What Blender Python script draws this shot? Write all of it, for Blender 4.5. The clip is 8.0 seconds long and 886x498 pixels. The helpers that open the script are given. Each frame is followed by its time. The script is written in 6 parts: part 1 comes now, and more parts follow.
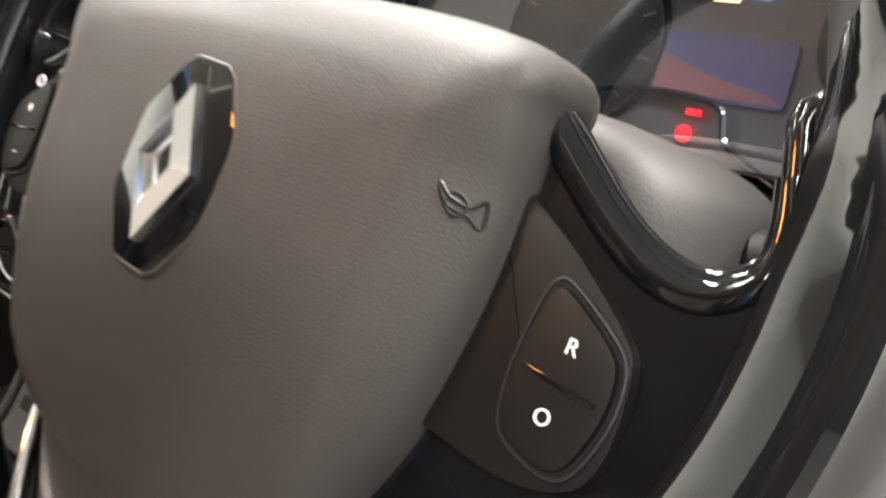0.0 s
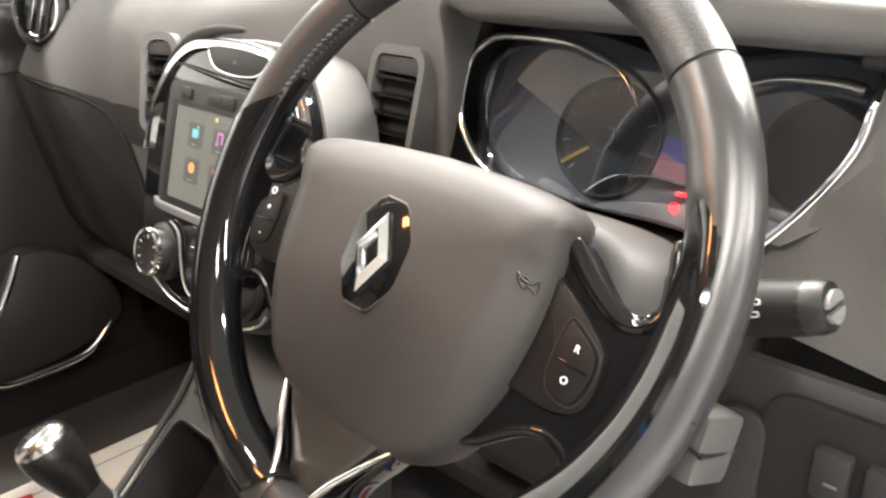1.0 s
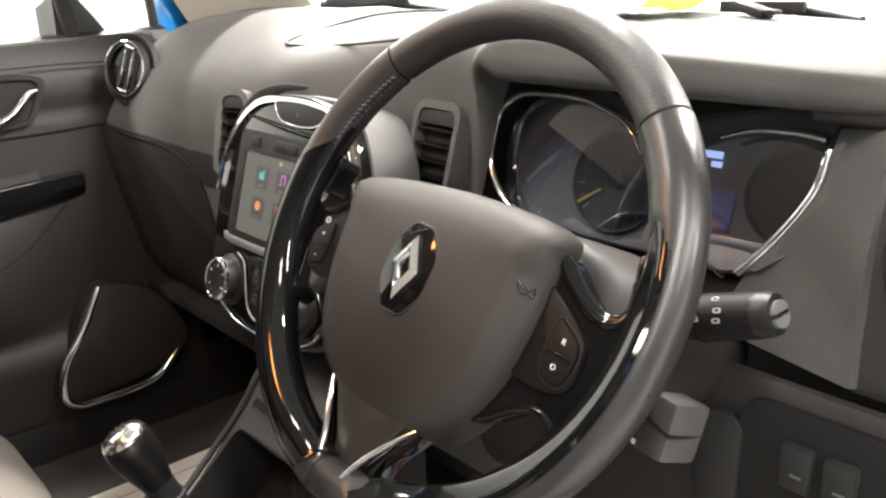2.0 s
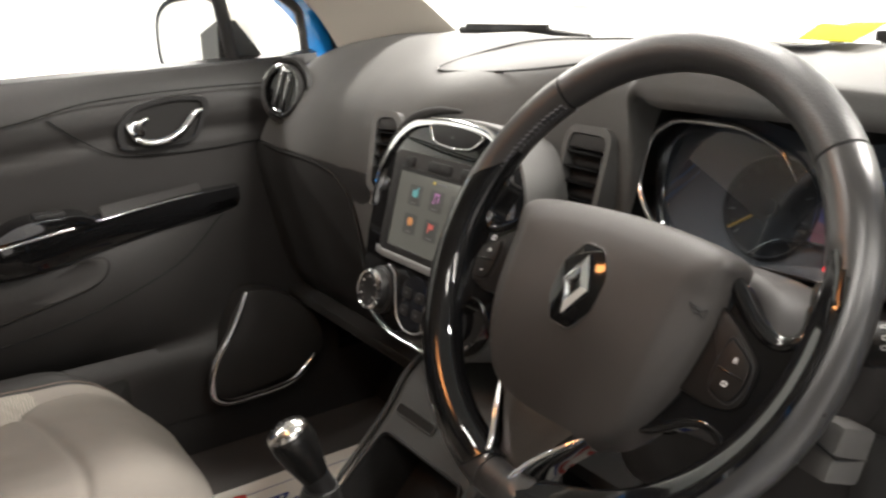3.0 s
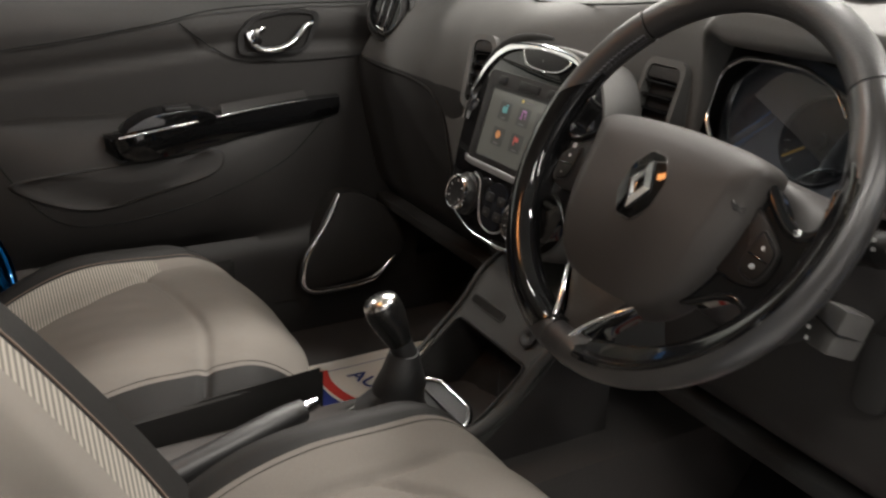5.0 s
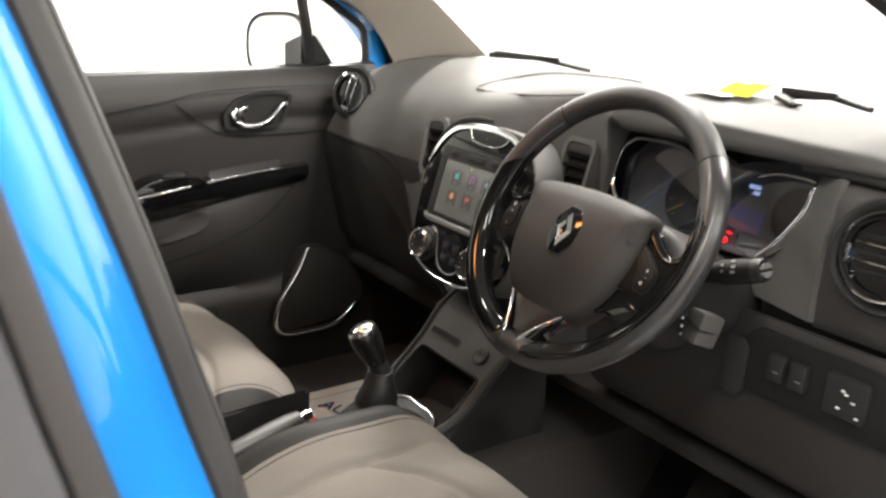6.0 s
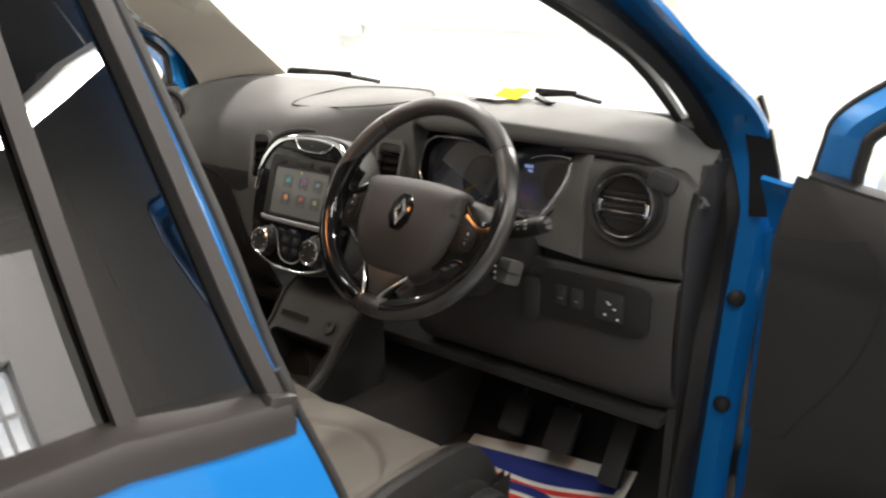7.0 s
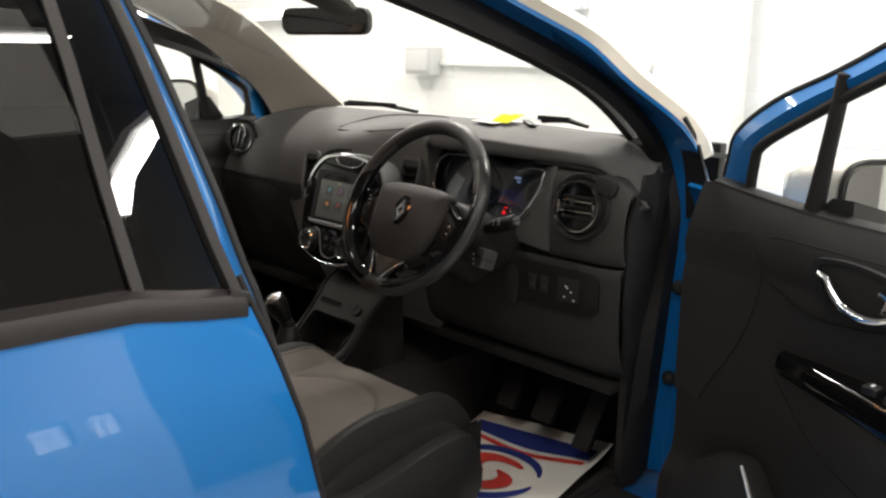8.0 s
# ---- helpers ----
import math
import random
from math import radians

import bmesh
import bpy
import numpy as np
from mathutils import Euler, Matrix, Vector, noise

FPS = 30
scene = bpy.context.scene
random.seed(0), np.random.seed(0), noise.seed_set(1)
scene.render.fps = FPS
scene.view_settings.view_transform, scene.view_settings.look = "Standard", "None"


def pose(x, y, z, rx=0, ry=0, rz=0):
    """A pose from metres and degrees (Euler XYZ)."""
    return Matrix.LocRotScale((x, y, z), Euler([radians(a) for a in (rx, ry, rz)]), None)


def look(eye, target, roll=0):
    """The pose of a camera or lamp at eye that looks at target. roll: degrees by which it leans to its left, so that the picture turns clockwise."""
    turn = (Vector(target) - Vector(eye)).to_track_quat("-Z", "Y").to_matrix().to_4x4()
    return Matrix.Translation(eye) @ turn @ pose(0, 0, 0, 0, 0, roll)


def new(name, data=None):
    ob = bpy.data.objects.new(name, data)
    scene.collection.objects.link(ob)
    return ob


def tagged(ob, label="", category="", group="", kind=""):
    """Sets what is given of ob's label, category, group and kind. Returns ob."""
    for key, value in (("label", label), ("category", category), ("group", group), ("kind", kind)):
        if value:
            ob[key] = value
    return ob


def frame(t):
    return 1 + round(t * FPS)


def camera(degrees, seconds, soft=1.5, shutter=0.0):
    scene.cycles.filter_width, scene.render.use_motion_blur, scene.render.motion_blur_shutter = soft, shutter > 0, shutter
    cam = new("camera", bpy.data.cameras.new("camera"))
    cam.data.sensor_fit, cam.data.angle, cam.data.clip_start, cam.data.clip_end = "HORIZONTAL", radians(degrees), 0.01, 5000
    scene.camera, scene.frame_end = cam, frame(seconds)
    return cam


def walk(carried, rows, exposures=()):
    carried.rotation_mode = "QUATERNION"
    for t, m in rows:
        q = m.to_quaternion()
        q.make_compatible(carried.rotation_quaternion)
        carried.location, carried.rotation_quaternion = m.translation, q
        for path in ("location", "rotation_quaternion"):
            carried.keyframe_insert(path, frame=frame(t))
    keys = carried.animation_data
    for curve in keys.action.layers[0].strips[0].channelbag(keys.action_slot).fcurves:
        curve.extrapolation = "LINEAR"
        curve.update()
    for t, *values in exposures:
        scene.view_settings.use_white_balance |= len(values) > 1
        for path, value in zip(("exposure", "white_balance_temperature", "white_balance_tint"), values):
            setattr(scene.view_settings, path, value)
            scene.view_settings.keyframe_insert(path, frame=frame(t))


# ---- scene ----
cam = camera(56.5, 8.0, 2.3, 0.35)
PATH = [
    (0, (0.54, -0.104, 1.022), (-0.654, 1.308, 0.261), 0.7),
    (0.5, (0.575, -0.171, 1.075), (-0.646, 1.207, 0.295), 1.2),
    (1, (0.655, -0.257, 1.124), (-0.641, 1.074, 0.383), -0.6),
    (1.2, (0.687, -0.279, 1.132), (-0.633, 1.046, 0.423), -1.1),
    (2.3, (0.747, -0.329, 1.147), (-0.701, 0.909, 0.538), -1.0),
    (2.5, (0.748, -0.342, 1.153), (-0.725, 0.865, 0.541), -1.3),
    (3, (0.745, -0.381, 1.154), (-0.833, 0.703, 0.577), -1.3),
    (3.5, (0.759, -0.419, 1.163), (-0.927, 0.512, 0.622), -0.4),
    (4, (0.763, -0.439, 1.162), (-0.968, 0.403, 0.618), 0.4),
    (4.5, (0.78, -0.449, 1.155), (-0.912, 0.418, 0.534), 0.8),
    (4.7, (0.802, -0.457, 1.152), (-0.849, 0.429, 0.454), 1.4),
    (5.8, (1.031, -0.612, 1.209), (-0.547, 0.419, 0.541), 2.0),
    (6, (1.059, -0.668, 1.218), (-0.513, 0.426, 0.643), 2.9),
    (6.5, (1.097, -0.865, 1.242), (-0.249, 0.501, 0.675), -0.5),
    (7, (1.189, -0.956, 1.27), (0.002, 0.553, 0.71), 0.9),
    (7.3, (1.314, -0.982, 1.27), (0.057, 0.488, 0.80), -0.6),
    (7.5, (1.394, -1.003, 1.271), (0.095, 0.444, 0.795), -1.2),
    (8, (1.572, -1.067, 1.272), (0.179, 0.289, 0.80), 0.3),
]
EXPOSURES = [(0.0, 1.52), (0.5, 1.58), (1.0, 1.82), (2.5, 0.70), (3.0, 0.52), (3.5, 0.0), (4.5, -0.25), (6.0, 0.55), (6.5, 0.05), (7.0, 0.1), (7.5, -0.5), (8.0, -0.85)]
walk(cam, [(t, look(eye, target, roll)) for t, eye, target, roll in PATH], EXPOSURES)

# ---- light: a closed white workshop bay lit by strip lamps ----
world = bpy.data.worlds.new("world")
scene.world = world
world.use_nodes = True
world.node_tree.nodes["Background"].inputs[0].default_value = (0.8, 0.85, 0.9, 1)
world.node_tree.nodes["Background"].inputs[1].default_value = 0.05


def strip_lamp(x, y, z, length, along, watts):
    data = bpy.data.lights.new("strip_light", "AREA")
    data.shape, data.size, data.size_y, data.energy = "RECTANGLE", length, 0.12, watts
    data.color = (1.0, 0.95, 0.885)
    ob = new("strip_light", data)
    ob.matrix_world = pose(x, y, z, 0, 0, along)
    return ob


# ---- materials ----
def mat(name, color, rough=0.5, metal=0.0, grain=0.0, scale=400.0, wear=0.0, wear_scale=9.0, emit=None, strength=0.0, coat=0.0, trans=0.0, bump=0.0, bump_scale=600.0, second=None, spec=0.5):
    m = bpy.data.materials.new(name)
    m.use_nodes = True
    nt = m.node_tree
    b = nt.nodes["Principled BSDF"]
    b.inputs["Base Color"].default_value = (*color, 1)
    b.inputs["Roughness"].default_value = rough
    b.inputs["Metallic"].default_value = metal
    b.inputs["Specular IOR Level"].default_value = spec
    b.inputs["Coat Weight"].default_value = coat
    b.inputs["Coat Roughness"].default_value = 0.04
    b.inputs["Transmission Weight"].default_value = trans
    if emit:
        b.inputs["Emission Color"].default_value = (*emit, 1)
        b.inputs["Emission Strength"].default_value = strength
    co = nt.nodes.new("ShaderNodeTexCoord")
    if grain or wear:
        n1 = nt.nodes.new("ShaderNodeTexNoise")
        n1.inputs["Scale"].default_value, n1.inputs["Detail"].default_value = scale, 3
        n2 = nt.nodes.new("ShaderNodeTexNoise")
        n2.inputs["Scale"].default_value, n2.inputs["Detail"].default_value = wear_scale, 6
        nt.links.new(co.outputs["Object"], n1.inputs["Vector"])
        nt.links.new(co.outputs["Object"], n2.inputs["Vector"])
        dark = tuple(c * (1 - grain) for c in color)
        light = tuple(min(1, c * (1 + grain)) for c in color)
        r1 = nt.nodes.new("ShaderNodeMix")
        r1.data_type = "RGBA"
        r1.inputs[6].default_value, r1.inputs[7].default_value = (*dark, 1), (*light, 1)
        nt.links.new(n1.outputs["Fac"], r1.inputs[0])
        r2 = nt.nodes.new("ShaderNodeMix")
        r2.data_type = "RGBA"
        other = second or tuple(c * 0.7 for c in color)
        r2.inputs[7].default_value = (*other, 1)
        mr = nt.nodes.new("ShaderNodeMapRange")
        mr.inputs[1].default_value, mr.inputs[2].default_value = 0.45, 0.75
        mr.inputs[3].default_value, mr.inputs[4].default_value = 0.0, wear
        nt.links.new(n2.outputs["Fac"], mr.inputs[0])
        nt.links.new(mr.outputs[0], r2.inputs[0])
        nt.links.new(r1.outputs[2], r2.inputs[6])
        nt.links.new(r2.outputs[2], b.inputs["Base Color"])
        rr = nt.nodes.new("ShaderNodeMapRange")
        rr.inputs[3].default_value, rr.inputs[4].default_value = max(0, rough - 0.08), min(1, rough + 0.08)
        nt.links.new(n2.outputs["Fac"], rr.inputs[0])
        nt.links.new(rr.outputs[0], b.inputs["Roughness"])
    if bump:
        n3 = nt.nodes.new("ShaderNodeTexNoise")
        n3.inputs["Scale"].default_value, n3.inputs["Detail"].default_value = bump_scale, 2
        nt.links.new(co.outputs["Object"], n3.inputs["Vector"])
        bp = nt.nodes.new("ShaderNodeBump")
        bp.inputs["Strength"].default_value, bp.inputs["Distance"].default_value = bump, 0.001
        nt.links.new(n3.outputs["Fac"], bp.inputs["Height"])
        nt.links.new(bp.outputs["Normal"], b.inputs["Normal"])
    return m


SOFT = mat("soft_touch_dash", (0.077, 0.0755, 0.073), 0.66, spec=0.4, grain=0.12, wear=0.25, bump=0.3, bump_scale=900)
DARKPL = mat("dark_plastic", (0.023, 0.0224, 0.022), 0.56, grain=0.15, wear=0.2, bump=0.25, bump_scale=900, spec=0.25)
BLACKPL = mat("black_plastic", (0.0115, 0.0113, 0.0115), 0.45, spec=0.35, grain=0.15, wear=0.2, bump=0.15)
GLOSS = mat("piano_black", (0.0045, 0.0045, 0.0048), 0.05, spec=0.4)
CHROME = mat("chrome", (0.85, 0.85, 0.86), 0.08, metal=1.0)
SATIN = mat("satin_metal", (0.42, 0.42, 0.42), 0.38, metal=0.8, grain=0.08)
LEATHER = mat("wheel_leather", (0.018, 0.0175, 0.0175), 0.4, grain=0.15, wear=0.3, bump=0.35, bump_scale=700)
SMOOTHL = mat("worn_wheel_leather", (0.0275, 0.0264, 0.0256), 0.31, grain=0.12, wear=0.12, wear_scale=25, bump=0.1, bump_scale=900)
PADM = mat("airbag_cover", (0.035, 0.0318, 0.0298), 0.55, spec=0.28, grain=0.06, wear=0.15, bump=0.15, bump_scale=1500)
FABRIC = mat("grey_fabric", (0.132, 0.121, 0.109), 0.95, spec=0.1, grain=0.18, scale=900, wear=0.2, bump=0.6, bump_scale=1400)
VINYL = mat("black_vinyl", (0.011, 0.0105, 0.010), 0.58, spec=0.18, grain=0.15, wear=0.2, bump=0.4, bump_scale=700)
PIPING = mat("piping", (0.008, 0.008, 0.008), 0.8, spec=0.2)
THREAD = mat("thread", (0.085, 0.06, 0.045), 0.8)
BLUE = mat("blue_paint", (0.006, 0.15, 0.44), 0.42, metal=0.35, spec=0.2, coat=1.0, grain=0.06, scale=2500)
IVORY = mat("ivory_paint", (0.80, 0.75, 0.64), 0.3, coat=1.0, grain=0.02)
MATT = mat("matt_black", (0.022, 0.0215, 0.021), 0.9, spec=0.1, grain=0.3)
RUBBER = mat("rubber", (0.016, 0.015, 0.015), 0.62, spec=0.25, grain=0.15, wear=0.2)
TRIMGREY = mat("pillar_trim", (0.60, 0.565, 0.50), 0.85, grain=0.1, scale=700, wear=0.1, bump=0.3)
TAPE = mat("satin_black_frame", (0.02, 0.017, 0.016), 0.45, spec=0.4, grain=0.1, wear=0.2)
CARPET = mat("carpet", (0.060, 0.057, 0.055), 1.0, spec=0.05, grain=0.4, scale=1200, wear=0.3, bump=0.8)
PAPER = mat("paper", (0.78, 0.76, 0.70), 0.8, grain=0.03, wear=0.12, wear_scale=14, second=(0.6, 0.58, 0.52))
INKBLUE = mat("blue_ink", (0.02, 0.035, 0.2), 0.7, grain=0.1)
INKRED = mat("red_ink", (0.6, 0.05, 0.04), 0.7, grain=0.1)
NOTE = mat("yellow_note", (0.55, 0.50, 0.01), 0.9, spec=0.1, grain=0.05)
WHITE = mat("white_print", (0.8, 0.8, 0.8), 0.6)
WALL = mat("white_wall", (0.78, 0.78, 0.75), 0.75, grain=0.04, scale=60, wear=0.2, wear_scale=1.5, second=(0.66, 0.66, 0.62), bump=0.4, bump_scale=120)
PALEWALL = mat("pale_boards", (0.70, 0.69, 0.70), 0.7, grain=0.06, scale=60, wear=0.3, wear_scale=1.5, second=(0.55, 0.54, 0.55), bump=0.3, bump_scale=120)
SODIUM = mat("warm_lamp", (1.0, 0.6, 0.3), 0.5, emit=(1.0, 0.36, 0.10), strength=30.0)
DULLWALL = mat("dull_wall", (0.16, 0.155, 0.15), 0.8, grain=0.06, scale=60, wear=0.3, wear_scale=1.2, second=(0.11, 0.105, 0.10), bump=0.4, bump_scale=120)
TICK = mat("faint_print", (0.10, 0.10, 0.10), 0.6)
CARD = mat("door_card", (0.0165, 0.0156, 0.015), 0.55, spec=0.3, grain=0.15, wear=0.2, bump=0.3, bump_scale=900)
FLOOR = mat("painted_floor", (0.52, 0.52, 0.52), 0.3, grain=0.15, scale=40, wear=0.4, wear_scale=2.0)
CEIL = mat("ceiling", (0.15, 0.147, 0.14), 0.9, grain=0.1, scale=20)
GLOW = mat("lamp_tube", (1, 1, 1), 0.5, emit=(1.0, 0.97, 0.92), strength=14.0)
SKYGLOW = mat("daylight_pane", (1, 1, 1), 0.5, emit=(0.92, 0.96, 1.0), strength=5.0)
SCREEN = mat("screen", (0.055, 0.055, 0.05), 0.12, grain=0.1, scale=30, emit=(0.5, 0.5, 0.43), strength=0.10)
SMOKED = mat("smoked_lens", (0.012, 0.013, 0.016), 0.08)
# lighter than the dark gauge face itself: haze of the lens put into the colour
GAUGE = mat("gauge_face", (0.10, 0.104, 0.112), 0.4, grain=0.08)


def ribbed(name, light, dark, pitch):
    """Woven fabric with fine stripes across the seat."""
    m = mat(name, light, 0.95, bump=0.4, bump_scale=1400)
    nt = m.node_tree
    b = nt.nodes["Principled BSDF"]
    co = nt.nodes.new("ShaderNodeTexCoord")
    wv = nt.nodes.new("ShaderNodeTexWave")
    wv.bands_direction = "Y"
    wv.inputs["Scale"].default_value = 0.314 / pitch
    wv.inputs["Distortion"].default_value = 0.3
    nt.links.new(co.outputs["Object"], wv.inputs["Vector"])
    mx = nt.nodes.new("ShaderNodeMix")
    mx.data_type = "RGBA"
    mx.inputs[6].default_value, mx.inputs[7].default_value = (*dark, 1), (*light, 1)
    nt.links.new(wv.outputs["Fac"], mx.inputs[0])
    nt.links.new(mx.outputs[2], b.inputs["Base Color"])
    return m


RIBBED = ribbed("ribbed_fabric", (0.21, 0.193, 0.166), (0.075, 0.069, 0.06), 0.0045)


def weave(m, pitch):
    """Fine crossed relief added to a material's bump."""
    nt = m.node_tree
    b = nt.nodes["Principled BSDF"]
    co = nt.nodes.new("ShaderNodeTexCoord")
    h = nt.nodes.new("ShaderNodeMath")
    h.operation = "MULTIPLY"
    for k, axis in enumerate(("X", "Y")):
        wv = nt.nodes.new("ShaderNodeTexWave")
        wv.bands_direction = axis
        wv.inputs["Scale"].default_value = 0.314 / pitch
        nt.links.new(co.outputs["Object"], wv.inputs["Vector"])
        nt.links.new(wv.outputs["Fac"], h.inputs[k])
    bp = nt.nodes.new("ShaderNodeBump")
    bp.inputs["Strength"].default_value, bp.inputs["Distance"].default_value = 0.10, 0.0002
    nt.links.new(h.outputs[0], bp.inputs["Height"])
    nt.links.new(b.inputs["Normal"].links[0].from_socket, bp.inputs["Normal"])
    nt.links.new(bp.outputs["Normal"], b.inputs["Normal"])


weave(PADM, 0.0014)


def glass(name, color, opacity):
    m = bpy.data.materials.new(name)
    m.use_nodes = True
    nt = m.node_tree
    nt.nodes.remove(nt.nodes["Principled BSDF"])
    t, g, f, p, a, x = [nt.nodes.new("ShaderNode" + k) for k in ("BsdfTransparent", "BsdfGlossy", "LayerWeight", "Math", "Math", "MixShader")]
    t.inputs[0].default_value = (*color, 1)
    g.inputs["Roughness"].default_value = 0.01
    p.operation, p.inputs[1].default_value = "POWER", 4.0
    a.operation, a.inputs[1].default_value, a.inputs[2].default_value = "MULTIPLY_ADD", 0.6, opacity
    nt.links.new(f.outputs["Facing"], p.inputs[0])
    nt.links.new(p.outputs[0], a.inputs[0])
    nt.links.new(a.outputs[0], x.inputs[0])
    nt.links.new(t.outputs[0], x.inputs[1])
    nt.links.new(g.outputs[0], x.inputs[2])
    nt.links.new(x.outputs[0], nt.nodes["Material Output"].inputs[0])
    return m


CLEAR = glass("clear_glass", (0.95, 0.97, 0.96), 0.03)
LENS = glass("instrument_lens", (0.88, 0.92, 0.97), 0.15)
TINT = glass("privacy_glass", (0.05, 0.048, 0.048), 0.095)
MIRROR = mat("mirror_glass", (0.9, 0.9, 0.9), 0.02, metal=1.0)


def lamp_mat(name, color, strength):
    return mat(name, color, 0.4, emit=color, strength=strength)


RED = lamp_mat("red_telltale", (1.0, 0.008, 0.012), 2.2)
LCD = lamp_mat("blue_lcd", (0.07, 0.07, 0.2), 0.05)
LCDTXT = lamp_mat("lcd_text", (0.4, 0.5, 0.8), 0.7)


# ---- building tools ----
def part(name, bm, material, parent, label="", angle=40, smooth=True):
    me = bpy.data.meshes.new(name)
    bmesh.ops.recalc_face_normals(bm, faces=bm.faces[:])
    for e in bm.edges:
        if len(e.link_faces) == 2 and e.calc_face_angle(0) > radians(angle):
            e.smooth = False
    for f in bm.faces:
        f.smooth = smooth
    bm.to_mesh(me)
    bm.free()
    me.materials.append(material)
    ob = new(name, me)
    if parent:
        ob.parent = parent
    if label:
        ob["label"] = label
    return ob


def thing(name, label, category, group="", m=None, kind=""):
    ob = new(name)
    ob.empty_display_size = 0.05
    if m is not None:
        ob.matrix_world = m
    return tagged(ob, label, category, group, kind)


def solo(name, bm, material, label, category, group="", kind="", m=None, angle=40):
    ob = part(name, bm, material, None, "", angle)
    if m is not None:
        ob.matrix_world = m
    return tagged(ob, label, category, group, kind)


def box(c, s, bevel=0.0, rot=None, bm=None, seg=2):
    out = bm or bmesh.new()
    t = bmesh.new()
    bmesh.ops.create_cube(t, size=1)
    bmesh.ops.scale(t, vec=s, verts=t.verts)
    if bevel:
        bmesh.ops.bevel(t, geom=t.edges[:], offset=bevel, segments=seg, affect="EDGES", profile=0.6)
    if rot is not None:
        bmesh.ops.transform(t, matrix=rot, verts=t.verts)
    bmesh.ops.translate(t, vec=c, verts=t.verts)
    return merge(out, t)


def merge(out, t):
    me = bpy.data.meshes.new("scratch")
    t.to_mesh(me)
    t.free()
    out.from_mesh(me)
    bpy.data.meshes.remove(me)
    return out


def spline(pts, n, closed=False):
    """Catmull-Rom through points of any dimension, n steps a span."""
    p = [np.array(q, float) for q in pts]
    out = []
    last = len(p) if closed else len(p) - 1
    for i in range(last):
        if closed:
            a, b, c, d = p[i - 1], p[i], p[(i + 1) % len(p)], p[(i + 2) % len(p)]
        else:
            a, b, c, d = p[max(i - 1, 0)], p[i], p[i + 1], p[min(i + 2, len(p) - 1)]
        for k in range(n):
            t = k / n
            out.append(0.5 * (2 * b + (c - a) * t + (2 * a - 5 * b + 4 * c - d) * t * t + (3 * b - a - 3 * c + d) * t ** 3))
    if not closed:
        out.append(p[-1])
    return out


def loft(rows, closed=False, caps=False, bm=None):
    """Skin over rows of points; closed: each row is a ring."""
    bm = bm or bmesh.new()
    vs = [[bm.verts.new(tuple(p)) for p in row] for row in rows]
    n = len(vs[0])
    for a, b in zip(vs, vs[1:]):
        for i in range(n if closed else n - 1):
            j = (i + 1) % n
            try:
                bm.faces.new((a[i], a[j], b[j], b[i]))
            except ValueError:
                pass
    if caps:
        bm.faces.new(vs[0][::-1])
        bm.faces.new(vs[-1])
    return bm


def thick(bm, d):
    """Give an open skin a thickness."""
    bmesh.ops.recalc_face_normals(bm, faces=bm.faces[:])
    bmesh.ops.solidify(bm, geom=bm.faces[:], thickness=d)
    return bm


def slab(rows, d):
    """A skin with its underside moved by d, closed all round."""
    d = Vector(d)
    return loft([list(map(Vector, r)) + [Vector(p) + d for p in r[::-1]] for r in rows], True, True)


def tube(pts, r, sides=10, closed=False, squash=None, bm=None):
    """A pipe along points; r a number or one for each point; squash: width factor across the given up axis."""
    sides = 12 if sides >= 8 else sides
    P = [Vector(p) for p in pts]
    n = len(P)
    rs = r if isinstance(r, (list, tuple)) else [r] * n
    rows = []
    up = None
    for i in range(n):
        a, b = (P[i - 1], P[(i + 1) % n]) if closed else (P[max(i - 1, 0)], P[min(i + 1, n - 1)])
        d = (b - a).normalized()
        if up is None:
            up = d.orthogonal().normalized()
        up = (up - d * up.dot(d)).normalized()
        side = d.cross(up)
        rows.append([P[i] + (up * math.cos(k * math.tau / sides) + side * math.sin(k * math.tau / sides)) * rs[i] for k in range(sides)])
    if closed:
        # ease the twist away over the loop
        best = min(range(sides), key=lambda s: (rows[-1][s % sides] - rows[0][0]).length)
        rows.append([rows[0][(k - best) % sides] for k in range(sides)])
    out = loft(rows, True, not closed, bm)
    if closed:
        bmesh.ops.remove_doubles(out, verts=out.verts[:], dist=1e-6)
    return out


def prism(poly, z0, z1, bevel=0.0, bm=None, frame_m=None):
    """A flat outline (x, y) raised from z0 to z1."""
    t = bmesh.new()
    lo = [t.verts.new((x, y, z0)) for x, y in poly]
    f = t.faces.new(lo)
    g = bmesh.ops.extrude_face_region(t, geom=[f])
    bmesh.ops.translate(t, vec=(0, 0, z1 - z0), verts=[v for v in g["geom"] if isinstance(v, bmesh.types.BMVert)])
    bmesh.ops.recalc_face_normals(t, faces=t.faces[:])
    if bevel:
        hi = max(z0, z1)
        top = [e for e in t.edges if all(abs(v.co.z - hi) < 1e-7 for v in e.verts)]
        bmesh.ops.bevel(t, geom=top, offset=bevel, segments=2, affect="EDGES", profile=0.6)
    if frame_m is not None:
        bmesh.ops.transform(t, matrix=frame_m, verts=t.verts)
    return merge(bm or bmesh.new(), t)


def ring_prism(outer, inner, z0, z1, frame_m=None):
    """A frame between two outlines with equal counts."""
    rows = [[(x, y, z0) for x, y in outer], [(x, y, z1) for x, y in outer], [(x, y, z1) for x, y in inner], [(x, y, z0) for x, y in inner]]
    rows.append(rows[0])
    bm = loft(rows, True)
    bmesh.ops.remove_doubles(bm, verts=bm.verts[:], dist=1e-6)
    if frame_m is not None:
        bmesh.ops.transform(bm, matrix=frame_m, verts=bm.verts)
    return bm


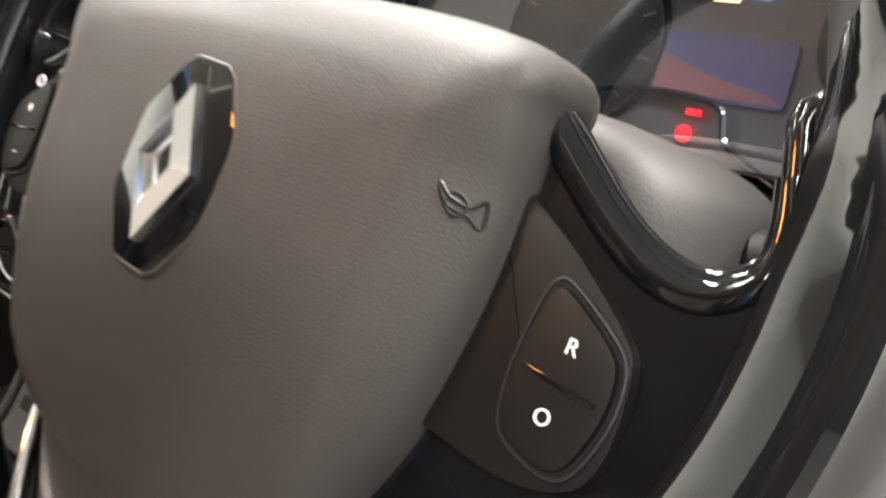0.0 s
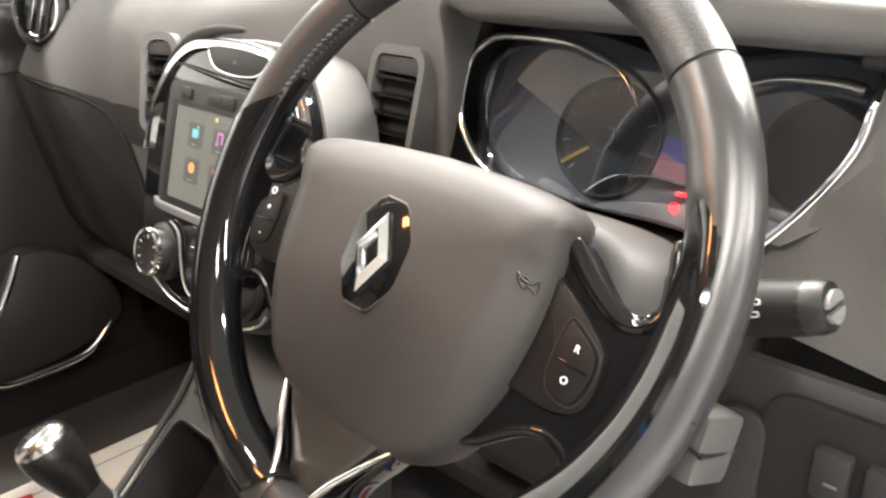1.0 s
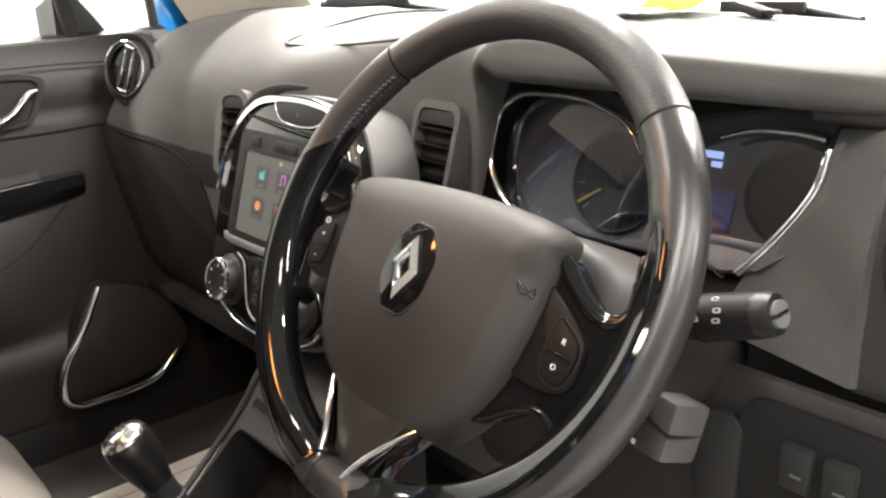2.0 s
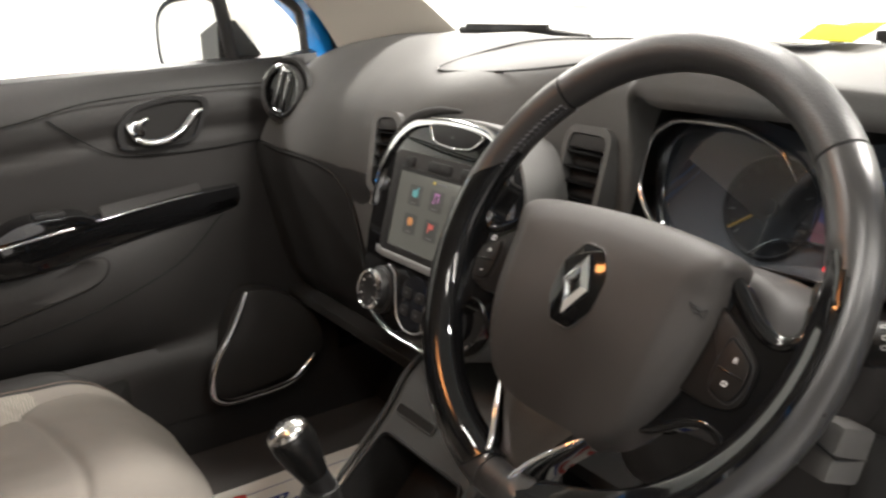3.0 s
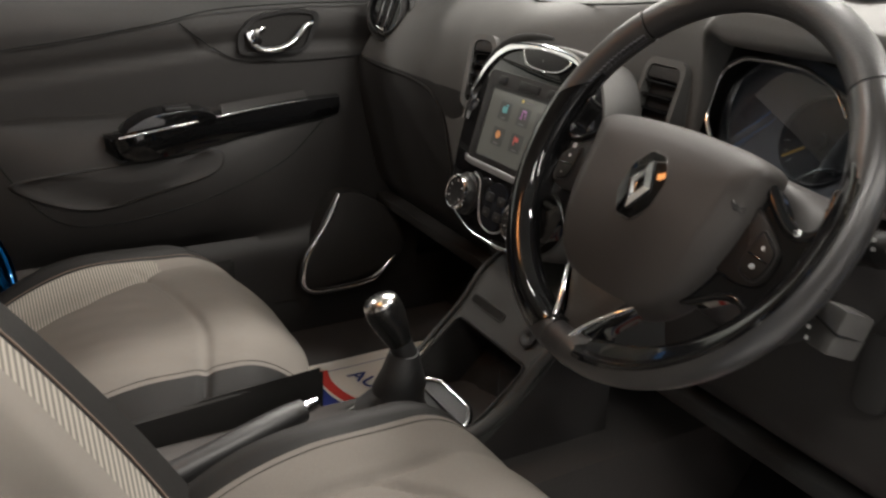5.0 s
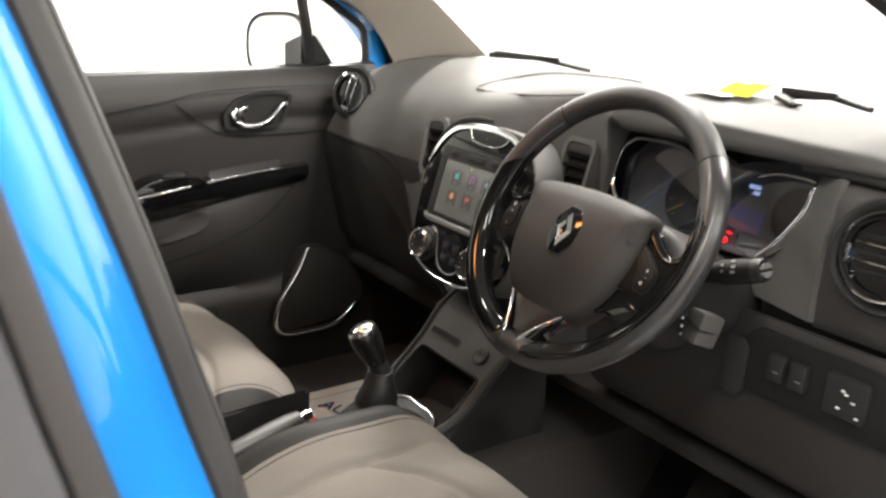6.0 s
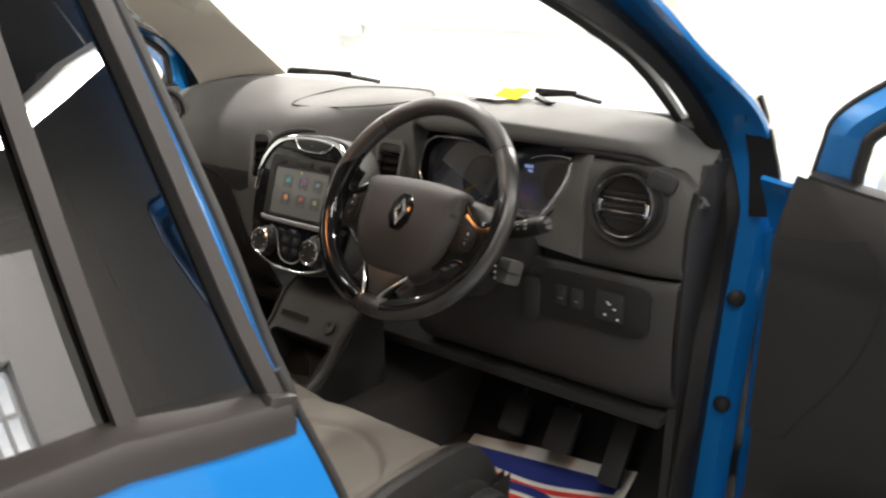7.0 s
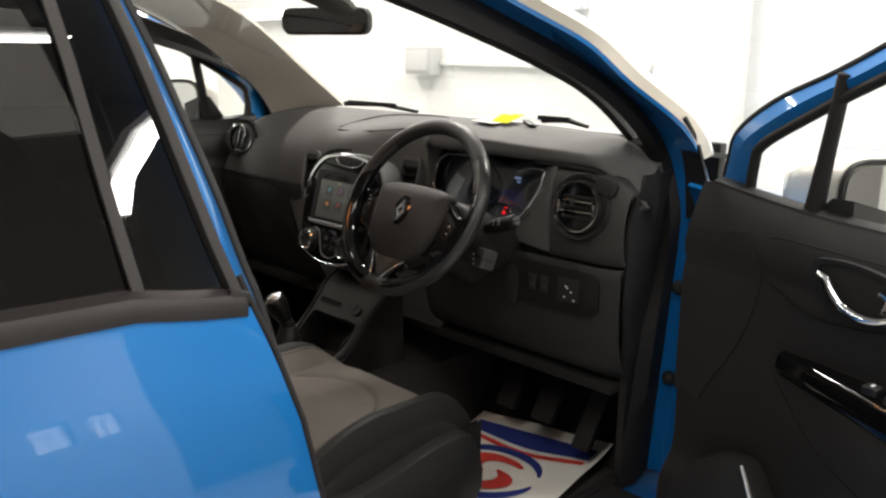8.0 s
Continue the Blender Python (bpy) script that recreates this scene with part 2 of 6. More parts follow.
def rounded(w, h, r, n=5, cx=0.0, cy=0.0):
    out = []
    for sx, sy, a0 in ((1, 1, 0), (-1, 1, 90), (-1, -1, 180), (1, -1, 270)):
        for k in range(n + 1):
            a = radians(a0 + 90 * k / n)
            out.append((cx + sx * (w / 2 - r) + r * math.cos(a), cy + sy * (h / 2 - r) + r * math.sin(a)))
    return out


def lathe(profile, sides=24, bm=None, frame_m=None, caps=True):
    """Profile of (radius, z) turned round z."""
    t = loft([[(r * math.cos(k * math.tau / sides), r * math.sin(k * math.tau / sides), z) for k in range(sides)] for r, z in profile], True, caps)
    bmesh.ops.recalc_face_normals(t, faces=t.faces[:])
    if frame_m is not None:
        bmesh.ops.transform(t, matrix=frame_m, verts=t.verts)
    return merge(bm or bmesh.new(), t)


def axes(o, x, y):
    """A frame at o with the given x and y directions."""
    x, y = Vector(x).normalized(), Vector(y)
    z = x.cross(y).normalized()
    y = z.cross(x)
    return Matrix(((x[0], y[0], z[0], o[0]), (x[1], y[1], z[1], o[1]), (x[2], y[2], z[2], o[2]), (0, 0, 0, 1)))


def letters(text, size, m, parent, material, name="lettering", depth=0.0003):
    cu = bpy.data.curves.new(name, "FONT")
    cu.body, cu.size, cu.extrude, cu.align_x, cu.align_y = text, size, depth, "CENTER", "CENTER"
    tmp = new("scratch_text", cu)
    me = bpy.data.meshes.new_from_object(tmp.evaluated_get(bpy.context.evaluated_depsgraph_get()))
    bpy.data.objects.remove(tmp)
    bm = bmesh.new()
    bm.from_mesh(me)
    bpy.data.meshes.remove(me)
    bmesh.ops.transform(bm, matrix=m, verts=bm.verts)
    return part(name, bm, material, parent, "", 60, False)


def mirrored(bm, about=0.0):
    for v in bm.verts:
        v.co.x = 2 * about - v.co.x
    bmesh.ops.reverse_faces(bm, faces=bm.faces[:])
    return bm

# ---- the bay: floor, walls, ceiling, lamps ----
X0, X1, Y0, Y1, ZC = -5.0, 4.6, -5.5, 2.6, 3.1
tagged(solo("floor", box(((X0 + X1) / 2, (Y0 + Y1) / 2, -0.05), (X1 - X0, Y1 - Y0, 0.1)), FLOOR, "grey painted concrete workshop floor", "floor"), kind="structure")
tagged(solo("ceiling", box(((X0 + X1) / 2, (Y0 + Y1) / 2, ZC + 0.05), (X1 - X0, Y1 - Y0, 0.1)), CEIL, "dull grey workshop ceiling", "ceiling"), kind="structure")
wall_north = solo("wall_north", box(((X0 + X1) / 2, Y1 + 0.1, ZC / 2), (X1 - X0 + 0.4, 0.2, ZC)), WALL, "white painted blockwork wall", "wall", kind="structure")
solo("wall_west", box((X0 - 0.1, (Y0 + Y1) / 2, ZC / 2), (0.2, Y1 - Y0, ZC)), WALL, "white painted side wall", "wall", kind="structure")
solo("wall_south", box(((X0 + X1) / 2, Y0 - 0.1, ZC / 2), (X1 - X0 + 0.4, 0.2, ZC)), WALL, "white painted rear wall", "wall", kind="structure")
wall_east = thing("wall_east", "grey wall with pale lower boards and two small windows", "wall", kind="structure")
WIN, ZW0, ZW1 = [(0.18, 0.40), (0.52, 0.70)], 1.38, 1.78
YP0, YP1, ZP = -1.6, 0.98, 2.06


def east_panel(y0, y1, z0, z1, material):
    part("wall_panel", box((X1 + 0.1, (y0 + y1) / 2, (z0 + z1) / 2), (0.2, y1 - y0, z1 - z0)), material, wall_east)


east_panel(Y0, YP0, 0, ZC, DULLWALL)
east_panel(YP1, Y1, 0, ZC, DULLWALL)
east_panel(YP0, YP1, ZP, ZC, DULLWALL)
ys = [YP0] + [v for w in WIN for v in w] + [YP1]
for a, b in zip(ys[::2], ys[1::2]):
    east_panel(a, b, 0, ZP, PALEWALL)
for a, b in WIN:
    east_panel(a, b, 0, ZW0, PALEWALL)
    east_panel(a, b, ZW1, ZP, PALEWALL)
for k, (a, b) in enumerate(WIN):
    w = thing("window_%d" % (k + 1), "small white paned window bright with daylight", "window", kind="structure")
    for i in range(2):
        for j in range(3):
            yy, zz = a + (b - a) * (i + 0.5) / 2, ZW0 + (ZW1 - ZW0) * (j + 0.5) / 3
            part("pane", box((X1 + 0.12, yy, zz), (0.01, (b - a) / 2 - 0.008, (ZW1 - ZW0) / 3 - 0.008)), SKYGLOW, w)
    part("window_frame", ring_prism(rounded(b - a - 0.004, ZW1 - ZW0 - 0.004, 0.01, 1), rounded(b - a - 0.03, ZW1 - ZW0 - 0.03, 0.01, 1), -0.03, 0.03, axes((X1 + 0.09, (a + b) / 2, (ZW0 + ZW1) / 2), (0, 1, 0), (0, 0, 1))), WHITE, w)
    part("mullion", box((X1 + 0.09, (a + b) / 2, (ZW0 + ZW1) / 2), (0.04, 0.012, ZW1 - ZW0 - 0.04)), WHITE, w)
    for j in (1, 2):
        part("glazing_bar", box((X1 + 0.088, (a + b) / 2, ZW0 + (ZW1 - ZW0) * j / 3), (0.03, b - a - 0.04, 0.012)), WHITE, w)

solo("pilaster", box((-0.42, Y1 - 0.06, ZC / 2), (0.42, 0.12, ZC), 0.01), WALL, "shallow white painted wall pier", "pier", kind="structure")
rail = thing("wall_rail", "pale conduit rail along the white wall", "conduit")
part("rail", box((-1.45, Y1 - 0.02, 1.19), (1.5, 0.03, 0.035), 0.006), WALL, rail)
junction = thing("junction_box", "grey plastic electrical box on the wall", "junction box")
part("housing", box((-2.33, Y1 - 0.05, 1.20), (0.24, 0.1, 0.17), 0.012), mat("grey_box", (0.5, 0.5, 0.49), 0.5, grain=0.05), junction)
part("cover_plate", box((-2.33, Y1 - 0.105, 1.20), (0.19, 0.012, 0.12), 0.004), mat("grey_cover", (0.56, 0.56, 0.55), 0.45, grain=0.05), junction)


pipe = thing("wall_pipe", "thin grey conduit pipe on the side wall", "pipe")
part("pipe", tube([(X0 + 0.02, -0.45, 0.0), (X0 + 0.02, -0.45, ZC)], 0.012, 12), mat("grey_pipe", (0.25, 0.25, 0.25), 0.5, grain=0.05), pipe)


def fixture(x, y, z, length, along, watts, group, tilt=0, wide=0.09):
    f = thing("strip_light_fitting", "long white strip light with a lit tube", "strip light", group)
    part("housing", box((0, 0, 0.035), (length, wide, 0.05), 0.01), WHITE, f)
    part("tube", tube([(-length / 2 + 0.03, 0, -0.012), (length / 2 - 0.03, 0, -0.012)], 0.018, 10), GLOW, f)
    for s in (-1, 1):
        part("end_cap", box((s * (length / 2 - 0.015), 0, -0.008), (0.03, wide * 0.67, 0.055), 0.006), WHITE, f)
    if z < ZC - 0.1 and not tilt:
        for s in (-1, 1):
            part("hanger", tube([(s * length * 0.4, 0, 0.05), (s * length * 0.4, 0, ZC - z)], 0.006, 8), SATIN, f, "thin metal hanging rod")
    f.matrix_world = pose(x, y, z, tilt, 0, along)
    lamp = strip_lamp(0, 0, 0, length, 0, watts)
    lamp.matrix_world = f.matrix_world @ pose(0, 0, -0.06)


for x in (-3.2, -0.9, 1.5, 3.6):
    for y, watts in ((-4.0, 42), (-1.6, 40), (1.3, 175)):
        if x > 3:
            continue
        fixture(x, y, ZC - 0.07, 1.6, 90, watts, "ceiling strip lights")
fixture(3.55, 0.78, 2.45, 1.3, 0, 80, "ceiling strip lights", 0, 0.055)
# added unseen strip light that brightens the open door side and footwell
fixture(2.9, -0.5, ZC - 0.07, 1.6, 90, 44, "ceiling strip lights")
for x in (-4.1, -1.55):
    fixture(x, Y1 - 0.08, 1.52, 0.9, 0, 6, "wall strip lights", -90)


# painted blocks of the wall ahead, each slightly proud of its joints
bb = box((0, 0, 0), (0.436, 0.006, 0.211), 0.002, None, None, 1)
block_mesh = part("block", bb, WALL, wall_north).data
proto = wall_north.children[0]
first = True
for r in range(11):
    for c in range(16):
        x = -4.75 + 0.44 * c + (0.22 if r % 2 else 0)
        ob = proto if first else new("block", block_mesh)
        first = False
        ob.parent = wall_north
        ob.location = (x, Y1 + 0.0005 + random.uniform(-0.0006, 0.0006), 0.12 + 0.215 * r)

# ---- the car's shell ----
body = thing("hatchback", "bright blue hatchback shell with an ivory roof", "car")
part("floor_pan", box((-0.02, -0.75, 0.31), (1.46, 2.6, 0.06), 0.01), CARPET, body, "black carpeted floor")
part("tunnel", prism([(-0.16, 0.3), (-0.13, 0.5), (-0.06, 0.53), (0.10, 0.53), (0.16, 0.5), (0.19, 0.3)], -1.3, 0.5, 0, None, Matrix(((1, 0, 0, 0), (0, 0, 1, 0), (0, 1, 0, 0), (0, 0, 0, 1)))), CARPET, body)
fire = loft([[(x, 0.42, 0.33), (x, 0.56, 0.48), (x, 0.60, 0.95)] for x in (-0.74, 0.0, 0.72)])
part("bulkhead", thick(fire, 0.02), MATT, body, "dark carpeted footwell bulkhead")
for sx, nm in ((1, 0.765), (-1, -0.80)):
    part("sill", box((nm, -0.75, 0.33), (0.12, 2.4, 0.14), 0.03), BLUE, body)
    part("sill_cover", box((nm - sx * 0.008, -0.18, 0.404), (0.115, 0.85, 0.014), 0.005), DARKPL, body, "dark plastic sill cover")
    part("sill_seal", tube([(nm - sx * 0.055, y, 0.405) for y in (0.3, -0.5)], 0.014, 8), RUBBER, body)


# front door aperture on the driver's side, from the roof down the screen pillar to the sill
L1 = [(0.60, -0.55, 1.41), (0.625, -0.35, 1.368), (0.632, -0.20, 1.33), (0.636, -0.04, 1.286), (0.638, 0.13, 1.236), (0.645, 0.27, 1.175), (0.668, 0.355, 1.10), (0.690, 0.388, 1.02), (0.704, 0.38, 0.919), (0.72, 0.34, 0.815), (0.73, 0.30, 0.687), (0.735, 0.265, 0.52), (0.735, 0.25, 0.40)]
L2 = [(0.575, -0.55, 1.49), (0.60, -0.30, 1.43), (0.608, -0.15, 1.384), (0.615, -0.008, 1.338), (0.625, 0.14, 1.287), (0.642, 0.29, 1.22), (0.678, 0.385, 1.14), (0.722, 0.395, 1.07), (0.754, 0.385, 0.985), (0.756, 0.39, 0.92), (0.75, 0.385, 0.80), (0.748, 0.365, 0.62), (0.745, 0.345, 0.42)]
L3 = [(0.62, -0.55, 1.50), (0.662, -0.30, 1.425), (0.672, -0.15, 1.383), (0.680, -0.01, 1.338), (0.70, 0.13, 1.285), (0.737, 0.21, 1.218), (0.785, 0.318, 1.138), (0.80, 0.372, 1.07), (0.808, 0.40, 0.99), (0.80, 0.405, 0.92), (0.795, 0.40, 0.80), (0.792, 0.378, 0.62), (0.79, 0.36, 0.42)]
LS = [tuple((np.array(a) + np.array(b)) / 2 + np.array((0.012, -0.016, 0.0))) for a, b in zip(L1, L2)]
LB = [tuple((np.array(a) + np.array(b)) / 2 + np.array((0.006, -0.010, 0.004))) for a, b in zip(L2, L3)]


def aperture(flip_x):
    f = (lambda L: [(-0.06 - p[0], p[1] + 0.03, p[2]) for p in L]) if flip_x else (lambda L: L)
    part("pillar_skin", thick(loft([spline(f(L), 5) for L in (L2, LB, L3)]), 0.008), BLUE, body, "blue painted front pillar")
    part("door_seal", thick(loft([spline(f(L), 5) for L in (L1, LS, L2)]), 0.008), RUBBER, body, "broad black rubber door seal")
    L4 = [(p[0] + 0.010, p[1] + 0.018, p[2] + 0.010) for p in L3[:8]]
    L5 = [(p[0] - 0.012, p[1] + 0.05, p[2] + 0.024) for p in L3[:8]]
    part("pillar_outer", thick(loft([spline(f(L), 5) for L in (L3[:8], L4, L5)]), 0.008), IVORY, body, "ivory painted outer screen pillar")
    part("pillar_flank", thick(loft([spline(f(L3[8:]), 4), spline(f([(p[0] + 0.006, p[1] + 0.06, p[2]) for p in L3[8:]]), 4)]), 0.008), MATT, body)
    part("corner_trim", thick(loft([f([(0.768, 0.320, 1.150), (0.754, 0.368, 1.10), (0.768, 0.372, 1.04), (0.776, 0.374, 0.955)]), f([(0.792, 0.314, 1.154), (0.797, 0.358, 1.105), (0.817, 0.362, 1.04), (0.838, 0.354, 0.965)])]), 0.006), BLACKPL, body, "black corner trim below the pillar")


aperture(False)
aperture(True)
for y, z, x in ((0.372, 0.813, 0.769), (0.352, 0.628, 0.773)):
    part("plug", lathe([(0.0, 0.012), (0.008, 0.012), (0.013, 0.008), (0.015, 0.0)], 16, None, axes((x, y, z), (0.9, 0.42, 0), (0, 0, 1)) @ pose(0, 0, 0.003)), RUBBER, body, "black rubber plug")
for z in (0.50, 0.90):
    h = part("door_hinge", box((0.825, 0.41, z), (0.05, 0.05, 0.07), 0.008), BLUE, body)
    part("hinge_pin", tube([(0.838, 0.385, z - 0.05), (0.838, 0.385, z + 0.05)], 0.009, 10), DARKPL, h)
# inner trims of the screen pillars
P = [(-0.665, 0.37, 1.07), (-0.645, 0.27, 1.19), (-0.605, 0.0, 1.36), (-0.56, -0.3, 1.45), (-0.54, -0.5, 1.47)]
M_ = [(-0.59, 0.44, 1.095), (-0.575, 0.30, 1.20), (-0.55, 0.03, 1.365), (-0.51, -0.27, 1.455), (-0.5, -0.5, 1.475)]
Q = [(-0.49, 0.51, 1.11), (-0.48, 0.38, 1.205), (-0.465, 0.12, 1.385), (-0.44, -0.22, 1.475), (-0.43, -0.5, 1.49)]
part("pillar_trim", thick(loft([spline(L, 6) for L in (P, M_, Q)]), 0.012), TRIMGREY, body, "pale grey textured screen pillar trim")
P2 = [(0.655, 0.355, 1.10), (0.63, 0.26, 1.18), (0.622, 0.12, 1.24), (0.62, -0.2, 1.335), (0.6, -0.5, 1.41)]
M2 = [(0.645, 0.395, 1.10), (0.616, 0.30, 1.19), (0.606, 0.16, 1.254), (0.602, -0.175, 1.348), (0.58, -0.5, 1.435)]
part("pillar_trim", thick(loft([spline(L, 6) for L in (P2, M2)]), 0.012), RUBBER, body, "dark edge of the screen pillar")
# roof, headlining, header
part("roof", thick(loft([[(x, y, 1.53 - 0.10 * (x / 0.62) ** 2 - 0.03 * ((y + 1.1) / 0.8) ** 2) for x in np.linspace(-0.66, 0.64, 12)] for y in np.linspace(-0.36, -2.1, 8)]), 0.012), IVORY, body, "ivory painted roof")
part("headlining", thick(loft([[(x, y, 1.485 - 0.09 * (x / 0.62) ** 2 - 0.03 * ((y + 1.1) / 0.8) ** 2) for x in np.linspace(-0.62, 0.60, 12)] for y in np.linspace(-0.33, -2.1, 8)]), 0.01), TRIMGREY, body, "pale grey fabric headlining")
cl = thing("courtesy_lamp", "lit warm courtesy lamp in the headlining", "lamp")
part("housing", box((-0.03, -0.46, 1.452), (0.15, 0.10, 0.022), 0.008), TRIMGREY, cl)
part("lens", box((-0.03, -0.46, 1.438), (0.11, 0.06, 0.012), 0.005), SODIUM, cl, "glowing warm lens")
glow_ = bpy.data.lights.new("courtesy_light", "AREA")
glow_.shape, glow_.size, glow_.size_y, glow_.energy, glow_.color = "RECTANGLE", 0.11, 0.06, 0.12, (1.0, 0.5, 0.22)
new("courtesy_light", glow_).matrix_world = pose(-0.03, -0.46, 1.429)
# windscreen
base = spline([(-0.72, 0.46, 1.09), (-0.45, 0.60, 1.085), (0.0, 0.645, 1.085), (0.45, 0.58, 1.085), (0.735, 0.44, 1.09)], 5)
top = spline([(-0.60, -0.38, 1.455), (-0.35, -0.345, 1.495), (0.0, -0.33, 1.505), (0.35, -0.345, 1.495), (0.60, -0.38, 1.455)], 5)
ws = part("windscreen", loft([base, [tuple((np.array(a) + np.array(b)) / 2 + np.array((0, 0.03, 0.035))) for a, b in zip(base, top)], top]), CLEAR, body, "clear windscreen glass")
ws.visible_shadow = False
part("cowl", thick(loft([[(p[0] * 1.02, p[1] + 0.005, p[2] - 0.012) for p in base], [(p[0] * 1.02, p[1] + 0.16, p[2] - 0.035) for p in base]]), 0.01), BLACKPL, body, "black plastic scuttle panel")
bon = [[(x, y, 0.99 - 0.05 * (x / 0.75) ** 2 - 0.16 * ((y - 0.72) / 0.8) ** 2 - 0.04 * (y - 0.72)) for x in np.linspace(-0.76, 0.76, 12)] for y in np.linspace(0.76, 1.45, 6)]
part("bonnet", thick(loft(bon), 0.01), BLUE, body, "bright blue bonnet")
part("front_end", thick(loft([[(x, 1.45, 0.83 - 0.05 * (x / 0.75) ** 2) for x in np.linspace(-0.76, 0.76, 12)], [(x * 1.02, 1.58, 0.72) for x in np.linspace(-0.76, 0.76, 12)], [(x, 1.55, 0.25) for x in np.linspace(-0.76, 0.76, 12)]]), 0.01), BLUE, body)
for sx in (-1, 1):
    part("front_wing", thick(loft([[(sx * 0.76, y, 0.95 - 0.12 * max(0, y - 0.7)), (sx * 0.86, y, 0.87 - 0.1 * max(0, y - 0.7)), (sx * 0.87, y, 0.62)] for y in (0.42, 0.7, 1.0, 1.3, 1.5)]), 0.01), BLUE, body)
# rear shell, closes the cabin
tg = part("tailgate", thick(loft([[(x * 1.15, -2.3, 0.97) for x in np.linspace(-0.66, 0.66, 8)], [(x * 1.2, -2.35, 0.4) for x in np.linspace(-0.66, 0.66, 8)]]), 0.01), BLUE, body)
part("rear_window", loft([[(x, -2.05, 1.45 - 0.1 * (x / 0.66) ** 2) for x in np.linspace(-0.66, 0.66, 8)], [(x * 1.15, -2.3, 0.965) for x in np.linspace(-0.66, 0.66, 8)]]), TINT, tg, "dark tinted rear window")
part("tailgate_trim", thick(loft([[(x * 1.1, -2.27, 0.95) for x in (-0.66, 0.0, 0.66)], [(x * 1.1, -2.31, 0.4) for x in (-0.66, 0.0, 0.66)]]), 0.01), DARKPL, body)
part("rear_side", thick(loft([[(-0.66, y, 1.42), (-0.76, y, 1.06)] for y in (-1.5, -2.1)]), 0.01), BLUE, body)
part("rear_side", thick(loft([[(0.66, y, 1.42), (0.76, y, 1.06)] for y in (-1.5, -2.1)]), 0.01), BLUE, body)
for sx in (-1, 1):
    part("rear_wing", thick(loft([[(sx * 0.78, y, 1.06), (sx * 0.88, y, 0.85), (sx * 0.87, y, 0.3)] for y in (-1.45, -1.9, -2.3)]), 0.01), BLUE, body)
# middle pillar on the driver's side; the rear door laps over all but a narrow strip of it
bp = [(0.745, -0.485, 0.42), (0.742, -0.495, 0.70), (0.717, -0.513, 0.854), (0.700, -0.531, 0.957), (0.686, -0.545, 1.013), (0.674, -0.567, 1.096), (0.658, -0.593, 1.182), (0.641, -0.622, 1.272), (0.61, -0.655, 1.37), (0.57, -0.68, 1.45)]
hx = lambda z: float(np.interp(z, (0.3, 0.7, 0.85, 0.931, 1.0, 1.066, 1.13, 1.218, 1.272, 1.4, 1.45), (0.82, 0.84, 0.82, 0.79, 0.766, 0.744, 0.726, 0.704, 0.69, 0.64, 0.60)))
cr = lambda dx, dy: [(min(p[0] + dx, hx(p[2]) - 0.021), p[1] + dy, p[2]) for p in bp]
part("middle_pillar", thick(loft([spline(L, 4) for L in (cr(0.004, -0.012), cr(0.018, -0.026), cr(0.030, -0.033), cr(0.045, -0.055), cr(0.047, -0.085), cr(0.03, -0.12))]), 0.008), BLUE, body, "bright blue painted middle pillar", 50)
part("pillar_seal", loft([spline(L, 4) for L in (cr(-0.03, -0.002), cr(-0.006, 0.001), cr(0.006, -0.005), cr(0.011, -0.014), cr(0.008, -0.022), cr(-0.01, -0.024))], False), RUBBER, body, "grey-black rubber seal on the middle pillar")
part("pillar_trim", thick(loft([spline(L, 4) for L in (cr(-0.025, -0.003), cr(-0.06, 0.004), cr(-0.075, -0.10))]), 0.008), DARKPL, body, "dark middle pillar trim")
strip = spline([(-0.712, -0.535, 0.86), (-0.712, -0.526, 0.74), (-0.711, -0.508, 0.64), (-0.709, -0.487, 0.545), (-0.708, -0.475, 0.45)], 5)
part("door_gap_paint", thick(loft([strip, [(p[0] - 0.004, p[1] - 0.010, p[2]) for p in strip]]), 0.004), BLUE, body, "strip of blue paint in the door gap")
part("pillar_trim", thick(loft([[(x, p[1] + dy, p[2]) for x, dy in ((-0.712, -0.028), (-0.695, -0.05), (-0.69, -0.16))] for p in strip] + [[(-0.70, -0.60, 1.02), (-0.69, -0.62, 1.02), (-0.685, -0.72, 1.02)]]), 0.006), DARKPL, body, "dark lower middle pillar trim")
part("left_pillar", box((-0.74, -0.72, 0.95), (0.05, 0.14, 1.0), 0.02), DARKPL, body, "dark passenger side pillar")
part("kick_panel", thick(loft([[(-0.735, y, z) for z in (0.33, 0.6, 0.93)] for y in (0.20, 0.42, 0.62)]), 0.015), DARKPL, body, "dark footwell side panel")
part("kick_panel", thick(loft([[(0.725, y, z) for z in (0.33, 0.6, 1.0)] for y in (0.27, 0.42, 0.62)]), 0.015), DARKPL, body, "dark footwell side panel")
part("dash_underside", box((0.0, 0.42, 0.61), (1.42, 0.36, 0.02), 0.004), MATT, body)
part("sill_trim", box((-0.70, -0.2, 0.40), (0.06, 1.5, 0.15), 0.02), DARKPL, body, "dark inner sill trim")
part("bulkhead_top", box((0.0, 0.585, 0.98), (1.46, 0.03, 0.2), 0.004), BLACKPL, body)

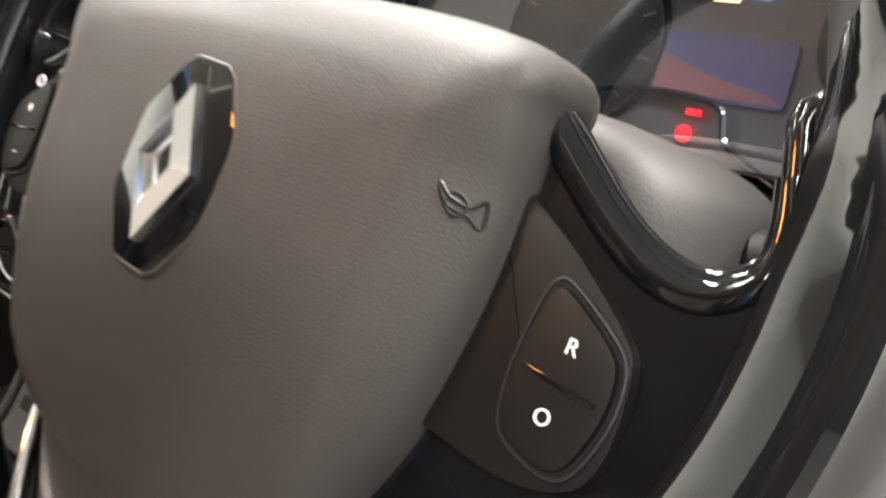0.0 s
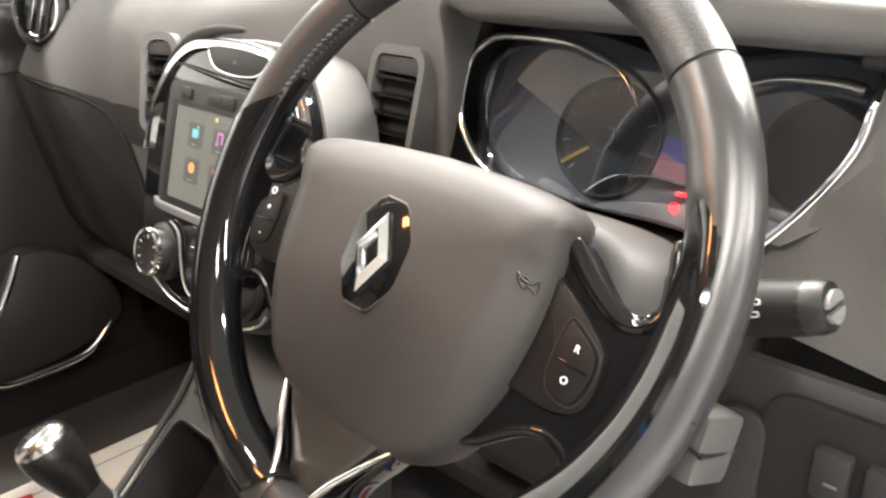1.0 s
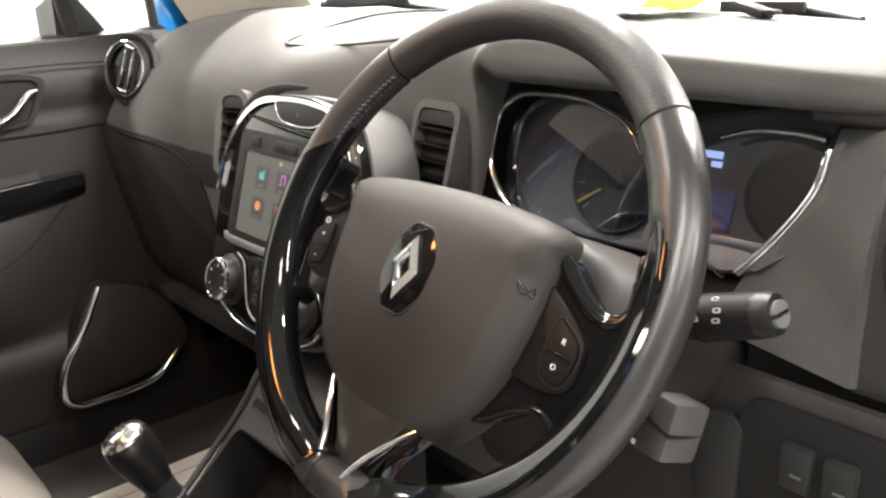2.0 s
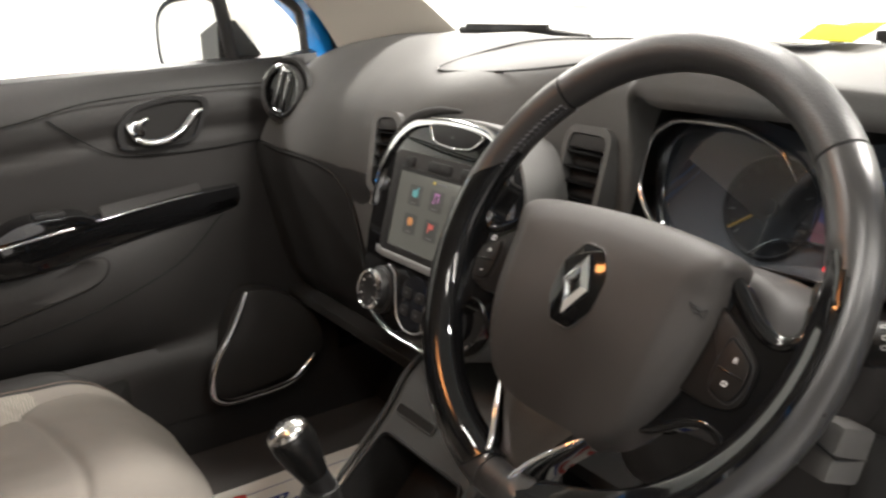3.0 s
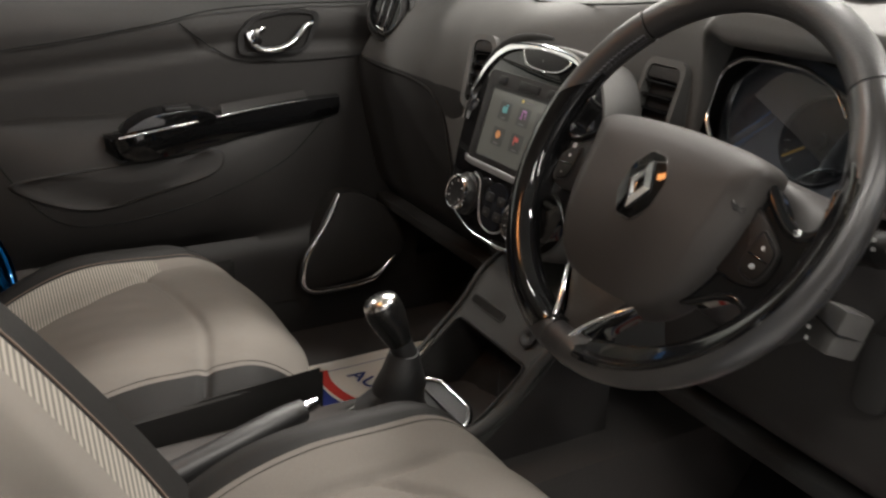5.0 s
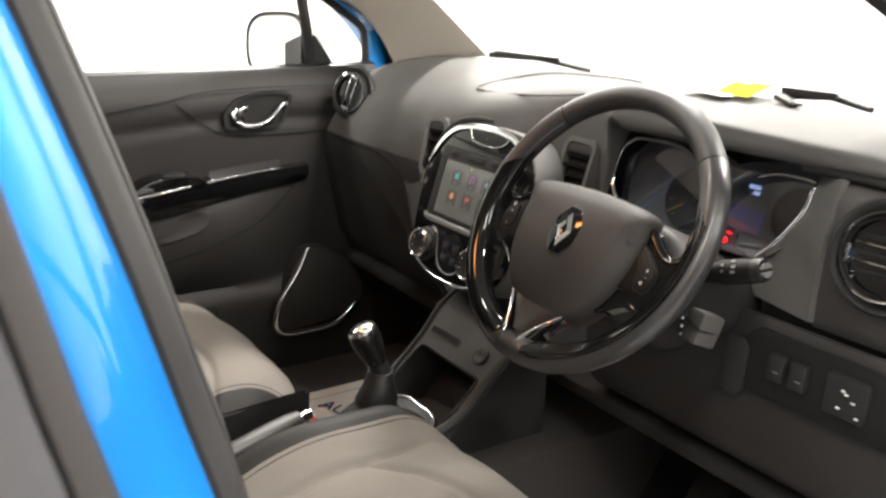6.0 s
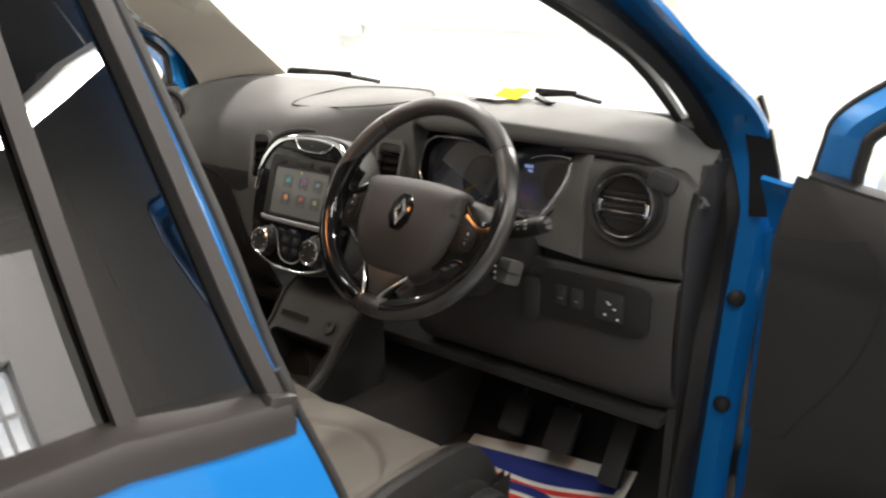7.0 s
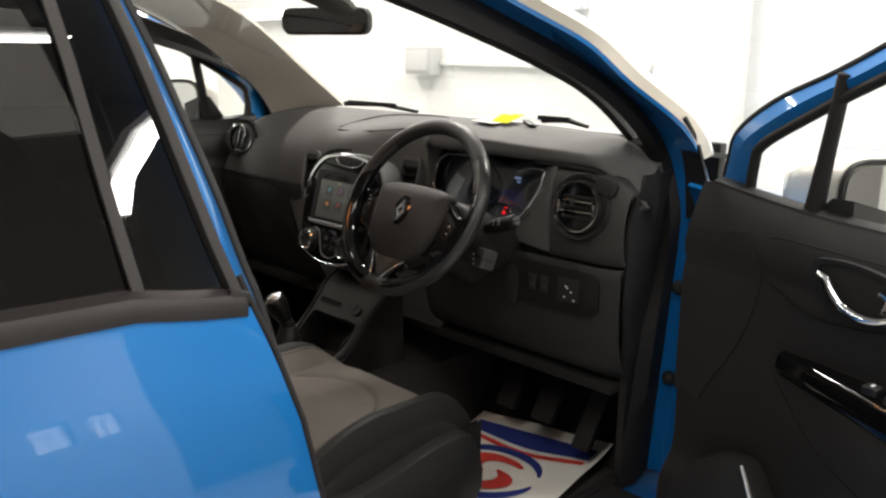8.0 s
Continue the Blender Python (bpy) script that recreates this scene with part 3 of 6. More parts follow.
# wipers
for x0, x1, y0 in ((-0.60, -0.22, 0.60), (0.24, 0.40, 0.58)):
    w = thing("wiper", "black windscreen wiper arm lying at the screen base", "wiper", "wipers")
    part("arm", tube([(x0, y0, 1.098), ((x0 + x1) / 2, y0 - 0.005, 1.104), (x1, y0 - 0.03, 1.094)], [0.008, 0.007, 0.005], 8), BLACKPL, w)
    part("blade", box(((x0 + x1) / 2 - 0.03, y0 - 0.022, 1.106), (abs(x1 - x0) * 0.6, 0.008, 0.012), 0.002), RUBBER, w)
# interior mirror
im = thing("interior_mirror", "black interior mirror hanging from the windscreen", "mirror")
Mm = axes((-0.035, 0.11, 1.333), (0.85, 0.52, 0), (0, 0, 1))
part("housing", prism(rounded(0.215, 0.062, 0.022, 5), -0.03, 0.0, 0.006, None, Mm), BLACKPL, im)
part("mirror_glass", prism(rounded(0.20, 0.05, 0.018, 5), 0.001, 0.004, 0, None, Mm), MIRROR, im)
part("mount_cover", loft([spline([(x, y, z) for x, y, z in r], 3, True) for r in ([(-0.03, 0.125, 1.345), (0.02, 0.15, 1.345), (0.03, 0.15, 1.37), (-0.025, 0.13, 1.375)], [(-0.035, 0.09, 1.365), (0.045, 0.11, 1.36), (0.05, 0.10, 1.395), (-0.035, 0.08, 1.40)], [(-0.05, -0.02, 1.40), (0.05, -0.01, 1.40), (0.055, -0.02, 1.43), (-0.05, -0.03, 1.43)])], True, True), mat("mount_plastic", (0.10, 0.095, 0.088), 0.6, grain=0.1), im, "grey plastic mirror mount")
part("stalk", tube([(-0.045, 0.135, 1.345), (-0.03, 0.13, 1.385), (-0.01, 0.06, 1.40)], [0.012, 0.016, 0.03], 10), BLACKPL, im)


# road wheels
def road_wheel(x, y):
    w = part("wheel", lathe([(0.20, -0.085), (0.285, -0.09), (0.307, -0.075), (0.31, -0.05), (0.31, 0.05), (0.307, 0.075), (0.285, 0.09), (0.20, 0.085)], 40, None, axes((x, y, 0.31), (0, 1, 0), (0, 0, 1)), False), RUBBER, body, "black tyre")
    part("rim", lathe([(0.205, -0.08), (0.20, 0.0), (0.19, 0.03), (0.06, 0.05), (0.0, 0.052)], 30, None, axes((x, y, 0.31), (0, 1 if x > 0 else -1, 0), (0, 0, 1)), False), SATIN, w, "silver wheel rim")


for x in (-0.76, 0.74):
    for y in (0.98, -1.62):
        road_wheel(x, y)
# ---- dashboard ----
dash = thing("dashboard", "dark grey soft-touch dashboard with round chrome vents", "dashboard")


def yb(x):
    return float(np.interp(x, (-0.70, -0.6, -0.48, -0.2, 0.1, 0.3, 0.5, 0.70), (0.37, 0.44, 0.495, 0.515, 0.515, 0.495, 0.44, 0.345)))


st = [
    (-0.70, [(0.36, 1.06), (0.33, 1.055), (0.30, 1.035), (0.265, 1.0), (0.235, 0.965), (0.215, 0.935), (0.205, 0.915)]),
    (-0.60, [(0.40, 1.09), (0.345, 1.082), (0.29, 1.05), (0.245, 1.005), (0.22, 0.965), (0.207, 0.935), (0.20, 0.914)]),
    (-0.45, [(0.43, 1.10), (0.36, 1.09), (0.29, 1.057), (0.235, 1.01), (0.212, 0.965), (0.203, 0.935), (0.20, 0.912)]),
    (-0.36, [(0.43, 1.10), (0.36, 1.09), (0.285, 1.06), (0.23, 1.015), (0.207, 0.955), (0.20, 0.915), (0.20, 0.885)]),
    (-0.31, [(0.43, 1.10), (0.36, 1.09), (0.28, 1.06), (0.228, 1.015), (0.205, 0.94), (0.20, 0.86), (0.20, 0.80)]),
    (-0.24, [(0.43, 1.10), (0.36, 1.092), (0.275, 1.065), (0.225, 1.02), (0.205, 0.94), (0.195, 0.84), (0.19, 0.74)]),
    (-0.10, [(0.43, 1.10), (0.36, 1.095), (0.27, 1.075), (0.222, 1.045), (0.21, 1.0), (0.205, 0.90), (0.19, 0.74)]),
    (0.03, [(0.43, 1.10), (0.36, 1.10), (0.30, 1.088), (0.278, 1.065), (0.272, 1.03), (0.27, 0.92), (0.25, 0.78)]),
    (0.135, [(0.43, 1.10), (0.36, 1.10), (0.30, 1.09), (0.278, 1.07), (0.272, 1.03), (0.27, 0.94), (0.26, 0.86)]),
    (0.165, [(0.43, 1.10), (0.36, 1.103), (0.29, 1.092), (0.255, 1.075), (0.245, 1.06), (0.262, 1.048), (0.30, 1.045)]),
    (0.22, [(0.43, 1.102), (0.36, 1.106), (0.28, 1.098), (0.238, 1.092), (0.229, 1.084), (0.232, 1.052), (0.31, 1.046)]),
    (0.35, [(0.42, 1.105), (0.36, 1.108), (0.28, 1.100), (0.236, 1.088), (0.228, 1.079), (0.234, 1.052), (0.31, 1.046)]),
    (0.50, [(0.40, 1.10), (0.35, 1.102), (0.28, 1.096), (0.240, 1.083), (0.231, 1.074), (0.238, 1.052), (0.31, 1.046)]),
    (0.62, [(0.36, 1.097), (0.33, 1.097), (0.28, 1.092), (0.243, 1.079), (0.234, 1.068), (0.242, 1.051), (0.30, 1.046)]),
    (0.67, [(0.34, 1.09), (0.32, 1.088), (0.28, 1.08), (0.25, 1.068), (0.24, 1.05), (0.25, 1.04), (0.30, 1.035)]),
    (0.70, [(0.335, 1.07), (0.325, 1.065), (0.30, 1.055), (0.275, 1.04), (0.26, 1.02), (0.265, 1.01), (0.30, 1.005)]),
    (0.725, [(0.33, 1.045), (0.32, 1.04), (0.305, 1.025), (0.285, 1.005), (0.275, 0.985), (0.28, 0.975), (0.30, 0.97)]),
]
rows = []
for k, (x, prof) in enumerate(st):
    zb = 1.095 if abs(x) < 0.65 else 1.06
    rows.append([(x, yb(x) + 0.02, zb - 0.03), (x, yb(x), zb)] + [(x, y, z) for y, z in prof])
cols = list(zip(*rows))
fine = [spline(c, 4) for c in cols]
grid = [spline([f[i] for f in fine], 3) for i in range(len(fine[0]))]
part("top_pad", thick(loft(grid), 0.012), SOFT, dash, "soft grained grey dashboard top", 60)
# fine joint of the passenger airbag lid
lid = spline([(-0.20, 0.27, 1.068), (-0.13, 0.36, 1.098), (-0.03, 0.41, 1.103), (0.08, 0.40, 1.104), (0.14, 0.33, 1.10), (0.10, 0.285, 1.089), (0.0, 0.262, 1.075), (-0.12, 0.256, 1.066)], 6, True)
part("lid_joint", tube(lid, 0.0016, 6, True), BLACKPL, dash)
edge = [(-0.70 + 0.0, 0.205, 0.91), (-0.6, 0.199, 0.908), (-0.45, 0.198, 0.906), (-0.36, 0.198, 0.88), (-0.315, 0.197, 0.80), (-0.30, 0.195, 0.74)]
part("roll_gap", tube(spline(edge, 6), 0.0035, 8), MATT, dash, "dark gap under the dashboard edge")
# glovebox, set back under the roll
gb = [[(x, y + 0.0, z) for y, z in ((0.212, 0.912), (0.209, 0.89), (0.214, 0.85), (0.228, 0.78), (0.252, 0.68), (0.30, 0.60), (0.40, 0.56))] for x in (-0.70, -0.55, -0.4, -0.28)]
part("glovebox", thick(loft(gb), 0.012), DARKPL, dash, "dark plastic glovebox panel")
lip = spline([(-0.68, 0.2105, 0.868), (-0.52, 0.2105, 0.868), (-0.43, 0.2125, 0.853), (-0.385, 0.220, 0.81), (-0.372, 0.2335, 0.75), (-0.37, 0.247, 0.69)], 6)
part("glovebox_joint", tube(lip, 0.0025, 6), BLACKPL, dash)
# instrument binnacle
back = part("binnacle_floor", thick(loft([[(x, 0.245, 0.872), (x, 0.32, 0.885), (x, 0.365, 0.96), (x, 0.36, 1.05)] for x in (0.13, 0.35, 0.60)]), 0.01), DARKPL, dash)
CL = axes((0.345, 0.30, 0.965), (1, 0, 0), (0, 0.30, 0.954))
outline = [(-0.165, -0.05), (-0.185, -0.01), (-0.19, 0.04), (-0.165, 0.07), (-0.10, 0.078), (-0.03, 0.066), (0.0, 0.058), (0.03, 0.066), (0.10, 0.078), (0.145, 0.068), (0.158, 0.045), (0.135, 0.0), (0.095, -0.055), (0.0, -0.06), (-0.09, -0.06)]
lens_poly = [tuple(p) for p in spline(outline, 4, True)]
part("gauge_panel", prism(lens_poly, -0.03, -0.02, 0, None, CL), GAUGE, dash)
part("binnacle_wall", ring_prism([(x * 1.02, y * 1.03) for x, y in lens_poly], lens_poly, -0.03, -0.006, CL), BLACKPL, dash)
def arc_pts(seq):
    return [CL @ Vector(p) for p in seq]
i0 = [p for p in spline([(-0.105, -0.062), (-0.140, -0.055), (-0.1665, -0.0419), (-0.190, -0.015), (-0.1965, 0.012), (-0.1934, 0.0432), (-0.1763, 0.0589), (-0.1563, 0.0645), (-0.0966, 0.0648), (-0.0674, 0.0579), (-0.0379, 0.0456), (-0.0166, 0.0222)], 5)]
part("bezel", tube(arc_pts([(p[0], p[1], 0.014) for p in i0]), [0.0034 * min(1.0, 0.35 + (len(i0) - 1 - k) / 22) for k in range(len(i0))], 8), CHROME, dash, "thin chrome instrument bezel")
i1 = [p for p in spline([(0.055, 0.046), (0.0838, 0.0555), (0.1206, 0.0569), (0.140, 0.0545)], 5)]
part("bezel", tube(arc_pts([(p[0], p[1], 0.014) for p in i1]), [0.0015 + 0.003 * min(1, k / 12) for k in range(len(i1))], 8), CHROME, dash, "thin chrome instrument bezel")
part("bezel", tube(spline([(0.496, 0.300, 1.032), (0.503, 0.275, 1.028), (0.503, 0.264, 1.018), (0.497, 0.261, 0.990), (0.476, 0.255, 0.953), (0.452, 0.248, 0.922)], 6), 0.0036, 8), CHROME, dash, "chrome edge at the end of the instruments")
part("cheek_cap", slab([[(0.505, 0.266, 1.026), (0.53, 0.252, 1.034), (0.552, 0.240, 1.038)], [(0.499, 0.263, 0.995), (0.525, 0.249, 1.0), (0.545, 0.235, 1.003)], [(0.480, 0.257, 0.958), (0.50, 0.246, 0.962), (0.515, 0.238, 0.965)], [(0.456, 0.250, 0.926), (0.462, 0.247, 0.927), (0.468, 0.244, 0.928)]], (0.004, 0.008, 0)), mat("pale_cap", (0.075, 0.068, 0.063), 0.4, grain=0.08), dash, "paler grey cap beside the instruments")
i2 = [p for p in spline([(-0.062, -0.052), (-0.031, -0.031), (0.03, -0.030), (0.042, -0.050), (0.073, -0.066)], 5)]
part("bezel", tube(arc_pts([(p[0], p[1], -0.012) for p in i2]), 0.002, 6), CHROME, dash)
lens = part("gauge_lens", prism(lens_poly, -0.004, -0.003, 0, None, CL), LENS, dash, "clear instrument lens")
lens.visible_shadow = False
PRINTD = mat("dial_print", (0.22, 0.22, 0.22), 0.6)
DIAL = mat("dial_face", (0.035, 0.036, 0.039), 0.4, grain=0.08)
DC = CL @ pose(-0.056, -0.004, 0.0)
dial = part("dial", lathe([(0.0, 0.0), (0.047, 0.0), (0.0495, 0.005), (0.052, 0.0)], 44, None, DC @ pose(0, 0, -0.019)), DIAL, dash, "black rev counter dial")
for k in range(17):
    a = radians(225 - 270 * k / 16)
    part("tick", box((0, 0, 0), (0.007 if k % 2 == 0 else 0.004, 0.0011, 0.0006), 0, DC @ pose(0.0405 * math.cos(a), 0.0405 * math.sin(a), -0.0165) @ pose(0, 0, 0, 0, 0, math.degrees(a))), PRINTD if k % 2 == 0 else TICK, dial)
part("needle", box((0, 0, 0), (0.028, 0.0026, 0.002), 0, DC @ pose(-0.027, -0.019, -0.0155) @ pose(0, 0, 0, 0, 0, 215)), lamp_mat("orange_needle", (0.25, 0.15, 0.03), 0.12), dial)
part("dial_hub", lathe([(0.009, 0.0), (0.0085, 0.004), (0.0, 0.005)], 20, None, DC @ pose(0, 0, -0.0175)), BLACKPL, dial)
part("fuel_dial", lathe([(0.0, 0.0), (0.038, 0.0), (0.041, 0.003), (0.042, 0.0)], 32, None, CL @ pose(0.112, 0.01, -0.019)), DIAL, dash, "black round fuel dial")
part("needle", box((0, 0, 0), (0.016, 0.003, 0.002), 0, CL @ pose(0.14, -0.02, -0.0135) @ pose(0, 0, 0, 0, 0, -50)), lamp_mat("amber_needle", (0.25, 0.19, 0.04), 0.12), dash)
lcd = part("display", prism(rounded(0.073, 0.034, 0.004, 3), -0.0195, -0.017, 0, None, CL @ pose(0.027, -0.012, 0)), LCD, dash, "dim blue trip display")
# courtesy lamp's reflection, painted as a faintly glowing patch over the display
part("display_picture", prism([(-0.034, -0.015), (0.034, -0.015), (0.030, -0.011), (-0.005, -0.004), (-0.034, 0.006)], -0.0168, -0.0162, 0, None, CL @ pose(0.027, -0.012, 0)), lamp_mat("rosy_reflection", (0.20, 0.085, 0.10), 0.12), lcd, "painted rosy reflection of the courtesy lamp on the display")
part("display_bar", box((0, 0, 0), (0.018, 0.006, 0.0006), 0, CL @ pose(0.035, 0.034, -0.0165)), LCDTXT, lcd)
part("display_bar", box((0, 0, 0), (0.010, 0.005, 0.0006), 0, CL @ pose(0.04, 0.026, -0.0165)), LCDTXT, lcd)
part("warning_lamp", lathe([(0.0, 0.001), (0.0045, 0.0)], 12, None, CL @ pose(0.0165, -0.0475, -0.0165)), RED, dash, "lit red warning lamp")
part("warning_lamp", box((0, 0, 0), (0.008, 0.003, 0.001), 0, CL @ pose(0.0195, -0.036, -0.0165)), RED, dash, "lit red warning lamp")

MIDPL = mat("mid_plastic", (0.034, 0.032, 0.030), 0.62, grain=0.12, wear=0.2, bump=0.25, bump_scale=900, spec=0.4)
# outer panel beside the binnacle, with its round vent
pr = [[(x, y + 0.012 * max(0, (x - 0.66) / 0.06) ** 2, z - (0.035 * max(0, (x - 0.67) / 0.055) ** 2.5 if z > 0.99 else 0)) for y, z in ((0.262, 1.044), (0.236, 1.037), (0.222, 1.0), (0.216, 0.93), (0.218, 0.885), (0.225, 0.868))] for x in (0.555, 0.60, 0.64, 0.68, 0.705, 0.725)]
part("outer_panel", thick(loft([spline(r, 3) for r in pr]), 0.01), MIDPL, dash, "dark grey outer dash panel")
part("panel_cheek", thick(loft([[(0.56, 0.238, 1.045), (0.512, 0.275, 1.035)], [(0.56, 0.224, 1.0), (0.50, 0.272, 0.985)], [(0.56, 0.216, 0.93), (0.462, 0.262, 0.925)], [(0.56, 0.218, 0.875), (0.44, 0.25, 0.875)]]), 0.008), SOFT, dash)
lw = [[(x, y + 0.02 * max(0, (x - 0.68) / 0.05) ** 2, z) for y, z in ((0.222, 0.862), (0.212, 0.855), (0.21, 0.80), (0.214, 0.72), (0.23, 0.66), (0.28, 0.62), (0.38, 0.60))] for x in (0.20, 0.35, 0.47, 0.58, 0.68, 0.725)]
part("knee_panel", thick(loft([spline(r, 3) for r in lw]), 0.012), mat("knee_plastic", (0.029, 0.0272, 0.0264), 0.6, grain=0.14, wear=0.25, bump=0.25, bump_scale=900, spec=0.3), dash, "dark plastic lower dash panel")
part("dash_end", thick(loft([[(0.725, y, z), (0.73, y + 0.1, z)] for y, z in ((0.30, 1.04), (0.25, 0.95), (0.25, 0.80), (0.27, 0.65))]), 0.008), DARKPL, dash)


def round_vent(o, face, up, r, turn=0):
    m = axes(o, face, up)
    v = part("air_vent", lathe([(r * 1.30, -0.006), (r * 1.22, 0.002), (r * 1.12, 0.001), (r * 1.0, -0.006), (r * 0.96, 0.012), (r * 0.90, 0.012), (r * 0.86, -0.004), (r * 0.84, -0.03), (0.0, -0.03)], 44, None, m), DARKPL, dash, "round black air vent in a chrome ring")
    part("ring", lathe([(r * 0.965, 0.008), (r * 0.96, 0.0135), (r * 0.915, 0.0138), (r * 0.90, 0.006)], 44, None, m, False), CHROME, v, "slim chrome ring")
    part("drum", lathe([(r * 0.89, 0.004), (r * 0.86, 0.010), (r * 0.80, 0.010), (r * 0.78, -0.006), (r * 0.76, -0.024), (0.0, -0.024)], 40, None, m), GLOSS, v, "gloss black turning drum")
    m = m @ pose(0, 0, 0, 0, 0, turn)
    for k in (-1, 0, 1):
        half = math.sqrt(max(0.1, 0.60 - (k * 0.38) ** 2)) * r
        part("slat", box((0, 0, 0), (2 * half, 0.0045, 0.014), 0.0015, m @ pose(0, k * r * 0.38, 0.0, 18)), BLACKPL, v)
    for k in (-0.5, 0.5):
        part("bright_slat_edge", box((0, 0, 0), (r * 1.3, 0.0022, 0.0020), 0.0006, m @ pose(0, k * r * 0.38, 0.0078)), CHROME, v)
    for s in (-1, 1):
        part("tab", box((0, 0, 0), (0.007, 0.022, 0.012), 0.003, m @ pose(s * r * 0.76, -0.004, 0.008)), CHROME, v)


round_vent((0.632, 0.214, 0.977), (1, 0.06, 0), (0, 0.16, 1), 0.052)
round_vent((-0.622, 0.228, 1.008), (0.94, 0.34, 0.0), (-0.08, 0.22, 1), 0.047, 78)
dv = part("demist_vent", prism(rounded(0.045, 0.03, 0.01, 4), -0.004, 0.006, 0.002, None, axes((0.685, 0.226, 1.02), (1, 0.15, -0.3), (0, 0.2, 1))), BLACKPL, dash, "small slatted demister vent")
for k in range(3):
    part("slat", box((0, 0, 0), (0.036, 0.003, 0.004), 0, axes((0.685, 0.222, 1.012 + 0.008 * k), (1, 0.15, -0.3), (0, 0.2, 1))), DARKPL, dv)

# solid matt black tube drawn as the shade below the lip
lip_ = spline([(0.50, 0.243, 1.050), (0.58, 0.241, 1.049), (0.65, 0.244, 1.043), (0.70, 0.262, 1.028), (0.715, 0.285, 1.0)], 6)
part("lip_shadow_gap", tube(lip_, 0.006, 12), MATT, dash, "black strip drawn as the shade under the dashboard lip")
# switch panel
sp = part("switch_panel", prism(rounded(0.205, 0.085, 0.02, 4), -0.004, 0.002, 0.0015, None, axes((0.59, 0.205, 0.808), (1, 0, 0), (0, 0.03, 1))), BLACKPL, dash, "dark recessed switch panel")
for k, x in enumerate((0.535, 0.565)):
    b = part("switch", box((x, 0.201, 0.810), (0.022, 0.012, 0.034), 0.003), DARKPL, sp)
    part("mark", box((x + 0.002, 0.1945, 0.806), (0.008, 0.001, 0.0018)), TICK, b)
hl = part("headlight_adjuster", box((0.625, 0.201, 0.810), (0.05, 0.012, 0.05), 0.004), DARKPL, sp)
for dx, dz in ((-0.002, 0.009), (0.002, 0.006), (0.011, -0.001), (-0.005, -0.013), (0.018, -0.017)):
    part("mark", box((0.625 + dx, 0.1945, 0.810 + dz), (0.0045, 0.001, 0.0022)), WHITE, hl)
part("fuse_cover", prism(rounded(0.035, 0.08, 0.015, 4), -0.002, 0.006, 0.003, None, axes((0.475, 0.205, 0.79), (1, 0, 0), (0, 0.03, 1))), DARKPL, dash)

# vents either side of the centre stack
def centre_vent(o, face, w, h):
    m = axes(o, face, (0, 0.28, 1))
    v = part("centre_vent", ring_prism(rounded(w + 0.014, h + 0.018, 0.018, 5), rounded(w, h, 0.012, 5), -0.03, 0.007, m), SOFT, dash, "upright black slatted air vent")
    part("vent_box", prism(rounded(w, h, 0.012, 4), -0.012, -0.008, 0, None, m), MATT, v)
    for k in range(5):
        part("slat", box((0, 0, 0), (w - 0.004, 0.0025, 0.012), 0.0008, m @ pose(0, h * (-0.38 + 0.17 * k), 0.0, 14)), GLOSS, v)
    part("vent_brow", box((0, 0, 0), (w - 0.002, 0.016, 0.01), 0.003, m @ pose(0, h * 0.41, 0.0)), DARKPL, v)


centre_vent((0.092, 0.258, 0.960), (1, -0.05, 0), 0.062, 0.10)
centre_vent((-0.214, 0.188, 0.957), (0.9, 0.42, 0), 0.034, 0.095)

# column shroud, stalks, audio pod
col = thing("steering_column", "dark grey steering column shroud with stalks", "steering column")
A = radians(30)
CM = Matrix(((1, 0, 0, 0.338), (0, math.sin(A), -math.cos(A), 0.045), (0, math.cos(A), math.sin(A), 0.961), (0, 0, 0, 1)))
sup = lambda v, e: math.copysign(abs(v) ** e, v)
ear = lambda s: [(0.132 * s * sup(math.cos(t), 0.55), 0.0 + 0.052 * s * sup(math.sin(t), 0.7)) for t in np.linspace(0, math.tau, 41)[:-1]]
part("shroud", loft([[(x, y, z) for x, y in ear(s)] for z, s in ((-0.056, 0.72), (-0.058, 0.78), (-0.064, 0.83), (-0.08, 0.90), (-0.12, 1.0), (-0.17, 1.0), (-0.24, 0.95))], True, True), mat("shroud_plastic", (0.026, 0.024, 0.023), 0.55, grain=0.12, wear=0.2, bump=0.2, bump_scale=900, spec=0.25), col, "dark grey column shroud").matrix_world = CM
part("collar", loft([[(x * k * 0.62, y * k * 0.86, z) for x, y in ear(1.0)] for z, k in ((-0.036, 0.8), (-0.040, 0.96), (-0.05, 1.0), (-0.10, 1.0))], True, True), DARKPL, col, "black collar behind the wheel").matrix_world = CM
low = [[(0.06 * s * math.cos(t), -0.045 + 0.045 * s * math.sin(t), z) for t in np.linspace(0, math.tau, 21)[:-1]] for z, s in ((-0.07, 0.6), (-0.08, 0.95), (-0.14, 1.1), (-0.22, 1.15))]
part("lower_shroud", loft(low, True, True), DARKPL, col).matrix_world = CM


STALKEND = mat("stalk_button", (0.24, 0.24, 0.24), 0.25, metal=0.4, grain=0.1)
STALKPL = mat("stalk_plastic", (0.006, 0.0058, 0.0056), 0.55, spec=0.2, grain=0.1)
PRINT = mat("pale_print", (0.30, 0.30, 0.295), 0.6)


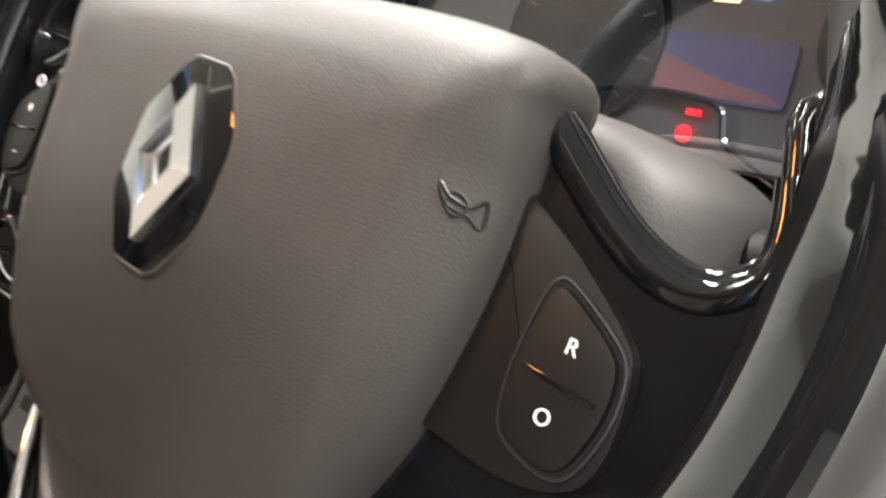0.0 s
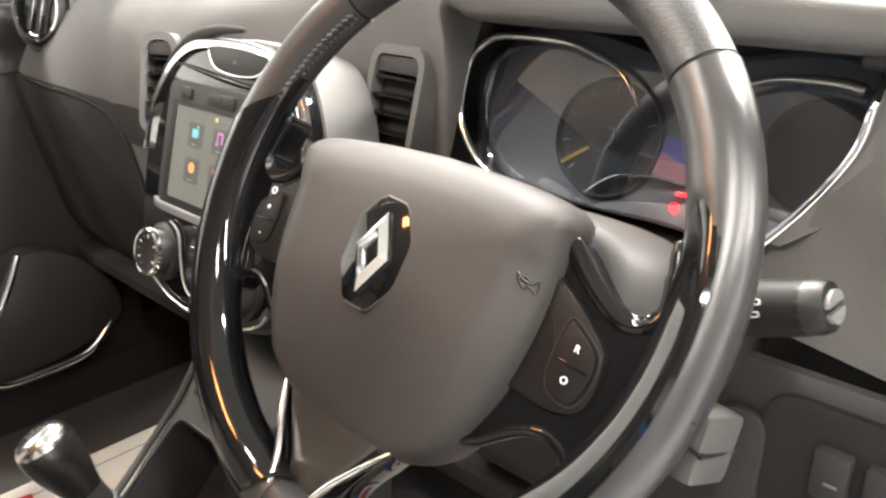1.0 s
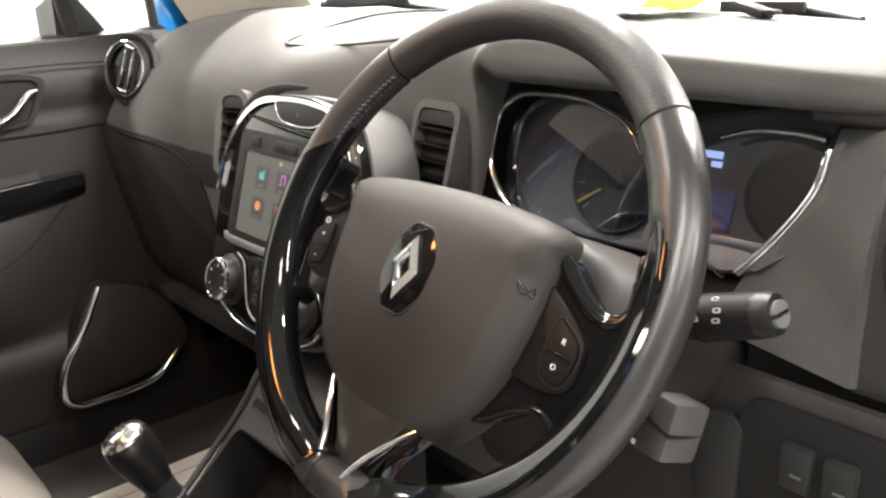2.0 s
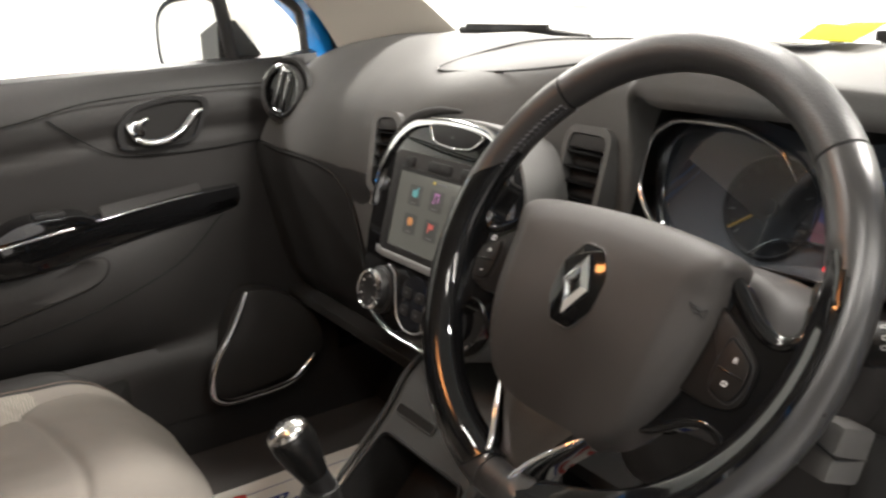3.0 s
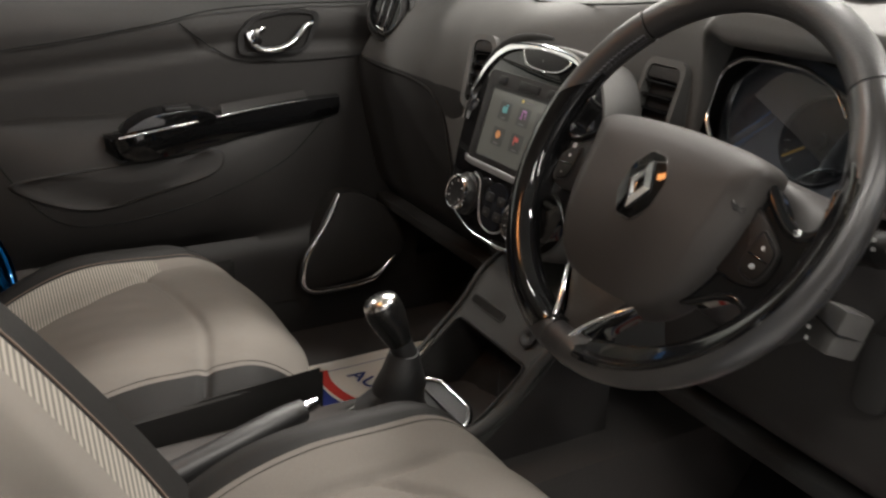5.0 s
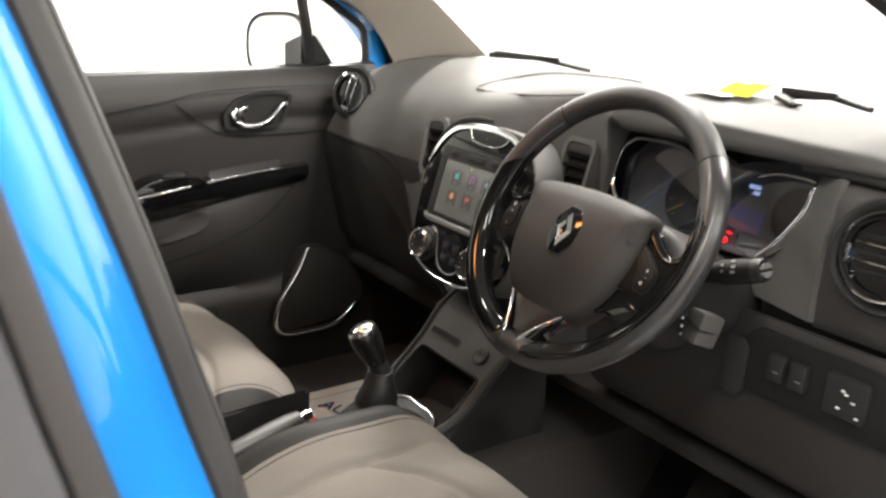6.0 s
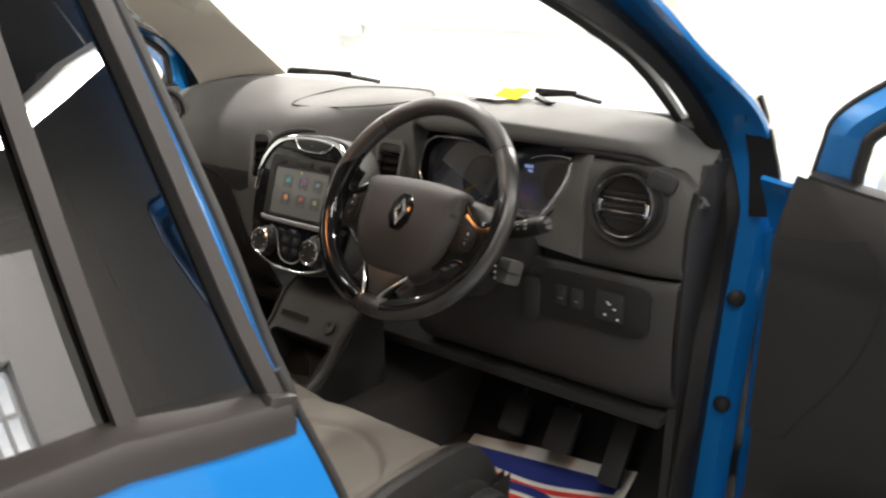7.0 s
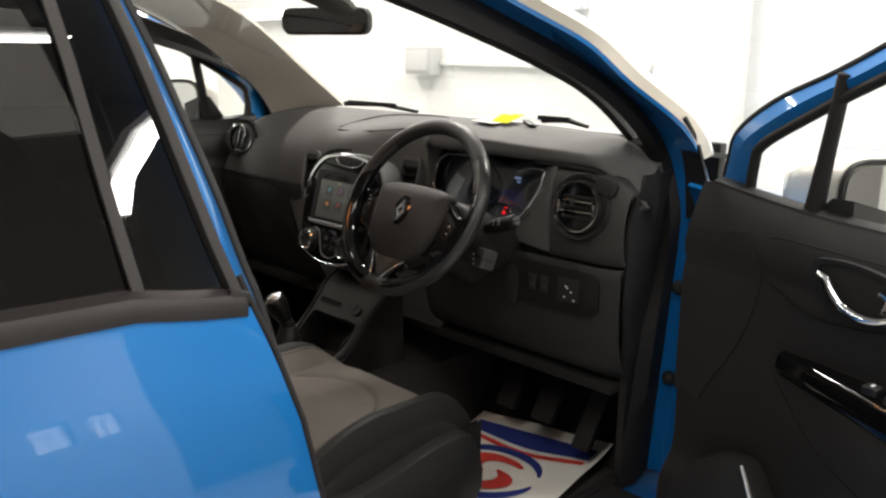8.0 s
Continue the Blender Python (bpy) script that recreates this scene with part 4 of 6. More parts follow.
def stalk(sgn):
    y = 0.140
    way = Vector((sgn * 0.944, 0, 0.33))
    o = Vector((0.338 + sgn * 0.105, y, 0.912))
    at = lambda d: o + way * d
    s = part("stalk", tube([at(d) for d in (0.0, 0.02, 0.038, 0.045, 0.060, 0.088)], [0.011, 0.012, 0.0138, 0.0156, 0.0156, 0.0148], 24), STALKPL, col, "black control stalk with printed marks")
    part("stalk_ring", tube([at(0.046), at(0.050)], 0.0161, 24), STALKPL, s)
    em = axes(at(0.088), (0, sgn, 0), (-sgn * 0.33, 0, 0.944))
    part("stalk_end", lathe([(0.0144, -0.002), (0.0144, 0.006), (0.0128, 0.011), (0.0, 0.012)], 24, None, em), BLACKPL, s, "black end cap")
    for k in (-1, 1):
        part("end_button", prism([(0.0092 * math.cos(radians(a)), k * (0.0016 + 0.0072 * math.sin(radians(a)))) for a in range(0, 181, 15)], 0.0105, 0.0138, 0.0, None, em), STALKEND, s, "silver end button")
    for d, turn_, w_ in ((0.064, 62, 0.007), (0.067, 30, 0.007), (0.066, 6, 0.007), (0.051, 40, 0.004), (0.052, 12, 0.004)):
        c = radians(turn_)
        rr = 0.0156 if d < 0.06 else 0.0153
        mm_ = axes(at(d) + rr * (Vector((0, -math.cos(c), 0)) + Vector((-sgn * 0.33, 0, 0.944)) * math.sin(c)), way, Vector((0, math.sin(c), 0)) + Vector((-sgn * 0.33, 0, 0.944)) * math.cos(c))
        part("mark", ring_prism(rounded(w_ * 0.75, 0.0034, 0.0012, 2), rounded(w_ * 0.5, 0.0018, 0.0006, 2), -0.0006, 0.0006, mm_), PRINT, s)


stalk(1)
stalk(-1)
pod = part("audio_pod", box((0.494, 0.10, 0.8665), (0.027, 0.035, 0.040), 0.005, pose(0, 0, 0, -20, 0, -10)), mat("grey_pod", (0.062, 0.059, 0.056), 0.5, grain=0.08), col, "grey audio control pod")
part("pod_joint", box((0.4945, 0.0995, 0.8685), (0.0282, 0.0362, 0.0016), 0, pose(0, 0, 0, -20, 14, -10)), BLACKPL, pod)
for k in range(3):
    part("mark", box((0.480, 0.0805, 0.878 - 0.010 * k), (0.003, 0.001, 0.003), 0, pose(0, 0, 0, -20, 0, -10)), WHITE, pod)

# yellow note on a pale card on the dash top
solo("card", box((0.285, 0.33, 1.1115), (0.085, 0.040, 0.002), 0.0005, pose(0, 0, 0, 0, 0, -14)), PAPER, "small pale card lying on the dashboard", "card")
nt_ = loft([[(0.270 + 0.02 * u, 0.415 - 0.06 * u, 1.120 + 0.006 * math.sin(3 * u)), (0.300 + 0.02 * u, 0.405 - 0.06 * u, 1.126 - 0.005 * u), (0.345 + 0.012 * u, 0.385 - 0.055 * u, 1.127 - 0.010 * u * u)] if u < 1 else [(0.288, 0.335, 1.1135), (0.315, 0.325, 1.1135), (0.352, 0.315, 1.1135)] for u in (0.0, 0.35, 0.7, 1.0)])
solo("paper_note", thick(nt_, 0.0012), NOTE, "crumpled bright yellow paper note on the dashboard", "paper note")
clip = thing("paper_clip", "small black plastic clip on the dashboard", "clip")
part("clip_body", box((0.392, 0.345, 1.1125), (0.038, 0.016, 0.008), 0.003, pose(0, 0, 0, 0, 12, -20)), BLACKPL, clip)
part("clip_tail", box((0.412, 0.338, 1.1105), (0.016, 0.010, 0.004), 0.0015, pose(0, 0, 0, 0, 0, -20)), BLACKPL, clip)

# ---- centre stack ----
stack = thing("centre_stack", "gloss black centre stack with touchscreen and chrome edge", "centre stack")
SM = axes((-0.053, 0.150, 0.895), (1, 0, 0), (0, 0.27, 0.963))
so = [(-0.102, -0.130), (-0.127, -0.100), (-0.138, -0.05), (-0.141, 0.0), (-0.137, 0.05), (-0.119, 0.085), (-0.092, 0.110), (-0.058, 0.123), (0.0, 0.129), (0.058, 0.127), (0.094, 0.116), (0.120, 0.086), (0.137, 0.05), (0.141, 0.0), (0.138, -0.05), (0.127, -0.100), (0.102, -0.130), (0.05, -0.147), (0.0, -0.150), (-0.05, -0.147)]
sfin = [tuple(p) for p in spline(so, 4, True)]
part("fascia", prism(sfin, -0.05, 0.0, 0.006, None, SM), GLOSS, stack, "gloss black fascia")
part("stack_housing", prism([(x * 1.035, y * 1.035) for x, y in sfin], -0.08, -0.016, 0.010, None, SM), SOFT, stack)
arc = spline(so[3:14], 6)
rows = []
for k, p in enumerate(arc):
    taper = min(1.0, k / 8, (len(arc) - 1 - k) / 8)
    w_ = 1 - (0.002 + 0.0065 * taper) / np.linalg.norm(p)
    rows.append([SM @ Vector((p[0] * a, p[1] * a, z)) for a, z in ((1.004, -0.004), (1.006, 0.002), (0.5 + 0.5 * w_ + 0.5 * 0.004, 0.0042), (w_, 0.0035), (w_, -0.002))])
part("chrome_edge", loft(rows), CHROME, stack, "flat chrome edge strip")
part("lower_edge", tube([SM @ Vector((p[0] * 0.985, p[1] * 0.985, 0.001)) for p in spline([(-0.118, -0.114), (-0.102, -0.130), (-0.05, -0.147), (0.0, -0.150), (0.05, -0.147), (0.102, -0.130), (0.118, -0.114)], 6)], 0.0024, 12), CHROME, stack, "thin chrome line under the stack")
# shade at the stack's upper left, built as a tapering black tube
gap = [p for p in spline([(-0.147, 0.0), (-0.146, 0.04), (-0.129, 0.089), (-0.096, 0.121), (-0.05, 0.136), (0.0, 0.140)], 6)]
part("stack_gap", tube([SM @ Vector((p[0], p[1], -0.012)) for p in gap], [0.002 + 0.006 * math.sin(math.pi * k / (len(gap) - 1)) for k in range(len(gap))], 12), MATT, stack, "black crescent drawn as the shade beside the stack")
part("fascia_ridge", tube([SM @ Vector((x, y, 0.001)) for x, y in spline([(-0.095, 0.098), (-0.05, 0.0945), (0.0, 0.090), (0.05, 0.0875), (0.095, 0.088)], 5)], [0.001 + 0.0022 * math.sin(math.pi * k / 20) for k in range(21)], 12), GLOSS, stack, "gloss ridge above the screen")
bez = part("screen_surround", prism(rounded(0.196, 0.132, 0.012, 4, 0.0, 0.0155), 0.0006, 0.005, 0.002, None, SM), DARKPL, stack, "dark screen surround")
part("screen_step", ring_prism(rounded(0.172, 0.106, 0.006, 3, 0.0, 0.0085), rounded(0.156, 0.096, 0.004, 3, 0.0, 0.0085), 0.0045, 0.0062, SM), BLACKPL, bez, "black inner step of the screen")
scr = part("screen", prism(rounded(0.155, 0.095, 0.003, 2, 0.0, 0.0085), 0.0046, 0.0054, 0, None, SM), SCREEN, stack, "lit touchscreen with coloured icons on dim tiles")
TILE = mat("screen_tile", (0.05, 0.05, 0.048), 0.2, emit=(0.5, 0.5, 0.45), strength=0.05)
shapes = {0: [(0.011, 0.009, 0.0, -0.001), (0.003, 0.003, 0.004, 0.0055)], 1: [(0.0022, 0.011, -0.0035, 0.0), (0.0022, 0.011, 0.004, 0.001), (0.009, 0.0025, 0.0, 0.0055), (0.004, 0.003, -0.0045, -0.005)], 2: [(0.011, 0.011, 0.0, 0.0)], 3: [(0.002, 0.012, -0.0045, 0.0), (0.009, 0.006, 0.0, 0.002)], 4: [(0.010, 0.007, 0.0, 0.0)], 5: [(0.009, 0.009, 0.0, 0.0)]}
for i, (cx, cy, c) in enumerate(((-0.036, 0.030, (0.03, 0.5, 0.55)), (0.009, 0.030, (0.5, 0.10, 0.5)), (-0.036, -0.006, (0.95, 0.35, 0.03)), (0.009, -0.006, (0.9, 0.06, 0.03)), (0.050, 0.030, (0.2, 0.3, 0.5)), (0.050, -0.006, (0.45, 0.4, 0.15)))):
    tile = part("tile", prism(rounded(0.027, 0.025, 0.002, 2, cx, cy), 0.0055, 0.0058, 0, None, SM), TILE, scr)
    glow = lamp_mat("icon_%d" % i, tuple(0.45 * v + 0.08 for v in c), 0.16)
    ib = bmesh.new()
    for w_, h_, dx, dy in shapes[i]:
        prism(rounded(w_, h_, min(w_, h_) * (0.48 if i == 2 else 0.25), 4, cx + dx, cy + 0.003 + dy), 0.0059, 0.0064, 0, ib, SM)
    part("icon", ib, glow, tile)
    part("caption_bar", prism(rounded(0.011, 0.0018, 0.0007, 1, cx, cy - 0.0095), 0.0059, 0.0062, 0, None, SM), TICK, tile)
part("caption_bar", prism(rounded(0.020, 0.0022, 0.0007, 1, 0.014, 0.0505), 0.0056, 0.0060, 0, None, SM), TICK, scr)
part("caption_mark", prism(rounded(0.004, 0.004, 0.0012, 2, -0.001, 0.0505), 0.0056, 0.0061, 0, None, SM), lamp_mat("header_mark", (0.5, 0.4, 0.1), 0.1), scr)
for k, w in ((-0.060, 0.018), (0.004, 0.046), (0.062, 0.030)):
    part("key", prism(rounded(w, 0.012, 0.003, 3, k, 0.0695), 0.005, 0.0078, 0.0012, None, SM), BLACKPL, bez)
part("key_mark", prism(rounded(0.0012, 0.008, 0.0004, 1, 0.004, 0.0695), 0.0078, 0.0084, 0, None, SM), DARKPL, bez)
part("lower_trim", prism([tuple(p) for p in [(-0.104, -0.046), (-0.09, -0.0475), (0.09, -0.0475), (0.104, -0.046), (0.100, -0.055), (0.085, -0.0575), (-0.085, -0.0575), (-0.100, -0.055)]], 0.0006, 0.006, 0.002, None, SM), SATIN, stack, "satin strip under the screen")
lid_o = [tuple(p) for p in spline([(-0.036, 0.118), (-0.030, 0.107), (-0.018, 0.0985), (0.015, 0.0955), (0.048, 0.0985), (0.066, 0.109), (0.068, 0.115), (0.058, 0.1185), (0.02, 0.1215), (-0.02, 0.121)], 4, True)]
part("upper_lid", prism(lid_o, 0.0005, 0.003, 0.0012, None, SM), BLACKPL, stack, "small black lid")
part("lid_edge", tube([SM @ Vector((x, y, 0.0025)) for x, y in lid_o], 0.0015, 12, True), CHROME, stack, "thin chrome outline of the lid")
part("lid_mark", lathe([(0.0018, 0.0), (0.0, 0.0006)], 10, None, SM @ pose(0.012, 0.108, 0.0032)), TICK, stack)
for cx in (-0.074, 0.074):
    KM = SM @ pose(cx, -0.100, 0.0)
    kb = part("climate_knob", lathe([(0.031, 0.0), (0.031, 0.006), (0.0265, 0.008), (0.0255, 0.021), (0.0235, 0.024), (0.018, 0.0225), (0.0, 0.022)], 32, None, KM), BLACKPL, stack, "black rotary climate knob with chrome ring")
    part("knob_ring", lathe([(0.0258, 0.0195), (0.0256, 0.0235), (0.0235, 0.0250), (0.0215, 0.0242)], 32, None, KM, False), CHROME, kb, "slim chrome ring")
    for k in range(11):
        a = radians(-60 + 30 * k)
        part("scale_mark", box((0, 0, 0), (0.0035, 0.0014, 0.0006), 0, KM @ pose(0.0165 * math.cos(a), 0.0165 * math.sin(a), 0.0229) @ pose(0, 0, 0, 0, 0, math.degrees(a))), WHITE if k % 2 else TICK, kb)
part("climate_panel", lathe([(0.034, 0.0), (0.033, 0.003), (0.024, 0.004), (0.0, 0.004)], 32, None, SM @ pose(0.0, -0.098, 0.0)), SMOKED, stack, "round smoked climate panel")
part("panel_outline", tube([SM @ Vector((x, y, 0.002)) for x, y in spline([(-0.070, -0.066), (-0.052, -0.074), (-0.043, -0.095), (-0.030, -0.122), (-0.012, -0.133), (0.012, -0.133), (0.030, -0.122), (0.043, -0.095), (0.052, -0.074), (0.070, -0.066)], 6)], 0.0012, 12), SATIN, stack, "fine bright outline round the climate panel")
for cx, cy in ((-0.014, -0.088), (0.014, -0.088), (-0.014, -0.110), (0.014, -0.110)):
    key = part("climate_key", prism(rounded(0.018, 0.013, 0.004, 3, cx, cy), 0.004, 0.0055, 0.001, None, SM), BLACKPL, stack)
    part("key_mark", prism(rounded(0.004, 0.003, 0.001, 1, cx, cy), 0.0056, 0.006, 0, None, SM), TICK, key)

# ---- tunnel console, gear lever, handbrake ----
CONSOLE = mat("console_plastic", (0.036, 0.037, 0.035), 0.6, grain=0.12, wear=0.25, bump=0.25, bump_scale=900, spec=0.35)
con = thing("centre_console", "dark plastic centre console with an open tray", "centre console")
left = lambda y: float(np.interp(y, (-0.3, -0.08, 0.05, 0.13, 0.21), (-0.085, -0.075, -0.095, -0.10, -0.10)))
prof = ((0.21, 0.73), (0.17, 0.715), (0.135, 0.69), (0.10, 0.645), (0.05, 0.60), (0.02, 0.572), (-0.05, 0.538), (-0.14, 0.515), (-0.3, 0.50), (-0.75, 0.49))
body_rows = [[(left(y) - 0.005, y, 0.36), (left(y), y, z - 0.012), (left(y) + 0.012, y, z), (0.105, y, z), (0.12, y, z - 0.014), (0.125, y, 0.36)] for y, z in prof]
WX0, WX1, WY0, WY1 = -0.074, 0.096, 0.0, 0.085
zc = lambda y: float(np.interp(-y, [-p[0] for p in prof], [p[1] for p in prof]))
cut = sorted({p[0] for p in prof} | {WY0, WY1, 0.035, 0.065}, reverse=True)
shell = bmesh.new()
loft([[(left(y), y, zc(y) - 0.012), (left(y) + 0.012, y, zc(y)), (WX0, y, zc(y))] for y in cut], False, False, shell)
loft([[(WX1, y, zc(y)), (0.105, y, zc(y)), (0.12, y, zc(y) - 0.014)] for y in cut], False, False, shell)
loft([[(WX0, y, zc(y)), (WX1, y, zc(y))] for y in cut if y >= WY1], False, False, shell)
loft([[(WX0, y, zc(y)), (WX1, y, zc(y))] for y in cut if y <= WY0], False, False, shell)
part("console_body", shell, CONSOLE, con, "dark textured console")
for k in (0, 4):
    part("console_side", loft([r[k:k + 2] for r in body_rows], False), DARKPL, con, "black console side")
ring = [(x, y, zc(y) + 0.001) for x, y in rounded(WX1 - WX0 + 0.002, WY1 - WY0 + 0.002, 0.012, 4, (WX0 + WX1) / 2, (WY0 + WY1) / 2)]
part("tray_rim", tube(ring, 0.002, 8, True), BLACKPL, con)
mx, my_ = (WX0 + WX1) / 2, (WY0 + WY1) / 2
well = [[Vector((mx + (p[0] - mx) * k, my_ + (p[1] - my_) * k + dy, p[2] + dz)) for p in ring] for k, dy, dz in ((1.02, 0, -0.001), (0.99, 0, -0.004), (0.96, 0.03, -0.03), (0.90, 0.06, -0.05), (0.5, 0.062, -0.053), (0.02, 0.062, -0.053))]
part("tray", loft(well, True), MATT, con, "deep black oddments tray")
slot_m = axes((-0.035, 0.1085, zc(0.1085) + 0.001), (1, 0, 0), (0, 0.62, 0.785))
part("slot", prism(rounded(0.078, 0.011, 0.003, 3), -0.002, 0.0012, 0, None, slot_m), MATT, con, "dark slot above the tray")
part("slot_lip", tube([slot_m @ Vector((x, y, 0.001)) for x, y in rounded(0.080, 0.013, 0.004, 3)], 0.0012, 8, True), CONSOLE, con)
part("socket", lathe([(0.013, 0), (0.015, 0.004), (0.011, 0.005), (0.0, 0.0005)], 20, None, axes((0.068, 0.109, zc(0.109) + 0.001), (1, 0, 0), (0, 0.62, 0.785))), BLACKPL, con, "round black power socket")
part("console_edge", tube(spline([(0.112, 0.20, 0.728), (0.112, 0.10, 0.648), (0.112, 0.02, 0.575), (0.112, -0.2, 0.512)], 5), 0.009, 8), CONSOLE, con)
part("console_edge", tube(spline([(left(y) + 0.003, y, zc(y)) for y in (0.20, 0.14, 0.10, 0.05, 0.0)], 5), 0.004, 8), CONSOLE, con)

gl = thing("gear_lever", "gear lever with a chrome-capped black knob", "gear lever")
KX, KY = -0.015, -0.06
part("gaiter", loft([[(KX + 0.01 + r * math.cos(t) + dx, KY + dy + r * 1.2 * math.sin(t) * k, z + 0.25 * r * math.sin(t) * (z < 0.56)) for t in np.linspace(0, math.tau, 25)[:-1]] for r, z, dx, dy, k in ((0.056, 0.522, 0.008, -0.01, 1), (0.054, 0.532, 0.008, -0.01, 1), (0.040, 0.555, 0.0, 0, 1), (0.0405, 0.563, 0.0, 0, 1), (0.030, 0.585, 0.006, 0.010, 1), (0.031, 0.592, 0.006, 0.011, 1), (0.025, 0.615, 0.005, 0.015, 0.9), (0.020, 0.637, 0.004, 0.018, 0.85))], True, True), mat("gaiter_leather", (0.012, 0.012, 0.012), 0.5, grain=0.2, bump=0.5, bump_scale=120), gl, "black leather gaiter")
surr = [(x, y, 0.538 + 0.26 * (y + 0.05)) for x, y in rounded(0.150, 0.165, 0.05, 6, 0.012, -0.05)]
part("surround", tube(surr, 0.0045, 8, True), CHROME, gl, "chrome gaiter surround")
part("surround_plate", loft([[Vector(p) for p in surr], [Vector((0.012 + (p[0] - 0.012) * 0.6, -0.05 + (p[1] + 0.05) * 0.6, 0.540 + 0.26 * 0.6 * (p[1] + 0.05))) for p in surr]], True), BLACKPL, gl)
GA = Vector((-0.20, -0.36, 0.91)).normalized()
GX = Vector((1, 0, 0))
GX = (GX - GA * GX.dot(GA)).normalized()
GY = GA.cross(GX)
GO = Vector((KX, KY - 0.006, 0.700))
turned = lambda prof_, o: [[GO + GA * h + GX * (r * 0.94 * math.cos(t)) + GY * (r * math.sin(t) + o * h) for t in np.linspace(0, math.tau, 33)[:-1]] for r, h in prof_]
part("neck", loft(turned(((0.0165, -0.075), (0.016, -0.062), (0.0165, -0.052)), 0), True, True), BLACKPL, gl, "black lever neck")
part("knob", loft(turned(((0.0165, -0.054), (0.0185, -0.044), (0.0222, -0.030), (0.0248, -0.016), (0.0256, -0.004), (0.0250, 0.004), (0.0238, 0.008)), 0), True, True), mat("knob_leather", (0.007, 0.0068, 0.0066), 0.25, grain=0.15, bump=0.3, bump_scale=700), gl, "black gear knob")
cap = part("cap", loft(turned(((0.0242, 0.0065), (0.0236, 0.010), (0.0205, 0.0145), (0.014, 0.0175), (0.006, 0.0188), (0.001, 0.019)), 0), True, True), mat("worn_chrome", (0.72, 0.71, 0.70), 0.14, metal=1.0, grain=0.1, scale=300), gl, "chrome shift pattern cap")
GM_ = Matrix.Translation(GO + GA * 0.0182) @ Matrix((GX, GY, GA)).transposed().to_4x4()
for dx in (-0.007, 0.0, 0.007):
    part("shift_mark", box((0, 0, 0), (0.0014, 0.014, 0.0012), 0, GM_ @ pose(dx, 0, 0.0003 - abs(dx) * 0.12)), BLACKPL, cap)
part("shift_mark", box((0, 0, 0), (0.0155, 0.0014, 0.0012), 0, GM_ @ pose(0, 0, 0.0003)), BLACKPL, cap)

hb = thing("handbrake", "black handbrake lever with a chrome button", "handbrake")
lev = spline([(0.045, -0.62, 0.50), (0.035, -0.46, 0.535), (0.01, -0.31, 0.56), (-0.025, -0.175, 0.572)], 5)
part("lever", tube(lev, [0.019] * 8 + [0.0185, 0.018, 0.0175, 0.018, 0.0185, 0.0185, 0.0175, 0.015], 14), BLACKPL, hb)
part("button", tube([(-0.025, -0.175, 0.572), (-0.032, -0.153, 0.574)], [0.010, 0.0085], 12), CHROME, hb, "chrome release button")

# pedals
for x, w, lab in ((0.365, 0.055, "clutch"), (0.475, 0.06, "brake"), (0.597, 0.045, "accelerator")):
    p = thing("pedal", "worn dark rubber %s pedal" % lab, "pedal", "pedals")
    part("pad", box((x, 0.345, 0.475), (w, 0.02, 0.085 if lab != "accelerator" else 0.14), 0.006, pose(0, 0, 0, -35)), RUBBER, p)
    for k in range(4):
        part("rib", box((x, 0.333 + 0.011 * (k - 1.5), 0.468 + 0.016 * (k - 1.5)), (w * 0.8, 0.004, 0.005), 0.001, pose(0, 0, 0, -35)), DARKPL, p)
    part("arm", tube([(x, 0.36, 0.49), (x, 0.44, 0.58), (x, 0.46, 0.72)], 0.011, 8), BLACKPL, p)
# ---- steering wheel ----
WM = CM @ pose(0, 0, 0, 0, 0, -5)
sw = thing("steering_wheel", "black leather steering wheel with gloss black spokes", "steering wheel", m=WM)
PODM = mat("pod_plastic", (0.007, 0.0062, 0.0058), 0.42, spec=0.18, grain=0.1)
RR, RT = 0.177, 0.0165
THREADK = mat("dark_thread", (0.05, 0.05, 0.055), 0.6)


FACET = ((0.1560, -0.004), (0.1575, 0.0012), (0.1605, 0.0037), (0.1660, 0.0063), (0.1712, 0.0087), (0.1728, 0.0112), (0.1740, 0.0142), (0.1765, 0.0166), (0.1795, 0.0172), (0.1820, 0.0162))


def rim_arc(a0, a1, n, r=RR, rt=RT, dz=0.0, sq=0.92, cut_face=False):
    rows = []
    for k in range(n + 1):
        a = radians(a0 + (a1 - a0) * k / n)
        rows.append([((r + rt * math.cos(t)) * math.cos(a), (r + rt * math.cos(t)) * math.sin(a), dz + rt * sq * math.sin(t)) for t in np.linspace(0, math.tau, 37)[:-1]])
        if cut_face:
            ease = min(1.0, max(0.0, (24 - math.degrees(a)) / 8), max(0.0, (math.degrees(a) + 82) / 6))
            for i, p in enumerate(rows[-1]):
                rad_ = math.hypot(p[0], p[1])
                if rad_ < 0.181 and p[2] > -0.006:
                    low_ = float(np.interp(rad_, [f[0] for f in FACET], [f[1] for f in FACET])) - 0.0015
                    rows[-1][i] = (p[0], p[1], p[2] + min(0.0, low_ - p[2]) * ease)
    return loft(rows, True, True)


